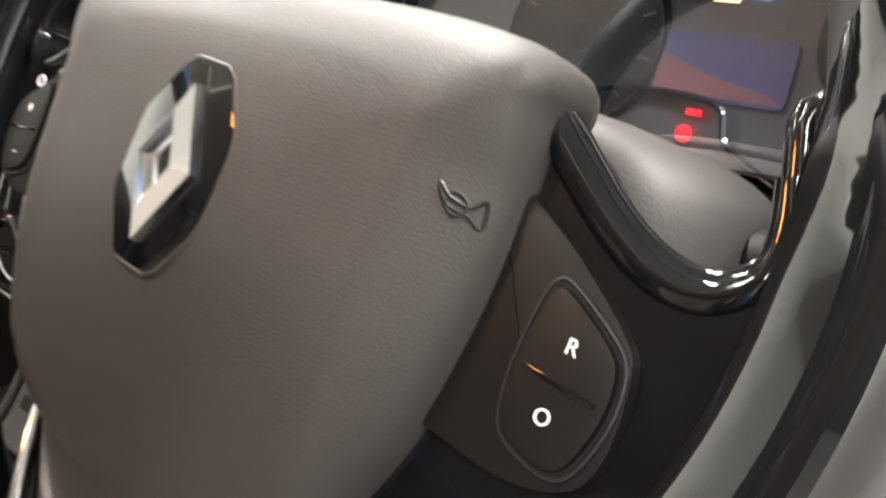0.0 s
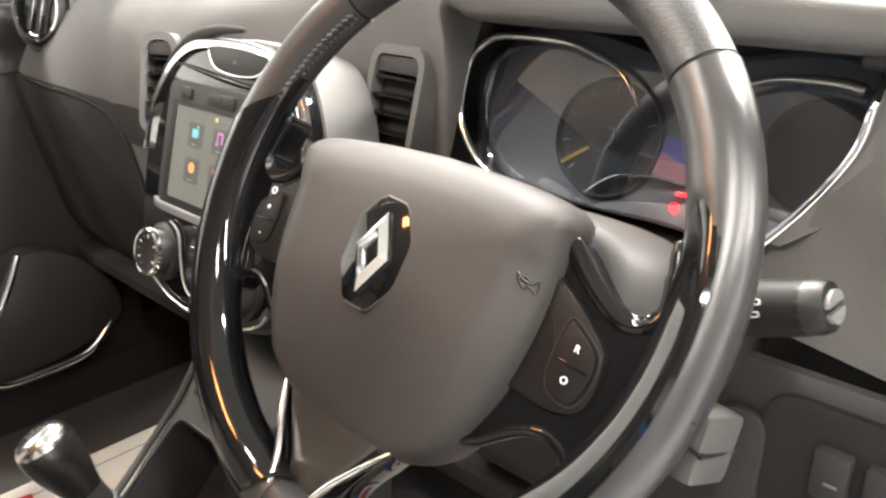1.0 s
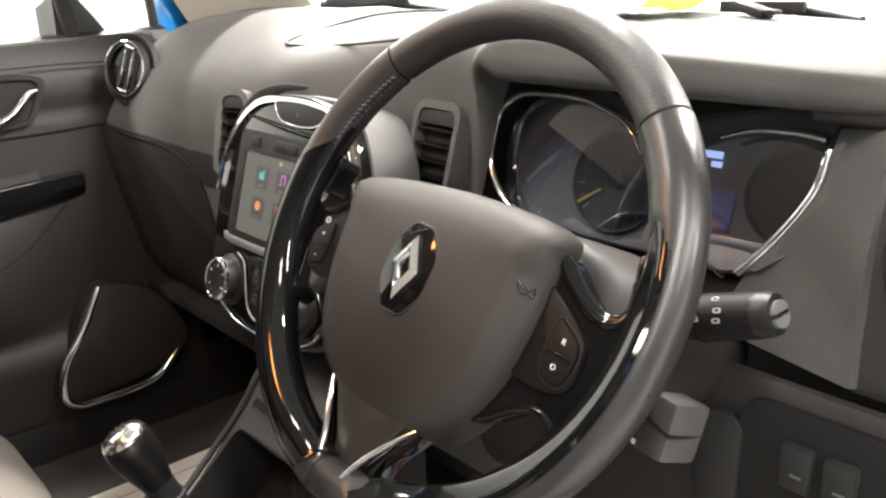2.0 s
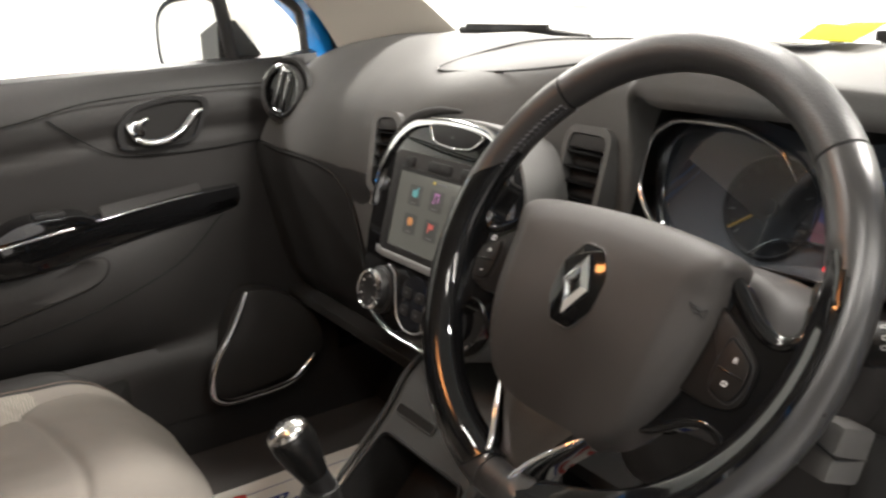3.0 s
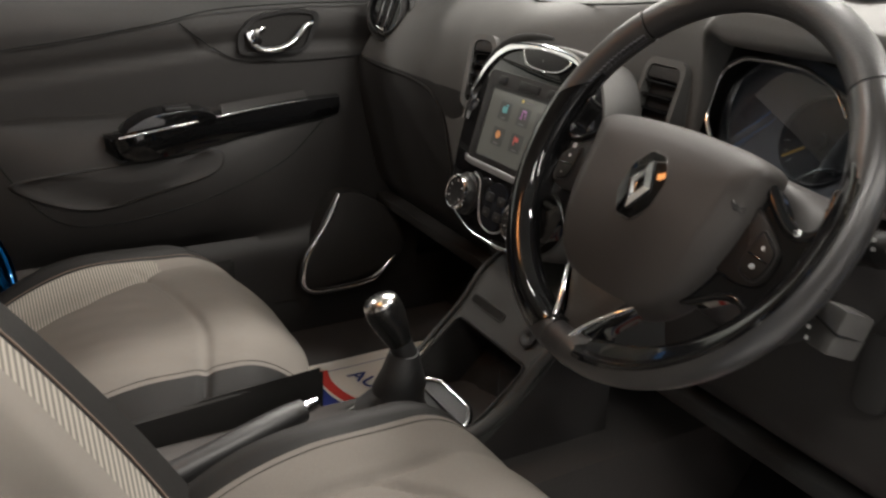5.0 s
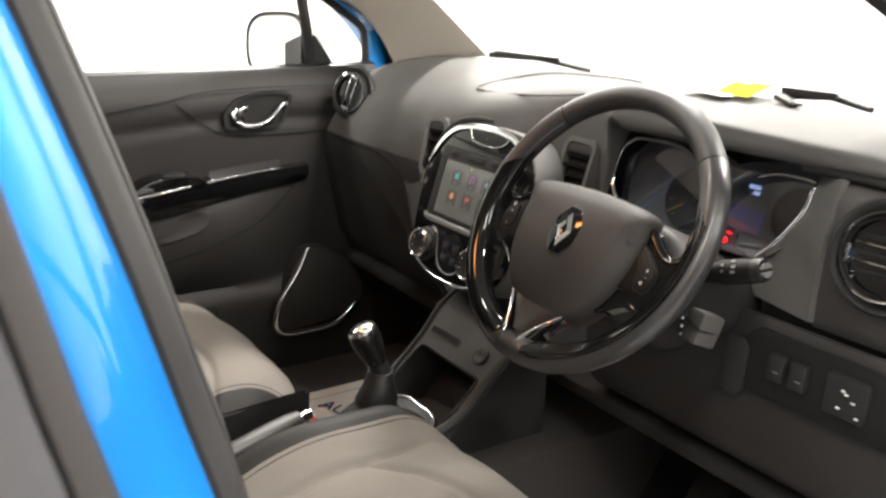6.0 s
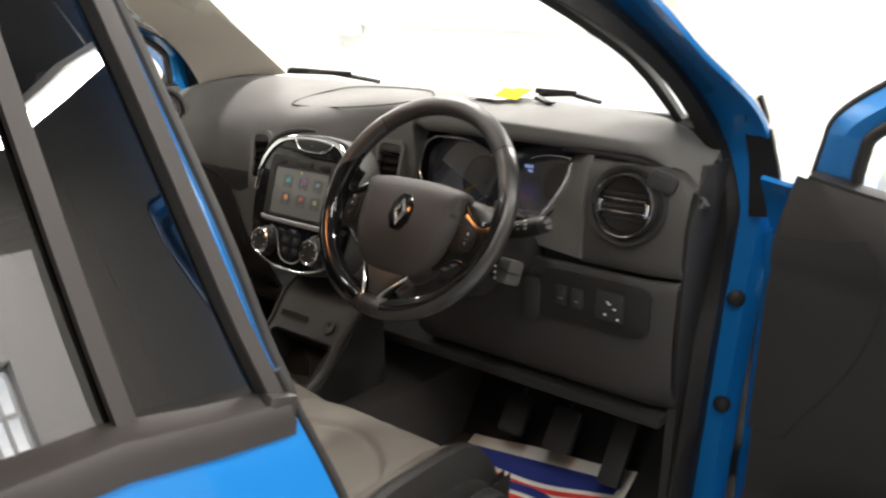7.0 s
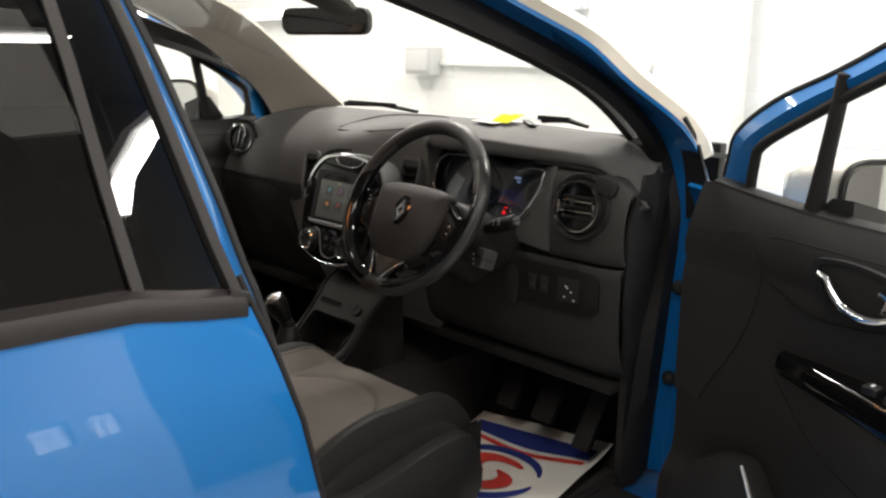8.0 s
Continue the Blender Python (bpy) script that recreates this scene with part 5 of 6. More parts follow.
part("rim", rim_arc(44.4, 135.6, 40), LEATHER, sw, "grained black leather upper rim")
part("rim", rim_arc(-86, 43.6, 90, RR, RT * 1.03, 0.0, 0.92, True), SMOOTHL, sw, "smooth worn leather rim")
part("rim", rim_arc(136.4, 266, 54, RR, RT * 1.03), SMOOTHL, sw, "smooth worn leather rim")
part("rim", rim_arc(266.2, 273.8, 6, RR, RT * 0.98), LEATHER, sw)
for a in (44.0, 136.0):
    part("rim_seam", rim_arc(a - 0.4, a + 0.4, 2, RR, RT * 0.97), PIPING, sw)
for a0, a1 in ((138, 164),):
    for k in range(16):
        a = radians(a0 + (a1 - a0) * k / 15)
        for q in (-1, 1):
            rr = RR - RT * 1.0
            part("stitch", box((0, 0, 0), (0.002, 0.0042, 0.0022), 0.0006, pose(rr * math.cos(a), rr * math.sin(a), 0.005 + q * 0.0028) @ pose(0, 0, 0, 0, 0, math.degrees(a)) @ pose(0, 0, 0, q * 35)), THREADK, sw)

# airbag cover: a domed shield
half = [(0.0, 0.0485), (0.03, 0.0474), (0.055, 0.0458), (0.0745, 0.0436), (0.090, 0.0405), (0.099, 0.0362), (0.1025, 0.0295), (0.1018, 0.021), (0.1028, 0.0), (0.1028, -0.015), (0.1008, -0.033), (0.0955, -0.058), (0.081, -0.0895), (0.063, -0.1095), (0.0373, -0.1216), (0.012, -0.1255), (0.0, -0.126)]
ol = spline(half, 6)
ol = ol + [np.array((-p[0], p[1])) for p in ol[::-1][1:-1]]
cen = np.array((0.0, -0.03))
DOME = ((0.0, 0.0195), (0.3, 0.0195), (0.55, 0.0194), (0.70, 0.0193), (0.74, 0.0193), (0.77, 0.0192), (0.80, 0.0191), (0.83, 0.0190), (0.87, 0.0188), (0.91, 0.0182), (0.945, 0.0168), (0.972, 0.0138), (0.990, 0.008), (1.0, 0.0), (1.002, -0.007), (0.99, -0.013), (0.955, -0.017), (0.90, -0.018))
rows = []
for s, n in DOME:
    row = []
    for p in ol:
        q = cen + (p - cen) * max(s, 0.004)
        up = max(0, q[1] - 0.012)
        fold = max(0.0, abs(q[0]) - float(np.interp(q[1], (-0.12, -0.085, -0.02, 0.006, 0.03), (0.066, 0.0715, 0.0775, 0.0795, 0.081)))) * float(np.interp(q[1], (0.004, 0.03), (1.0, 0.0)))
        row.append((q[0], q[1], n - 12.0 * up * up - 0.42 * fold - 2.0 * max(0.0, -0.025 - q[1]) ** 2))
    rows.append(row)
part("hub_cover", loft(rows, True, True), PADM, sw, "grey grained airbag cover", 60).matrix_basis = pose(0, -0.0015, 0, 0, 0, 4)

# maker's badge as a plain shape: gloss octagon with a chrome lozenge frame
badge = [(-0.010, 0.031), (0.010, 0.031), (0.0225, 0.013), (0.0225, -0.013), (0.010, -0.031), (-0.010, -0.031), (-0.0225, -0.013), (-0.0225, 0.013)]
BM_ = pose(-0.002, -0.0195, 0.0175)
pl = part("badge_plate", prism(badge, -0.002, 0.0022, 0.0008, None, BM_), GLOSS, sw, "gloss black badge plate")
part("badge_lip", tube([tuple(BM_ @ Vector((x * 1.02, y * 1.02, 0.0012))) for x, y in [(0.85 * a[0] + 0.15 * b[0], 0.85 * a[1] + 0.15 * b[1]) for i, a in enumerate(badge) for b in (badge[i - 1], badge[(i + 1) % 8])]], 0.0010, 8, True), PADM, sw, "raised lip round the badge")
loz_o = [(0, 0.024), (0.0135, 0.0), (0, -0.024), (-0.0135, 0.0)]
loz_i = [(0, 0.0115), (0.0065, 0.0), (0, -0.0115), (-0.0065, 0.0)]
t_ = bmesh.new()
vb = [t_.verts.new((x * 1.03, y * 1.03, 0.0015)) for x, y in loz_o]
vo = [t_.verts.new((x, y, 0.0048)) for x, y in loz_o]
vm = [t_.verts.new((x * 0.62, y * 0.62, 0.0078)) for x, y in loz_o]
vi = [t_.verts.new((x, y, 0.0040)) for x, y in loz_i]
vf = [t_.verts.new((x * 0.9, y * 0.9, 0.0018)) for x, y in loz_i]
for a, b in ((vb, vo), (vo, vm), (vm, vi), (vi, vf)):
    for i in range(4):
        t_.faces.new((a[i], a[(i + 1) % 4], b[(i + 1) % 4], b[i]))
bmesh.ops.transform(t_, matrix=BM_, verts=t_.verts)
part("badge", t_, mat("soft_chrome", (0.8, 0.81, 0.83), 0.1, metal=1.0), pl, "chrome lozenge badge", 10)
# embossed horn symbols
for s in (1, -1):
    hr = [[(-0.0105, 0.0045), (-0.008, 0.0025), (-0.004, 0.0005), (0.004, -0.0005), (0.0085, 0.003), (0.009, -0.006), (0.004, -0.0035), (-0.004, -0.0025), (-0.009, 0.001)], [(-0.006, 0.001), (-0.003, 0.003), (0.002, 0.001), (0.002, -0.003), (-0.002, -0.0045), (-0.006, -0.002)]]
    for line in hr:
        loop = [(0.0932 + 0.50 * x, 0.003 - 0.0063 * s + 0.7 * y) for x, y in spline(line, 3, True)]
        part("horn_mark", tube([(s * x, y, float(np.interp(x / 0.1028, [d[0] for d in DOME[:14]], [d[1] for d in DOME[:14]])) - 0.42 * max(0.0, x - 0.0793)) for x, y in loop], 0.0006, 5, True), BLACKPL, sw).matrix_basis = pose(0, -0.0015, 0, 0, 0, 4)


# side spokes: gloss plate with a dipped upper edge, pod with rocker
def flip(seq, s):
    return [(s * x, y) for x, y in seq]


for s in (1, -1):
    plate = [(0.072, 0.020), (0.090, 0.031), (0.100, 0.0285), (0.1175, 0.0155), (0.131, 0.008), (0.143, 0.0055), (0.1515, 0.009), (0.1557, 0.0155), (0.1555, 0.024), (0.1525, 0.034), (0.150, 0.045), (0.160, 0.048), (0.168, 0.042), (0.174, 0.02), (0.174, -0.03), (0.162, -0.07), (0.150, -0.078), (0.139, -0.065), (0.125, -0.061), (0.110, -0.067), (0.085, -0.085), (0.07, -0.07), (0.07, -0.02)]
    fin = flip([tuple(p) for p in spline(plate, 3, True)], s)
    sp_ = part("spoke", prism(fin, -0.026, -0.003, 0.0, None), GLOSS, sw, "gloss black spoke", 50)
    part("spoke_round", tube([(x, y, -0.0055) for x, y in fin], 0.0036, 8, True), GLOSS, sp_)
    edge = flip([tuple(p) for p in spline([(0.094, 0.0335), (0.100, 0.0285), (0.1175, 0.0155), (0.131, 0.008), (0.143, 0.0055), (0.1515, 0.009), (0.1557, 0.0155), (0.1555, 0.024), (0.1525, 0.034)], 4)], s)
    part("spoke_edge", tube([(x, y - 0.003, -0.005) for x, y in edge], [0.0055 - 0.002 * (k / (len(edge) - 1)) for k in range(len(edge))], 14), GLOSS, sp_, "rounded gloss black upper edge")
    # gloss shell over the inner half of the rim, with a flat slanting face
    rows = []
    for k in range(65):
        a = radians(27 - 111 * k / 64)
        end = min(1, k / 14, (64 - k) / 6) if 0 < k < 64 else 0.02
        ease = end * end * (3 - 2 * end)
        ring_ = []
        if s < 0:
            q0, q1 = math.pi * 0.93 + (0.6 - math.pi * 0.93) * ease, math.pi * 1.07 + math.pi * 0.43 * ease
            for t in np.linspace(q0, q1, 16):
                r2 = RR - 0.001 + (RT * 1.06 + 0.0006) * math.cos(t) - 0.002 * ease
                ring_.append((-r2 * math.cos(a), r2 * math.sin(a), 0.001 + RT * 1.02 * math.sin(t)))
            rows.append(ring_)
            continue
        for r_, z_ in ((0.1625, -0.0145), (0.1575, -0.010)) + FACET:
            dr, dz = r_ - RR, z_
            n_ = math.hypot(dr, dz)
            t_r, t_z = dr / n_ * RT * 0.97, dz / n_ * RT * 0.9
            r2, z2 = RR + t_r + (dr - t_r) * ease, t_z + (dz - t_z) * ease
            ring_.append((s * r2 * math.cos(a), r2 * math.sin(a), z2))
        rows.append(ring_)
    inlay = part("rim_inlay", thick(loft(rows), 0.001), GLOSS, sw, "gloss black rim inlay", 25)
    pod_ = flip([tuple(p) for p in spline([(0.082, 0.026), (0.092, 0.018), (0.100, 0.0115), (0.117, 0.003), (0.1355, -0.0095), (0.1408, -0.017), (0.1427, -0.033), (0.139, -0.044), (0.126, -0.0495), (0.108, -0.050), (0.082, -0.044), (0.078, -0.01)], 3, True)], s)
    pd = part("button_pod", prism(pod_, -0.006, 0.0, 0.003), PODM, sw, "dark grey button pod")
    bt = flip([tuple(p) for p in spline([(0.1145, -0.0075), (0.119, -0.0082), (0.131, -0.0150), (0.1345, -0.0205), (0.1350, -0.030), (0.1320, -0.0405), (0.127, -0.0435), (0.1175, -0.0415), (0.1135, -0.037), (0.1118, -0.026), (0.1125, -0.012)], 3, True)], s)
    bt = [(x + s * 0.0042, y + 0.001) for x, y in bt]
    part("rocker_rim", tube([((x - s * 0.1277) * 1.13 + s * 0.1277, (y + 0.026) * 1.095 - 0.026, 0.0004) for x, y in bt], 0.0007, 6, True), BLACKPL, pd, "raised rim round the rocker")
    part("rocker_gap", prism([((x - s * 0.1277) * 1.10 + s * 0.1277, (y + 0.026) * 1.07 - 0.026) for x, y in bt], -0.0004, 0.0006), PIPING, pd)
    rk = part("rocker", prism(bt, 0.0004, 0.0026, 0.0012), PODM, pd, "black rocker switch")
    part("rocker_ridge", box((s * 0.1277, -0.0252, 0.0028), (0.019, 0.0013, 0.0012), 0.0004, pose(0, 0, 0, 0, 0, -4 * s)), GLOSS, rk)
    if s > 0:
        letters("R", 0.0052, pose(0.1274, -0.0171, 0.0027), rk, WHITE)
        letters("O", 0.0052, pose(0.1274, -0.0330, 0.0027), rk, WHITE)
    else:
        letters("+", 0.0065, pose(-0.1274, -0.0171, 0.0027), rk, WHITE)
        letters("-", 0.0075, pose(-0.1274, -0.0345, 0.0027), rk, WHITE)
        for ob in (sp_, inlay, pd):
            ob.matrix_basis = pose(0, 0, 0, 0, 0, 4.5)
        part("speed_mark", tube([(-0.130 + 0.0022 * math.cos(t), -0.0055 + 0.0022 * math.sin(t), 0.001) for t in np.linspace(0, math.tau, 13)[:-1]], 0.0004, 5, True), WHITE, pd)

# lower spoke: satin V with bright edges
vee = [(-0.046, -0.100), (0.0, -0.112), (0.046, -0.100), (0.034, -0.126), (0.018, -0.150), (0.010, -0.172), (0.0, -0.178), (-0.010, -0.172), (-0.018, -0.150), (-0.034, -0.126)]
lv = part("lower_spoke", prism([tuple(p) for p in spline(vee, 3, True)], -0.02, 0.002, 0.004), mat("dark_satin", (0.10, 0.092, 0.085), 0.30, metal=0.8, grain=0.08), sw, "satin grey lower spoke")
for s in (1, -1):
    part("bright_edge", tube([(s * x, y, z) for x, y, z in spline([(0.056, -0.104, -0.006), (0.038, -0.128, 0.003), (0.0215, -0.152, 0.008), (0.012, -0.176, 0.012)], 5)], 0.0024, 8), CHROME, lv, "chrome edge")
    leg = [(0.054, -0.094), (0.062, -0.09), (0.05, -0.118), (0.034, -0.142), (0.026, -0.168), (0.013, -0.172), (0.021, -0.15), (0.038, -0.126)]
    part("leg", prism(flip([tuple(p) for p in spline(leg, 3, True)], s), -0.02, 0.0, 0.003), GLOSS, sw, "gloss black lower leg")
# ---- front seats ----
def seat(name, label, x, yf, z, ribbed_side, edges, lean=0.0):
    """Front edge of the cushion at yf; the side at +x is vinyl, the other may be ribbed."""
    s = thing(name, label, "car seat", "front seats")
    # where the bolster meets the cushion, across -1..1
    inner = lambda v: float(np.interp(v, (0.0, 0.31, 0.41, 0.59, 1.0), (0.6, 0.6, 0.46, 0.28, 0.2))) if ribbed_side else 0.6
    # cushion as a heightfield with raised side bolsters
    def h(u, v):
        # u across -1..1, v from front 0 to back 1
        edge = 0.035 * min(1, max(0, abs(u) - 0.62) / 0.26)
        if ribbed_side and u < 0:
            edge = 0.016 * min(1, max(0, -u - inner(v)) / (0.80 - inner(v)))
        front = -0.075 * max(0, (0.24 - v) / 0.24) ** 2.2
        drop = -0.05 * max(0, (abs(u) - 0.93) / 0.07) ** 2
        crown = -0.012 * math.cos(u * 1.2)
        seam = -0.006 * math.exp(-((abs(u) - 0.60) / 0.03) ** 2) * min(1, max(0, v - 0.2) / 0.15) - 0.008 * math.exp(-((v - 0.27 - 0.16 * (u / 0.6) ** 2) / 0.018) ** 2) * min(1, max(0, (0.62 - abs(u)) / 0.06))
        if ribbed_side:
            bend = -0.0055 * math.exp(-((v - 0.31 - 0.10 * ((u - 0.5) / 1.1) ** 2) / 0.016) ** 2) * min(1, max(0, (u + 0.62) / 0.06))
            seam = (-0.004 * math.exp(-((u + inner(v)) / 0.03) ** 2) * min(1, max(0, v - 0.2) / 0.15)) + bend
            if u > 0:
                edge, drop = 0.0, -0.06 * max(0, (u - 0.5) / 0.5) ** 2.2
        fold = 0.0006 * math.sin(31 * u + 9 * v) * math.sin(17 * v + 3 * u)
        return z + edge + front + drop + crown + seam + fold - 0.41 * max(0, v - 0.45) ** 2 + 0.008 * v
    W, D = 0.225, 0.50
    top_in = edges[0]
    def P(u, v):
        round_ = (0.13 if u < 0 else 0.06) * max(0, abs(u) - 0.25) ** 2
        return (x + W * u, yf - D * v - round_ * (1 - v), h(u, v))
    n, m = 48, 120
    under = (0, 0, -0.03)
    centre = [[P(-inner(j / m) + (0.6 + inner(j / m)) * i / n, j / m) for i in range(n + 1)] for j in range(m + 1)]
    part("cushion", slab(centre, under), FABRIC, s, "light grey woven seat cushion")
    for q in (-1, 1):
        top = edges[0] if q < 0 else edges[1]
        side = inner if q < 0 else (lambda v: 0.6)
        bol = [[P(q * (side(j / m) + (top - side(j / m)) * i / 14), j / m) for i in range(15)] for j in range(m + 1)]
        part("bolster", slab(bol[:39 if q < 0 and ribbed_side else 33], under), FABRIC, s, "smooth light grey front corner")
        rib = q < 0 and ribbed_side
        part("bolster", slab(bol[38 if q < 0 and ribbed_side else 32:], under), RIBBED if rib else FABRIC, s, "ribbed grey side bolster" if rib else "smooth light grey side bolster")
        bol = [[P(q * (top + (1 - top) * i / 6), j / m) for i in range(7)] for j in range(m + 1)]
        part("bolster_edge", slab(bol, under), VINYL, s, "black vinyl bolster edge")
        skirt = [[P(q * 1.0, j / m), (x + q * W * 1.05, yf - D * j / m - 0.02, z - 0.05 - 0.03 * (j / m)), (x + q * W * 1.03, yf - D * j / m - 0.02, z - 0.19)] for j in range(0, m + 1, 6)]
        part("side_panel", slab(skirt, (-q * 0.012, 0, 0)), VINYL, s, "black vinyl side panel")
        part("stitching", tube([Vector(P(q * (top + (0.03 if rib else -0.025)), j / m)) + Vector((0, 0, 0.0004)) for j in range(0, m + 1)], 0.0008 if rib else 0.0005, 6), THREAD if rib else PIPING, s)
    roll = [[P(u, 0.0), (P(u, 0.0)[0], P(u, 0.0)[1] - 0.003, P(u, 0.0)[2] - 0.03), (x + W * u * 0.995, P(u, 0.0)[1] - 0.012, z - 0.135)] for u in np.linspace(-top_in, edges[1], 25)]
    part("front_roll", slab(roll, (0, -0.02, 0)), FABRIC, s, "light grey rolled front edge")
    skirt = [[(x + W * u, P(u, 0.0)[1] - 0.016, z - 0.08), (x + W * u, yf - 0.035, z - 0.14), (x + W * u, yf - 0.05, z - 0.2)] for u in np.linspace(-1, 1, 15)]
    part("front_panel", slab(skirt, (0, -0.012, 0)), VINYL, s, "black front panel")
    # backrest, leaning well back
    def B(u, v):
        side = max(0, abs(u) - 0.6) / 0.4
        y = yf - D + 0.05 + lean - 0.24 * v - 0.14 * v * v + (0.05 if u < 0 else 0.02) * side * (1 - 0.5 * v)
        w = W * (1.0 - 0.12 * v)
        return (x + w * u, y - 0.05 * max(0, (abs(u) - 0.92) / 0.08) ** 2, z - 0.05 + 0.62 * v - 0.04 * abs(u) ** 3 * v)
    behind = (0, -0.09, -0.02)
    centre = [[B(-0.6 + 1.2 * i / n, j / m) for i in range(n + 1)] for j in range(m + 1)]
    part("backrest", slab(centre, behind), FABRIC, s, "light grey woven backrest")
    for q in (-1, 1):
        bol = [[B(q * (0.6 + 0.14 * i / 8), j / m) for i in range(9)] for j in range(m + 1)]
        part("back_bolster", slab(bol, behind), RIBBED, s, "ribbed grey backrest bolster")
        bol = [[B(q * (0.74 + 0.26 * i / 10), j / m) for i in range(11)] for j in range(m + 1)]
        part("back_edge", slab(bol, behind), VINYL, s, "black vinyl backrest edge")
        part("back_stitching", tube([Vector(B(q * 0.758, j / m)) + Vector((0, 0.001, 0)) for j in range(0, m + 1)], 0.0012, 6), THREAD, s)
        edge = [[B(q * 1.0, j / m), Vector(B(q * 1.0, j / m)) + Vector((q * 0.006, -0.10, -0.02))] for j in range(0, m + 1, 3)]
        part("back_side", slab(edge, (-q * 0.01, 0, 0)), VINYL, s, "black backrest side")
    part("headrest", box((x, yf - D - 0.36, z + 0.66), (0.24, 0.09, 0.16), 0.04, pose(0, 0, 0, 12), None, 4), FABRIC, s)
    for q in (-0.06, 0.06):
        part("headrest_post", tube([(x + q, yf - D - 0.33, z + 0.52), (x + q, yf - D - 0.36, z + 0.64)], 0.006, 8), CHROME, s)
    for dx in (-0.17, 0.17):
        part("seat_rail", box((x + dx, yf - 0.28, 0.36), (0.04, 0.46, 0.05), 0.006), DARKPL, s)
        part("seat_frame", box((x + dx, yf - 0.28, (z + 0.2) / 2), (0.03, 0.42, z - 0.58 + 0.2), 0.006), DARKPL, s)
    return s


seat("passenger_seat", "light grey fabric passenger seat with black sides", -0.37, -0.085, 0.606, True, (0.70, 0.87))
ds = seat("driver_seat", "light grey fabric driver seat with black plastic side", 0.325, 0.045, 0.615, False, (0.82, 0.84), 0.036)
part("side_cover", prism([tuple(p) for p in spline([(-0.02, 0.42), (-0.02, 0.55), (-0.10, 0.575), (-0.30, 0.545), (-0.50, 0.56), (-0.52, 0.42), (-0.28, 0.40)], 4, True)], 0.0, 0.03, 0.01, None, Matrix(((0, 0, 1, 0.562), (1, 0, 0, 0), (0, 1, 0, 0), (0, 0, 0, 1)))), BLACKPL, ds, "black plastic seat side cover")

# ---- paper floor mats ----
def paper_mat(name, label, corners, words):
    """Corners: back-left, back-right, front-right, front-left, as places on the floor."""
    s = thing(name, label, "paper mat", "paper floor mats")
    c = [np.array(p, float) for p in corners]
    def at(u, v):
        p = (1 - v) * ((1 - u) * c[0] + u * c[1]) + v * ((1 - u) * c[3] + u * c[2])
        return (p[0], p[1], p[2] + 0.004 + 0.003 * math.sin(9 * u + 4 * v) * math.sin(7 * v) + 0.05 * max(0, v - 0.8) ** 2 * 5)
    sheet = [[at(i / 24, j / 24) for i in range(25)] for j in range(25)]
    part("sheet", thick(loft(sheet), 0.001), PAPER, s, "white printed paper")
    def stripe(nm, material, fn0, fn1, u0, u1, n=24):
        rows = [[Vector(at(u, f(u))) + Vector((0, 0, 0.0025)) for u in np.linspace(u0, u1, n)] for f in (fn0, lambda u: (fn0(u) + fn1(u)) / 2, fn1)]
        part(nm, loft(rows), material, s)
    stripe("blue_stripe", INKBLUE, lambda u: 0.74 + 0.06 * (2 * u - 1) ** 2, lambda u: 0.90, 0.05, 0.95)
    stripe("red_stripe", INKRED, lambda u: 0.66 + 0.07 * (2 * u - 1) ** 2, lambda u: 0.70 + 0.07 * (2 * u - 1) ** 2, 0.05, 0.95)
    # round swirl badge drawn as plain arcs
    def arcband(nm, material, r0, r1, a0, a1, cu=0.5, cv=0.40, k=0.78):
        rows = []
        for t in np.linspace(0, 1, 28):
            a = radians(a0 + (a1 - a0) * t)
            w = math.sin(math.pi * min(max(t, 0.02), 0.98)) ** 0.5
            mid = (r0 + r1) / 2
            rows.append([Vector(at(cu + (mid + q * w * (r1 - r0) / 2) * math.cos(a), cv + k * (mid + q * w * (r1 - r0) / 2) * math.sin(a))) + Vector((0, 0, 0.003)) for q in (-1, 0, 1)])
        part(nm, loft(rows), material, s)
    arcband("badge_arc", INKBLUE, 0.28, 0.36, 20, 175)
    arcband("badge_arc", INKBLUE, 0.28, 0.36, 200, 355)
    arcband("badge_arc", INKRED, 0.10, 0.23, 35, 250, 0.52, 0.46, 0.55)
    arcband("badge_arc", INKRED, 0.10, 0.23, -145, 70, 0.48, 0.34, 0.55)
    e1 = Vector(at(0.9, 0.12)) - Vector(at(0.1, 0.12))
    e2 = Vector(at(0.5, 0.3)) - Vector(at(0.5, 0.1))
    if words:
        letters(words, 0.085, axes(Vector(at(0.5, 0.06)) + Vector((0, 0, 0.008)), e1, e2), s, INKBLUE)
    else:
        for k in range(3):
            stripe("print_bar", INKRED, lambda u: 0.02, lambda u: 0.055, 0.25 + 0.18 * k, 0.38 + 0.18 * k, 6)
    return s


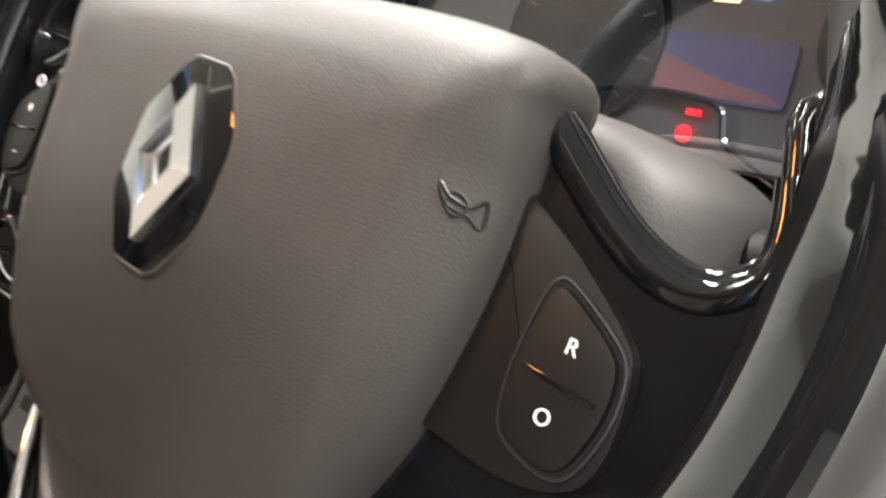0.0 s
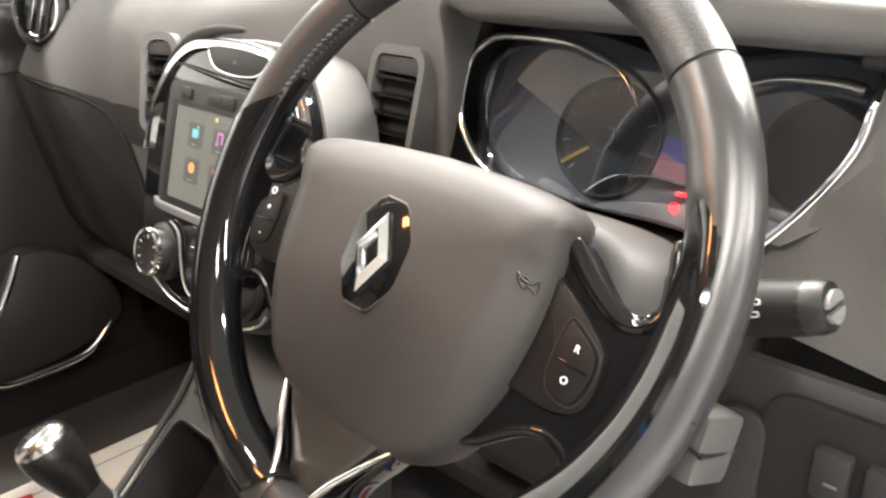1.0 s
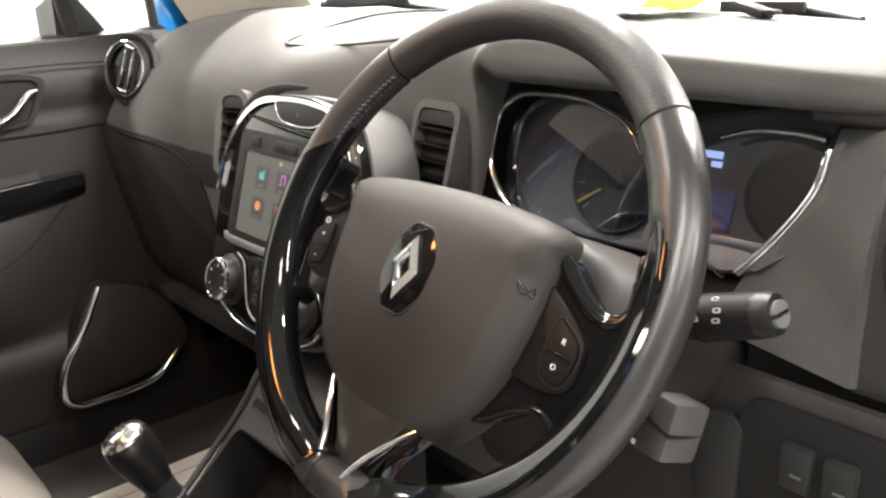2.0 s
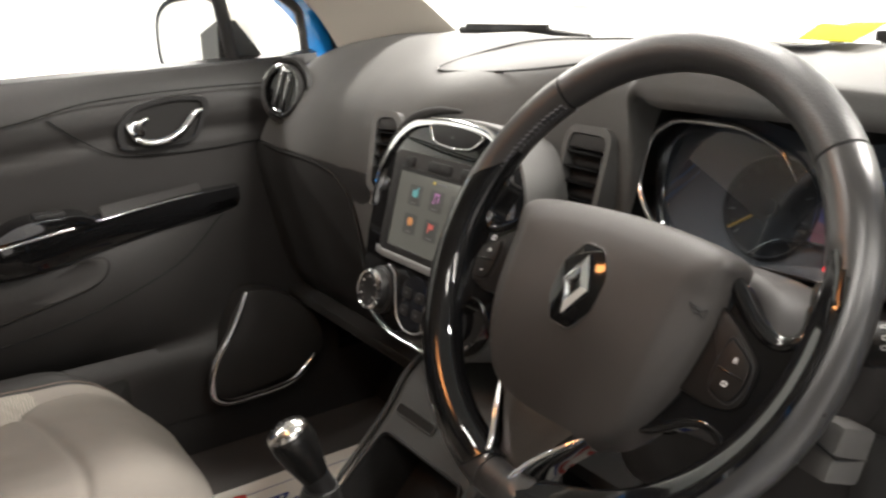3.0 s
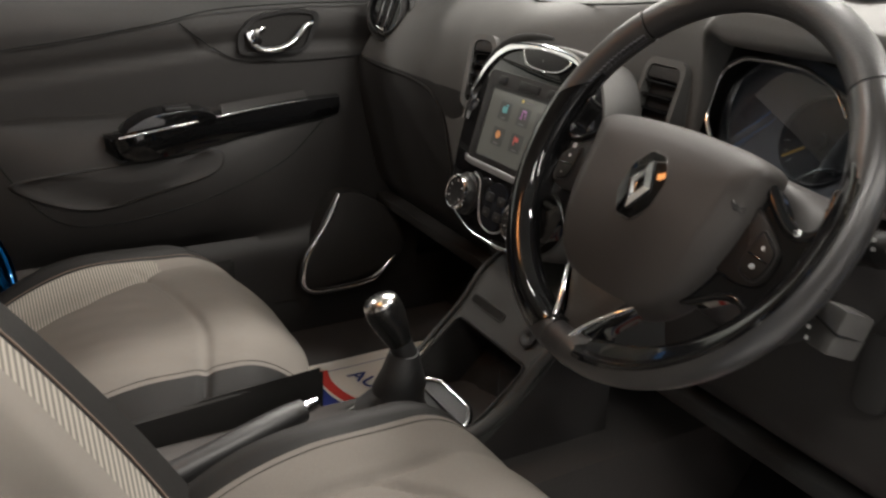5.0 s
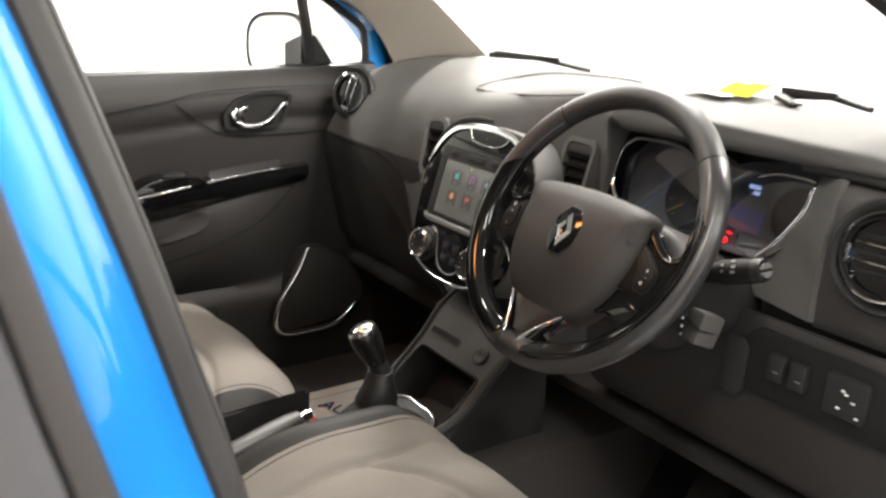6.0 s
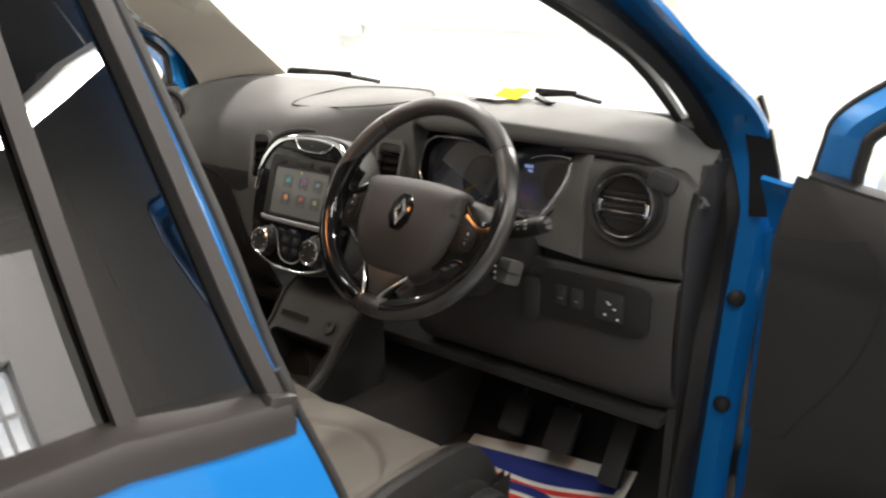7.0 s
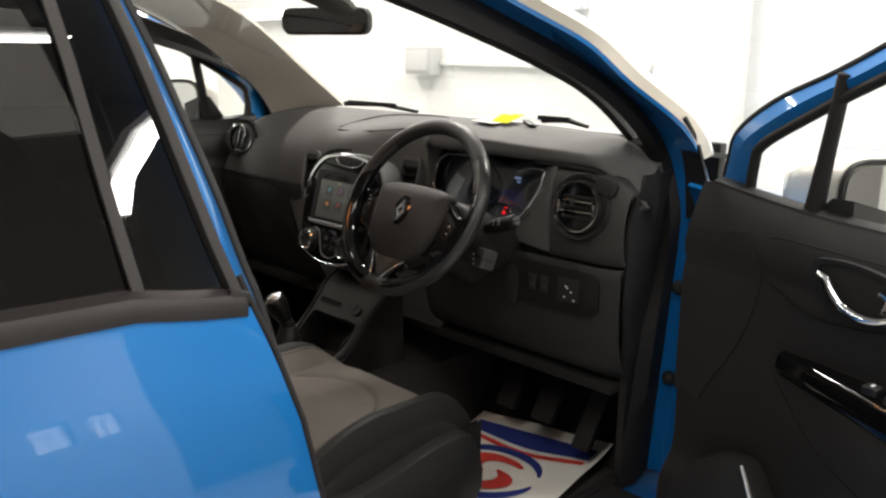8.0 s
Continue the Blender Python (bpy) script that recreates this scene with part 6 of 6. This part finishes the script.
paper_mat("paper_mat", "white printed paper mat in the driver footwell", [(0.30, 0.0, 0.345), (0.66, 0.02, 0.36), (0.60, 0.43, 0.375), (0.225, 0.395, 0.345)], "")
pm = thing("paper_mat", "white printed paper mat in the passenger footwell", "paper mat", "paper floor mats")
flat = lambda x, y: 0.352 + 0.0025 * math.sin(14 * x + 5 * y) * math.sin(11 * y) + 0.4 * max(0, y - 0.26) ** 2
def mat_band(nm, pts, half, material, dz):
    """A printed band along a line on the sheet."""
    line = spline(pts, 6)
    rows = []
    for a, p, b in zip([line[0]] + line[:-1], line, line[1:] + [line[-1]]):
        d = (b - a) / np.linalg.norm(b - a)
        rows.append([(p[0] + q * half * d[1], p[1] - q * half * d[0], flat(p[0] + q * half * d[1], p[1] - q * half * d[0]) + dz) for q in (-1, 0, 1)])
    part(nm, loft(rows), material, pm)
part("sheet", slab([[(x, y, flat(x, y)) for x in np.linspace(-0.497, -0.12, 20)] for y in np.linspace(-0.14, 0.345, 24)], (0, 0, -0.001)), PAPER, pm, "white printed paper")
mat_band("border_line", [(-0.462, -0.10), (-0.460, 0.1), (-0.459, 0.30)], 0.001, INKBLUE, 0.0012)
mat_band("red_stripe", [(-0.468, 0.020), (-0.42, 0.012), (-0.36, 0.022), (-0.30, 0.05)], 0.010, INKRED, 0.0015)
mat_band("blue_stripe", [(-0.468, -0.015), (-0.42, -0.020), (-0.36, -0.014), (-0.29, 0.012)], 0.018, INKBLUE, 0.0013)
mat_band("blue_stripe", [(-0.42, 0.205), (-0.40, 0.22), (-0.37, 0.215), (-0.33, 0.19)], 0.022, INKBLUE, 0.0013)
letters("AUTO", 0.05, axes((-0.366, 0.092, 0.3565), (0.93, 0.37, 0), (-0.37, 0.93, 0)), pm, INKBLUE)
# ---- front doors, built as one and mirrored for the other side ----
# local frame: x into the cabin from the trim plane, -y back from the hinge, z up
def front_door(name, label, s, m, driver):
    d = thing(name, label, "car door", "front doors", m)
    hs = -0.038 if driver else 0.0
    qd = 0.02 if driver else -0.045
    turn = radians(8 if driver else 24)
    my = 0.0 if driver else 0.045
    mz = 1.053 if driver else 1.098

    def add(nm, bm, material, parent=None, lab="", angle=40):
        if s < 0:
            mirrored(bm)
        return part(nm, bm, material, parent or d, lab, angle)

    def w(y, z):
        """How far the trim stands into the cabin."""
        v = -0.03 * max(0, (z - 0.97) / 0.08) ** 2 + 0.0
        dip = 0.012 * math.exp(-((z - (0.945 + 0.12 * (y + 0.45) * (y < -0.35))) / 0.012) ** 2) * -0.5
        # armrest belly
        arm = 0.075 * math.exp(-((y + 0.62) / 0.30) ** 4) * max(0, 1 - ((z - 0.70) / 0.13) ** 2) ** 0.6 if abs(z - 0.70) < 0.13 else 0
        low = 0.035 * (1 / (1 + math.exp((z - 0.56) / 0.012)))
        return v + dip + arm + low

    zz = np.linspace(0.42, 1.052, 58)
    yy = np.linspace(-0.05, -1.04 if driver else -0.885, 60)
    rise = lambda y: 0.008 + 0.037 * y + (0.024 * max(0.0, min(1.0, (y + 0.33) / 0.28)) ** 1.5 if driver else 0.0)
    back = lambda z: 1.0 if driver else float(np.interp(z, (0.42, 0.60, 0.69, 0.85, 1.0), (0.93, 0.955, 0.985, 1.0, 1.0)))
    panel = [[(w(y * back(z), z), y * back(z), z + rise(y) * max(0.0, (z - 0.93) / 0.122)) for y in yy] for z in zz]
    add("trim_panel", thick(loft(panel), 0.014), CARD, None, "dark grey grained door trim", 60)
    if not driver:
        add("painted_edge", tube([(w(-0.885 * back(z), z) - 0.004, -0.885 * back(z) - 0.009, z) for z in np.linspace(0.44, 0.70, 18)], 0.0032, 10), BLUE, None, "blue painted rear edge of the door")
    add("sill_cap", loft([[(x, y, z) for x, z in ((-0.03, 1.04 + rise(y)), (-0.035, 1.056 + rise(y)), (-0.055, 1.062 + rise(y)), (-0.075, 1.055 + rise(y)), (-0.075, 1.03 + rise(y)))] for y in np.linspace(-0.065 if driver else -0.02, -1.05, 14)], False), BLACKPL, None)
    # crease sweeping down to the back of the upper trim
    crease = spline([(0.004, -0.215 if driver else -0.02, 1.015), (0.004, -0.25, 1.018), (0.006, -0.45, 1.008), (0.006, -0.56, 0.985), (0.008, -0.75, 0.955), (0.008, -1.02, 0.925)], 6)
    add("crease", tube(crease, 0.0013, 8), PIPING)
    crease = spline([(0.002, -0.215 if driver else -0.08, 0.945 if driver else 0.918), (0.003, -0.25 if driver else -0.17, 0.93 if driver else 0.915), (0.004, -0.30, 0.91), (0.004, -0.41, 0.915), (0.004, -0.47, 0.945), (0.004, -0.52, 0.985)], 6)
    add("crease", tube(crease, 0.0012, 8), PIPING)
    # belly outline
    belly = spline([(-0.93, 0.92), (-0.884, 0.858), (-0.855, 0.795), (-0.817, 0.727), (-0.779, 0.676), (-0.727, 0.65), (-0.642, 0.649), (-0.542, 0.666), (-0.436, 0.695), (-0.33, 0.73), (-0.25, 0.79)], 6)
    add("belly_seam", tube([(w(y, z) + 0.0003, y, z) for y, z in belly], 0.0014, 8), PIPING)
    dish_ = spline([(-0.82, 0.738), (-0.659, 0.754), (-0.588, 0.757), (-0.487, 0.764), (-0.473, 0.741), (-0.5, 0.72), (-0.592, 0.698), (-0.703, 0.678), (-0.798, 0.707)], 4, True)
    mid = np.array((-0.645, 0.722))
    rows = []
    for k, dx in ((1.03, -0.003), (1.0, 0.004), (0.96, 0.005), (0.9, 0.001), (0.5, 0.0015), (0.02, 0.002)):
        rows.append([(w(*(mid + (p - mid) * k)) + dx, *(mid + (p - mid) * k)) for p in dish_])
    add("door_pocket", loft(rows, True, True), CARD, None, "shallow grey armrest dish", 60)
    if driver:
        edge = [(0.70, -0.10), (0.74, -0.12), (0.80, -0.158), (0.865, -0.187), (0.93, -0.2015), (0.99, -0.188), (1.02, -0.165), (1.043, -0.135)]
        fine = spline(edge, 4)
        pocket = [[(w(y, z) + 0.003, y, z) for y in np.linspace(-0.045, ye, 8)] for z, ye in fine]
        add("hinge_panel", thick(loft(pocket), 0.004), MATT, None, "black oval panel beside the hinges")
    # inner handle
    HM = axes((0.003, -0.335 + hs, 0.962), (0, 1, 0), (0, 0, 1))
    eye_ = [np.array(p) for p in spline([(-0.080, 0.001), (-0.070, 0.014), (-0.053, 0.029), (-0.018, 0.039), (0.023, 0.044), (0.062, 0.042), (0.075, 0.037), (0.077, 0.024), (0.066, -0.004), (0.054, -0.027), (0.040, -0.034), (0.020, -0.0375), (-0.025, -0.040), (-0.062, -0.039), (-0.078, -0.034), (-0.082, -0.022)], 4, True)]
    dish = add("handle_dish", ring_prism([tuple(p) for p in eye_], [tuple(p * 0.86) for p in eye_], -0.004, 0.007, HM), BLACKPL)
    add("dish_floor", prism([tuple(p * 0.865) for p in eye_], -0.004, 0.002, 0, None, HM), MATT, dish)
    lever = spline([(0.014, -0.392, 0.944), (0.02, -0.375, 0.936), (0.024, -0.35, 0.935), (0.025, -0.322, 0.944), (0.022, -0.300, 0.963), (0.018, -0.287, 0.977), (0.014, -0.272, 0.981)], 5)
    lever = [p + np.array((0, hs, 0)) for p in lever]
    rad = [0.0048 + 0.0022 * math.sin(math.pi * k / (len(lever) - 1)) for k in range(len(lever))]
    add("handle", tube(lever, rad, 12), CHROME, None, "chrome inner door handle")
    add("lock_knob", box((0.012, -0.388 + hs, 0.957), (0.016, 0.026, 0.030), 0.006, pose(0, 0, 0, 18)), CHROME)
    add("lock_tip", box((0.012, -0.374 + hs, 0.970), (0.010, 0.020, 0.008), 0.003, pose(0, 0, 0, 25)), CHROME)
    # pull bar and its cup
    bar = []
    for y, x, z, hh in ((-0.22, 0.016, 0.828, 0.026), (-0.35, 0.045, 0.826, 0.036), (-0.48, 0.078, 0.818, 0.040), (-0.60, 0.10, 0.806, 0.042), (-0.650, 0.092, 0.797, 0.032), (-0.674, 0.066, 0.792, 0.014)):
        y += hs
        bar.append([(x - 0.05, y, z + 0.010), (x - 0.012, y, z + 0.013), (x, y, z + 0.009), (x + 0.004, y, z - hh * 0.35), (x - 0.008, y, z - hh), (x - 0.05, y, z - hh * 1.1)])
    bars = [list(r) for r in zip(*[spline([r[i] for r in bar], 5) for i in range(6)])]
    pb = add("pull_bar", loft([list(r) for r in zip(*bars)], True, True), GLOSS, None, "gloss black pull bar")
    add("bright_line", tube([p + np.array((0, hs, 0)) for p in spline([(0.020, -0.27, 0.836), (0.046, -0.36, 0.835), (0.078, -0.48, 0.828), (0.100, -0.60, 0.816), (0.100, -0.655, 0.808)], 6)], 0.0022, 12), CHROME, pb, "thin chrome line")
    if driver:
        for k in range(4):
            add("window_switch", box((0.06 + 0.006 * (k % 2), -0.40 + hs - 0.035 * k, 0.853 - 0.003 * k), (0.022, 0.022, 0.012), 0.003), BLACKPL, pb)
            add("switch_mark", box((0.06 + 0.006 * (k % 2), -0.40 + hs - 0.035 * k, 0.8595 - 0.003 * k), (0.008, 0.004, 0.001)), WHITE, pb)
    else:
        hump = [tuple(p) for p in spline([(-0.645, 0.806), (-0.609, 0.836), (-0.566, 0.845), (-0.508, 0.843), (-0.484, 0.825), (-0.549, 0.806)], 4, True)]
        add("switch_hump", prism(hump, 0.03, 0.088, 0.004, None, Matrix(((0, 0, 1, 0), (1, 0, 0, 0), (0, 1, 0, 0), (0, 0, 0, 1)))), GLOSS, pb, "gloss black window switch mount")
        add("bar_top", slab([[(0.022 + 0.05 * u, -0.29 - 0.18 * u, 0.838 - 0.008 * u), (0.004 + 0.05 * u, -0.29 - 0.18 * u, 0.852 - 0.006 * u)] for u in np.linspace(0, 1, 8)], (-0.004, 0, -0.004)), CARD, pb, "grey top of the pull bar")
        add("window_switch", box((0.07, -0.55, 0.847), (0.024, 0.045, 0.010), 0.004), BLACKPL, pb)
    # loudspeaker with an open chrome trim line
    gr = [tuple(p) for p in spline([(-0.02, 0.10), (0.05, 0.08), (0.11, 0.02), (0.12, -0.05), (0.05, -0.085), (-0.06, -0.10), (-0.11, -0.09), (-0.095, -0.03), (-0.06, 0.06)], 4, True)]
    GM = axes((0.04, -0.21, 0.545), (0, 1, 0), (0, 0, 1))
    sg = add("speaker_grille", prism(gr, -0.03, 0.012, 0.006, None, GM), DARKPL, None, "black loudspeaker grille")
    tl = spline([(0.048, -0.236, 0.645), (0.051, -0.266, 0.586), (0.055, -0.312, 0.52), (0.057, -0.322, 0.468), (0.057, -0.305, 0.445), (0.056, -0.265, 0.439), (0.053, -0.168, 0.443), (0.048, -0.118, 0.476), (0.044, -0.102, 0.504)], 6)
    add("speaker_trim", tube(tl, [0.0058 + 0.0022 * math.sin(math.pi * k / (len(tl) - 1)) for k in range(len(tl))], 12), CHROME, sg, "open chrome trim line")
    # outer skin and window frame
    skin = [[(x, y, z) for x, z in ((-0.085, 1.03 + rise(y)), (-0.125, 0.99), (-0.16, 0.86), (-0.165, 0.62), (-0.155, 0.34))] for y in (0.03, -0.3, -0.5, -0.7, -0.9, -1.05)]
    add("outer_skin", thick(loft([spline(r, 3) for r in skin]), 0.008), BLUE, None, "bright blue painted outer skin")
    add("door_edge", box((-0.075, -1.05, 0.70), (0.15, 0.016, 0.70), 0.006), BLUE)
    # the front edge slants from the trim to the hinge line
    shut = [[(-0.008, -0.055, z), (-0.05, -0.045, z), (-0.075, -0.02, z), (-0.10, 0.012, z), (-0.15, 0.028, z)] for z in np.linspace(0.36, 0.975, 8)]
    add("shut_face", thick(loft([spline(r, 3) for r in shut]), 0.004), BLUE, None, "painted front edge of the door")
    add("door_bottom", box((-0.075, -0.51, 0.36), (0.15, 1.06, 0.03), 0.008), BLUE)
    xs = (-0.075, -0.074, -0.07, -0.06, -0.045, -0.015, 0.02, 0.03, 0.02, -0.03, -0.075)
    out_yz = ((-0.048, 1.05), (-0.06, 1.115), (-0.078, 1.165), (-0.155, 1.221), (-0.27, 1.272), (-0.46, 1.362), (-0.72, 1.445), (-0.95, 1.455), (-1.02, 1.43), (-0.98, 1.25), (-0.94, 1.05))
    in_yz = ((-0.120, 1.05), (-0.126, 1.115), (-0.143, 1.152), (-0.235, 1.207), (-0.33, 1.256), (-0.48, 1.322), (-0.72, 1.395), (-0.93, 1.41), (-0.965, 1.385), (-0.925, 1.25), (-0.89, 1.05))
    wy = 0.0 if driver else 0.088
    fr_ = spline([(x, y + wy - (0.25 if y < -0.8 and not driver else 0), z) for x, (y, z) in zip(xs, out_yz)], 6)
    ins = spline([(x + 0.012, y + wy - (0.25 if y < -0.8 and not driver else 0), z) for x, (y, z) in zip(xs, in_yz)], 6)
    mid_ = [(0.5 * (a[0] + b[0]) + 0.012, 0.5 * (a[1] + b[1]), 0.5 * (a[2] + b[2])) for a, b in zip(fr_, ins)]
    add("window_frame", thick(loft([fr_, mid_, ins]), 0.016), BLUE, None, "blue painted window frame")
    add("outer_lip", tube([(p[0] - 0.004, p[1], p[2] + 0.003) for p in fr_[2:-6]], 0.006, 12), RUBBER, None, "black rubber edge")
    add("frame_seal", tube([(p[0] + 0.004, p[1], p[2]) for p in ins[2:-6]], 0.009, 12), RUBBER)
    add("divider", tube([(-0.055, -0.225 - qd, 1.05), (-0.045, -0.245 - qd, 1.16), (-0.036, -0.265 - qd, 1.262 + 0.4 * qd)], [0.016, 0.0125, 0.0115] if driver else 0.013, 8), RUBBER, None, "black quarter window post")
    gl_ = loft([[(-0.055, y, 1.045) for y in np.linspace(0.0, -0.95, 10)], [(-0.05 + 0.06 * k / 9, y, z) for k, (y, z) in enumerate(zip(np.linspace(-0.03, -0.97, 10), np.interp(np.linspace(-0.03, -0.97, 10), (-0.97, -0.72, -0.47, -0.26, -0.11, -0.03), (1.44, 1.43, 1.36, 1.27, 1.215, 1.15))))]])
    g = add("window_glass", gl_, CLEAR, None, "clear side window glass")
    g.visible_shadow = False
    # mirror, turned a little towards the driver
    def aim(bm):
        c, n = math.cos(turn), math.sin(turn)
        for v in bm.verts:
            x, y = v.co.x + 0.225, v.co.y + 0.20
            v.co.x, v.co.y = -0.225 + c * x - n * y, -0.20 + my + n * x + c * y
        return bm
    sq = lambda v: math.copysign(abs(v) ** 0.6, v)
    mm = add("door_mirror", aim(loft([[(-0.225 + 0.09 * sx * sq(math.cos(t)), y, mz + 0.07 * sx * sq(math.sin(t)) + 0.01 * math.cos(t)) for t in np.linspace(0, math.tau, 29)[:-1]] for y, sx in ((-0.255, 1.02), (-0.25, 1.08), (-0.20, 1.08), (-0.15, 0.95), (-0.11, 0.7), (-0.09, 0.3))], True, True)), IVORY, None, "ivory door mirror housing")
    add("mirror_glass", aim(prism([(-0.225 + 0.086 * sq(math.cos(t)), mz + 0.066 * sq(math.sin(t)) + 0.01 * math.cos(t)) for t in np.linspace(0, math.tau, 29)[:-1]], -0.2605, -0.2575, 0, None, Matrix(((1, 0, 0, 0), (0, 0, 1, 0), (0, 1, 0, 0), (0, 0, 0, 1))))), MIRROR, mm)
    add("mirror_rim", aim(tube([(-0.225 + 0.093 * sq(math.cos(t)), -0.257, mz + 0.073 * sq(math.sin(t)) + 0.01 * math.cos(t)) for t in np.linspace(0, math.tau, 33)[:-1]], 0.005, 8, True)), BLACKPL, mm)
    f0, f1 = (-0.20, -0.31) if driver else (-0.11, -0.205)
    f2 = f1 + 0.035
    add("mirror_foot", loft([[(-0.06, f0, mz - 0.048), (-0.06, f1, mz - 0.048), (-0.055, f1, mz + 0.03), (-0.055, f2, mz + 0.03)], [(-0.15, f0 - 0.03, mz - 0.045), (-0.15, f1, mz - 0.045), (-0.15, f1, mz + 0.005), (-0.15, f2, mz + 0.005)]], True, True), BLACKPL, mm, "black mirror foot")
    return d


front_door("passenger_door", "closed passenger door with dark grey trim and chrome handle", 1, pose(-0.70, 0.37, 0), False)
front_door("driver_door", "open blue driver door with dark trim and window switches", -1, pose(0.845, 0.375, -0.03, 0, 0, 78) @ pose(-0.145, 0, 0), True)

# ---- rear doors ----
fe = lambda z: float(np.interp(z, (0.35, 0.75, 0.85, 0.931, 1.0, 1.066, 1.13, 1.218, 1.272, 1.4, 1.45), (-0.54, -0.553, -0.568, -0.582, -0.602, -0.618, -0.631, -0.651, -0.664, -0.695, -0.705)))
belt = lambda y: 1.003 + min(0.022, 0.2 * max(0, -(y + 0.62))) + 0.03 * max(0, -(y + 0.73))


def rear_door(label, other_side):
    d = thing("rear_door", label, "car door", "rear doors")

    def add(nm, bm, material, lab=""):
        if other_side:
            bmesh.ops.transform(bm, matrix=Matrix.Translation((-0.06, 0, 0)) @ Matrix.Diagonal((-1, 1, 1, 1)), verts=bm.verts)
        return part(nm, bm, material, d, lab)

    skin = []
    for k, z in enumerate((0.34, 0.55, 0.75, 0.85, 0.91, 0.95, 0.985)):
        lift = k / 6
        skin.append([(hx(z) + 0.004, y, z + lift * (belt(y) - 1.003)) for y in np.linspace(fe(z), -1.45, 14)])
    add("outer_skin", thick(loft(skin), 0.01), BLUE, "bright blue painted skin")
    add("belt_trim", loft([[(0.764 + dx, y, belt(y) + dz) for dx, dz in ((-0.005, -0.032), (0.017, -0.027), (0.019, -0.016), (0.012, -0.003), (-0.002, 0.002), (-0.02, 0.002))] for y in np.linspace(-0.604, -1.44, 14)], False), TAPE, "satin black belt trim")
    zs = (1.0, 1.03, 1.06, 1.11, 1.155, 1.22, 1.27, 1.32, 1.36, 1.45)
    add("frame_face", thick(loft([[(hx(z) - 0.004, fe(z) + 0.001, z), (hx(z) + 0.006, fe(z) - 0.001, z), (hx(z) + 0.0065, fe(z) - 0.007, z), (hx(z) + 0.006, fe(z) - 0.0135, z)] for z in zs]), 0.005), TAPE, "satin black taped face of the window frame")
    add("front_frame", thick(loft([[(hx(z) + 0.005, fe(z) - 0.0145, z), (hx(z) - 0.001, fe(z) - 0.0165, z), (hx(z) - 0.007, fe(z) - 0.0175, z)] for z in zs]), 0.004), RUBBER, "black rubber glass run")
    # shade of the gap ahead of the door, built as a dark tube
    add("shut_line", tube([(hx(z) + 0.002, fe(z) + 0.004, z) for z in (0.36, 0.55, 0.75, 0.85, 0.93, 1.0, 1.02)], 0.0045, 8), RUBBER, "black strip drawn as the shade in the door gap")
    add("belt_cap", box((hx(1.0) + 0.004, fe(1.0) - 0.010, 0.992), (0.014, 0.028, 0.030), 0.005, pose(0, 0, 0, -18)), TAPE, "black end cap of the belt trim")
    add("front_edge", thick(loft([[(hx(z) + 0.002, fe(z) + 0.001, z), (hx(z) - 0.03, fe(z) + 0.003, z)] for z in (0.36, 0.6, 0.8, 0.95, 1.0)]), 0.006), BLUE)
    gz = np.linspace(0.99, 1.43, 10)
    add("window_glass", loft([[(hx(z) - 0.004, fe(z) - 0.012 + (-1.40 - fe(z)) * u, z) for u in np.linspace(0, 1, 12)] for z in gz]), TINT, "dark tinted privacy glass")
    add("divider", thick(loft([[(hx(z) + 0.004, -0.714 - 0.10 * (z - 1.03), z), (hx(z) + 0.004, -0.727 - 0.10 * (z - 1.03), z)] for z in np.linspace(1.01, 1.44, 8)]), 0.006), TAPE, "satin black glass divider")
    add("roof_frame", thick(loft([[(hx(1.42) + 0.004, y, 1.42), (hx(1.45) + 0.0, y, 1.46)] for y in np.linspace(-0.77, -1.45, 6)]), 0.01), TAPE)
    add("inner_card", thick(loft([[(0.71, y, 0.35), (0.70, y, 0.97)] for y in (-0.64, -1.4)]), 0.02), DARKPL)
    add("door_handle", box((0.872, -1.25, 0.93), (0.03, 0.2, 0.035), 0.012, None, None, 3), BLUE)
    return d


rear_door("closed blue rear door with dark privacy glass", False)
rear_door("closed blue rear door with privacy glass, passenger side", True)
# rear bench
rb = thing("bench_seat", "grey fabric rear bench seat", "car seat")
part("bench", box((-0.02, -1.30, 0.52), (1.28, 0.50, 0.2), 0.05, None, None, 3), FABRIC, rb)
part("bench_back", box((-0.02, -1.60, 0.85), (1.24, 0.14, 0.62), 0.05, pose(0, 0, 0, 14), None, 3), FABRIC, rb)
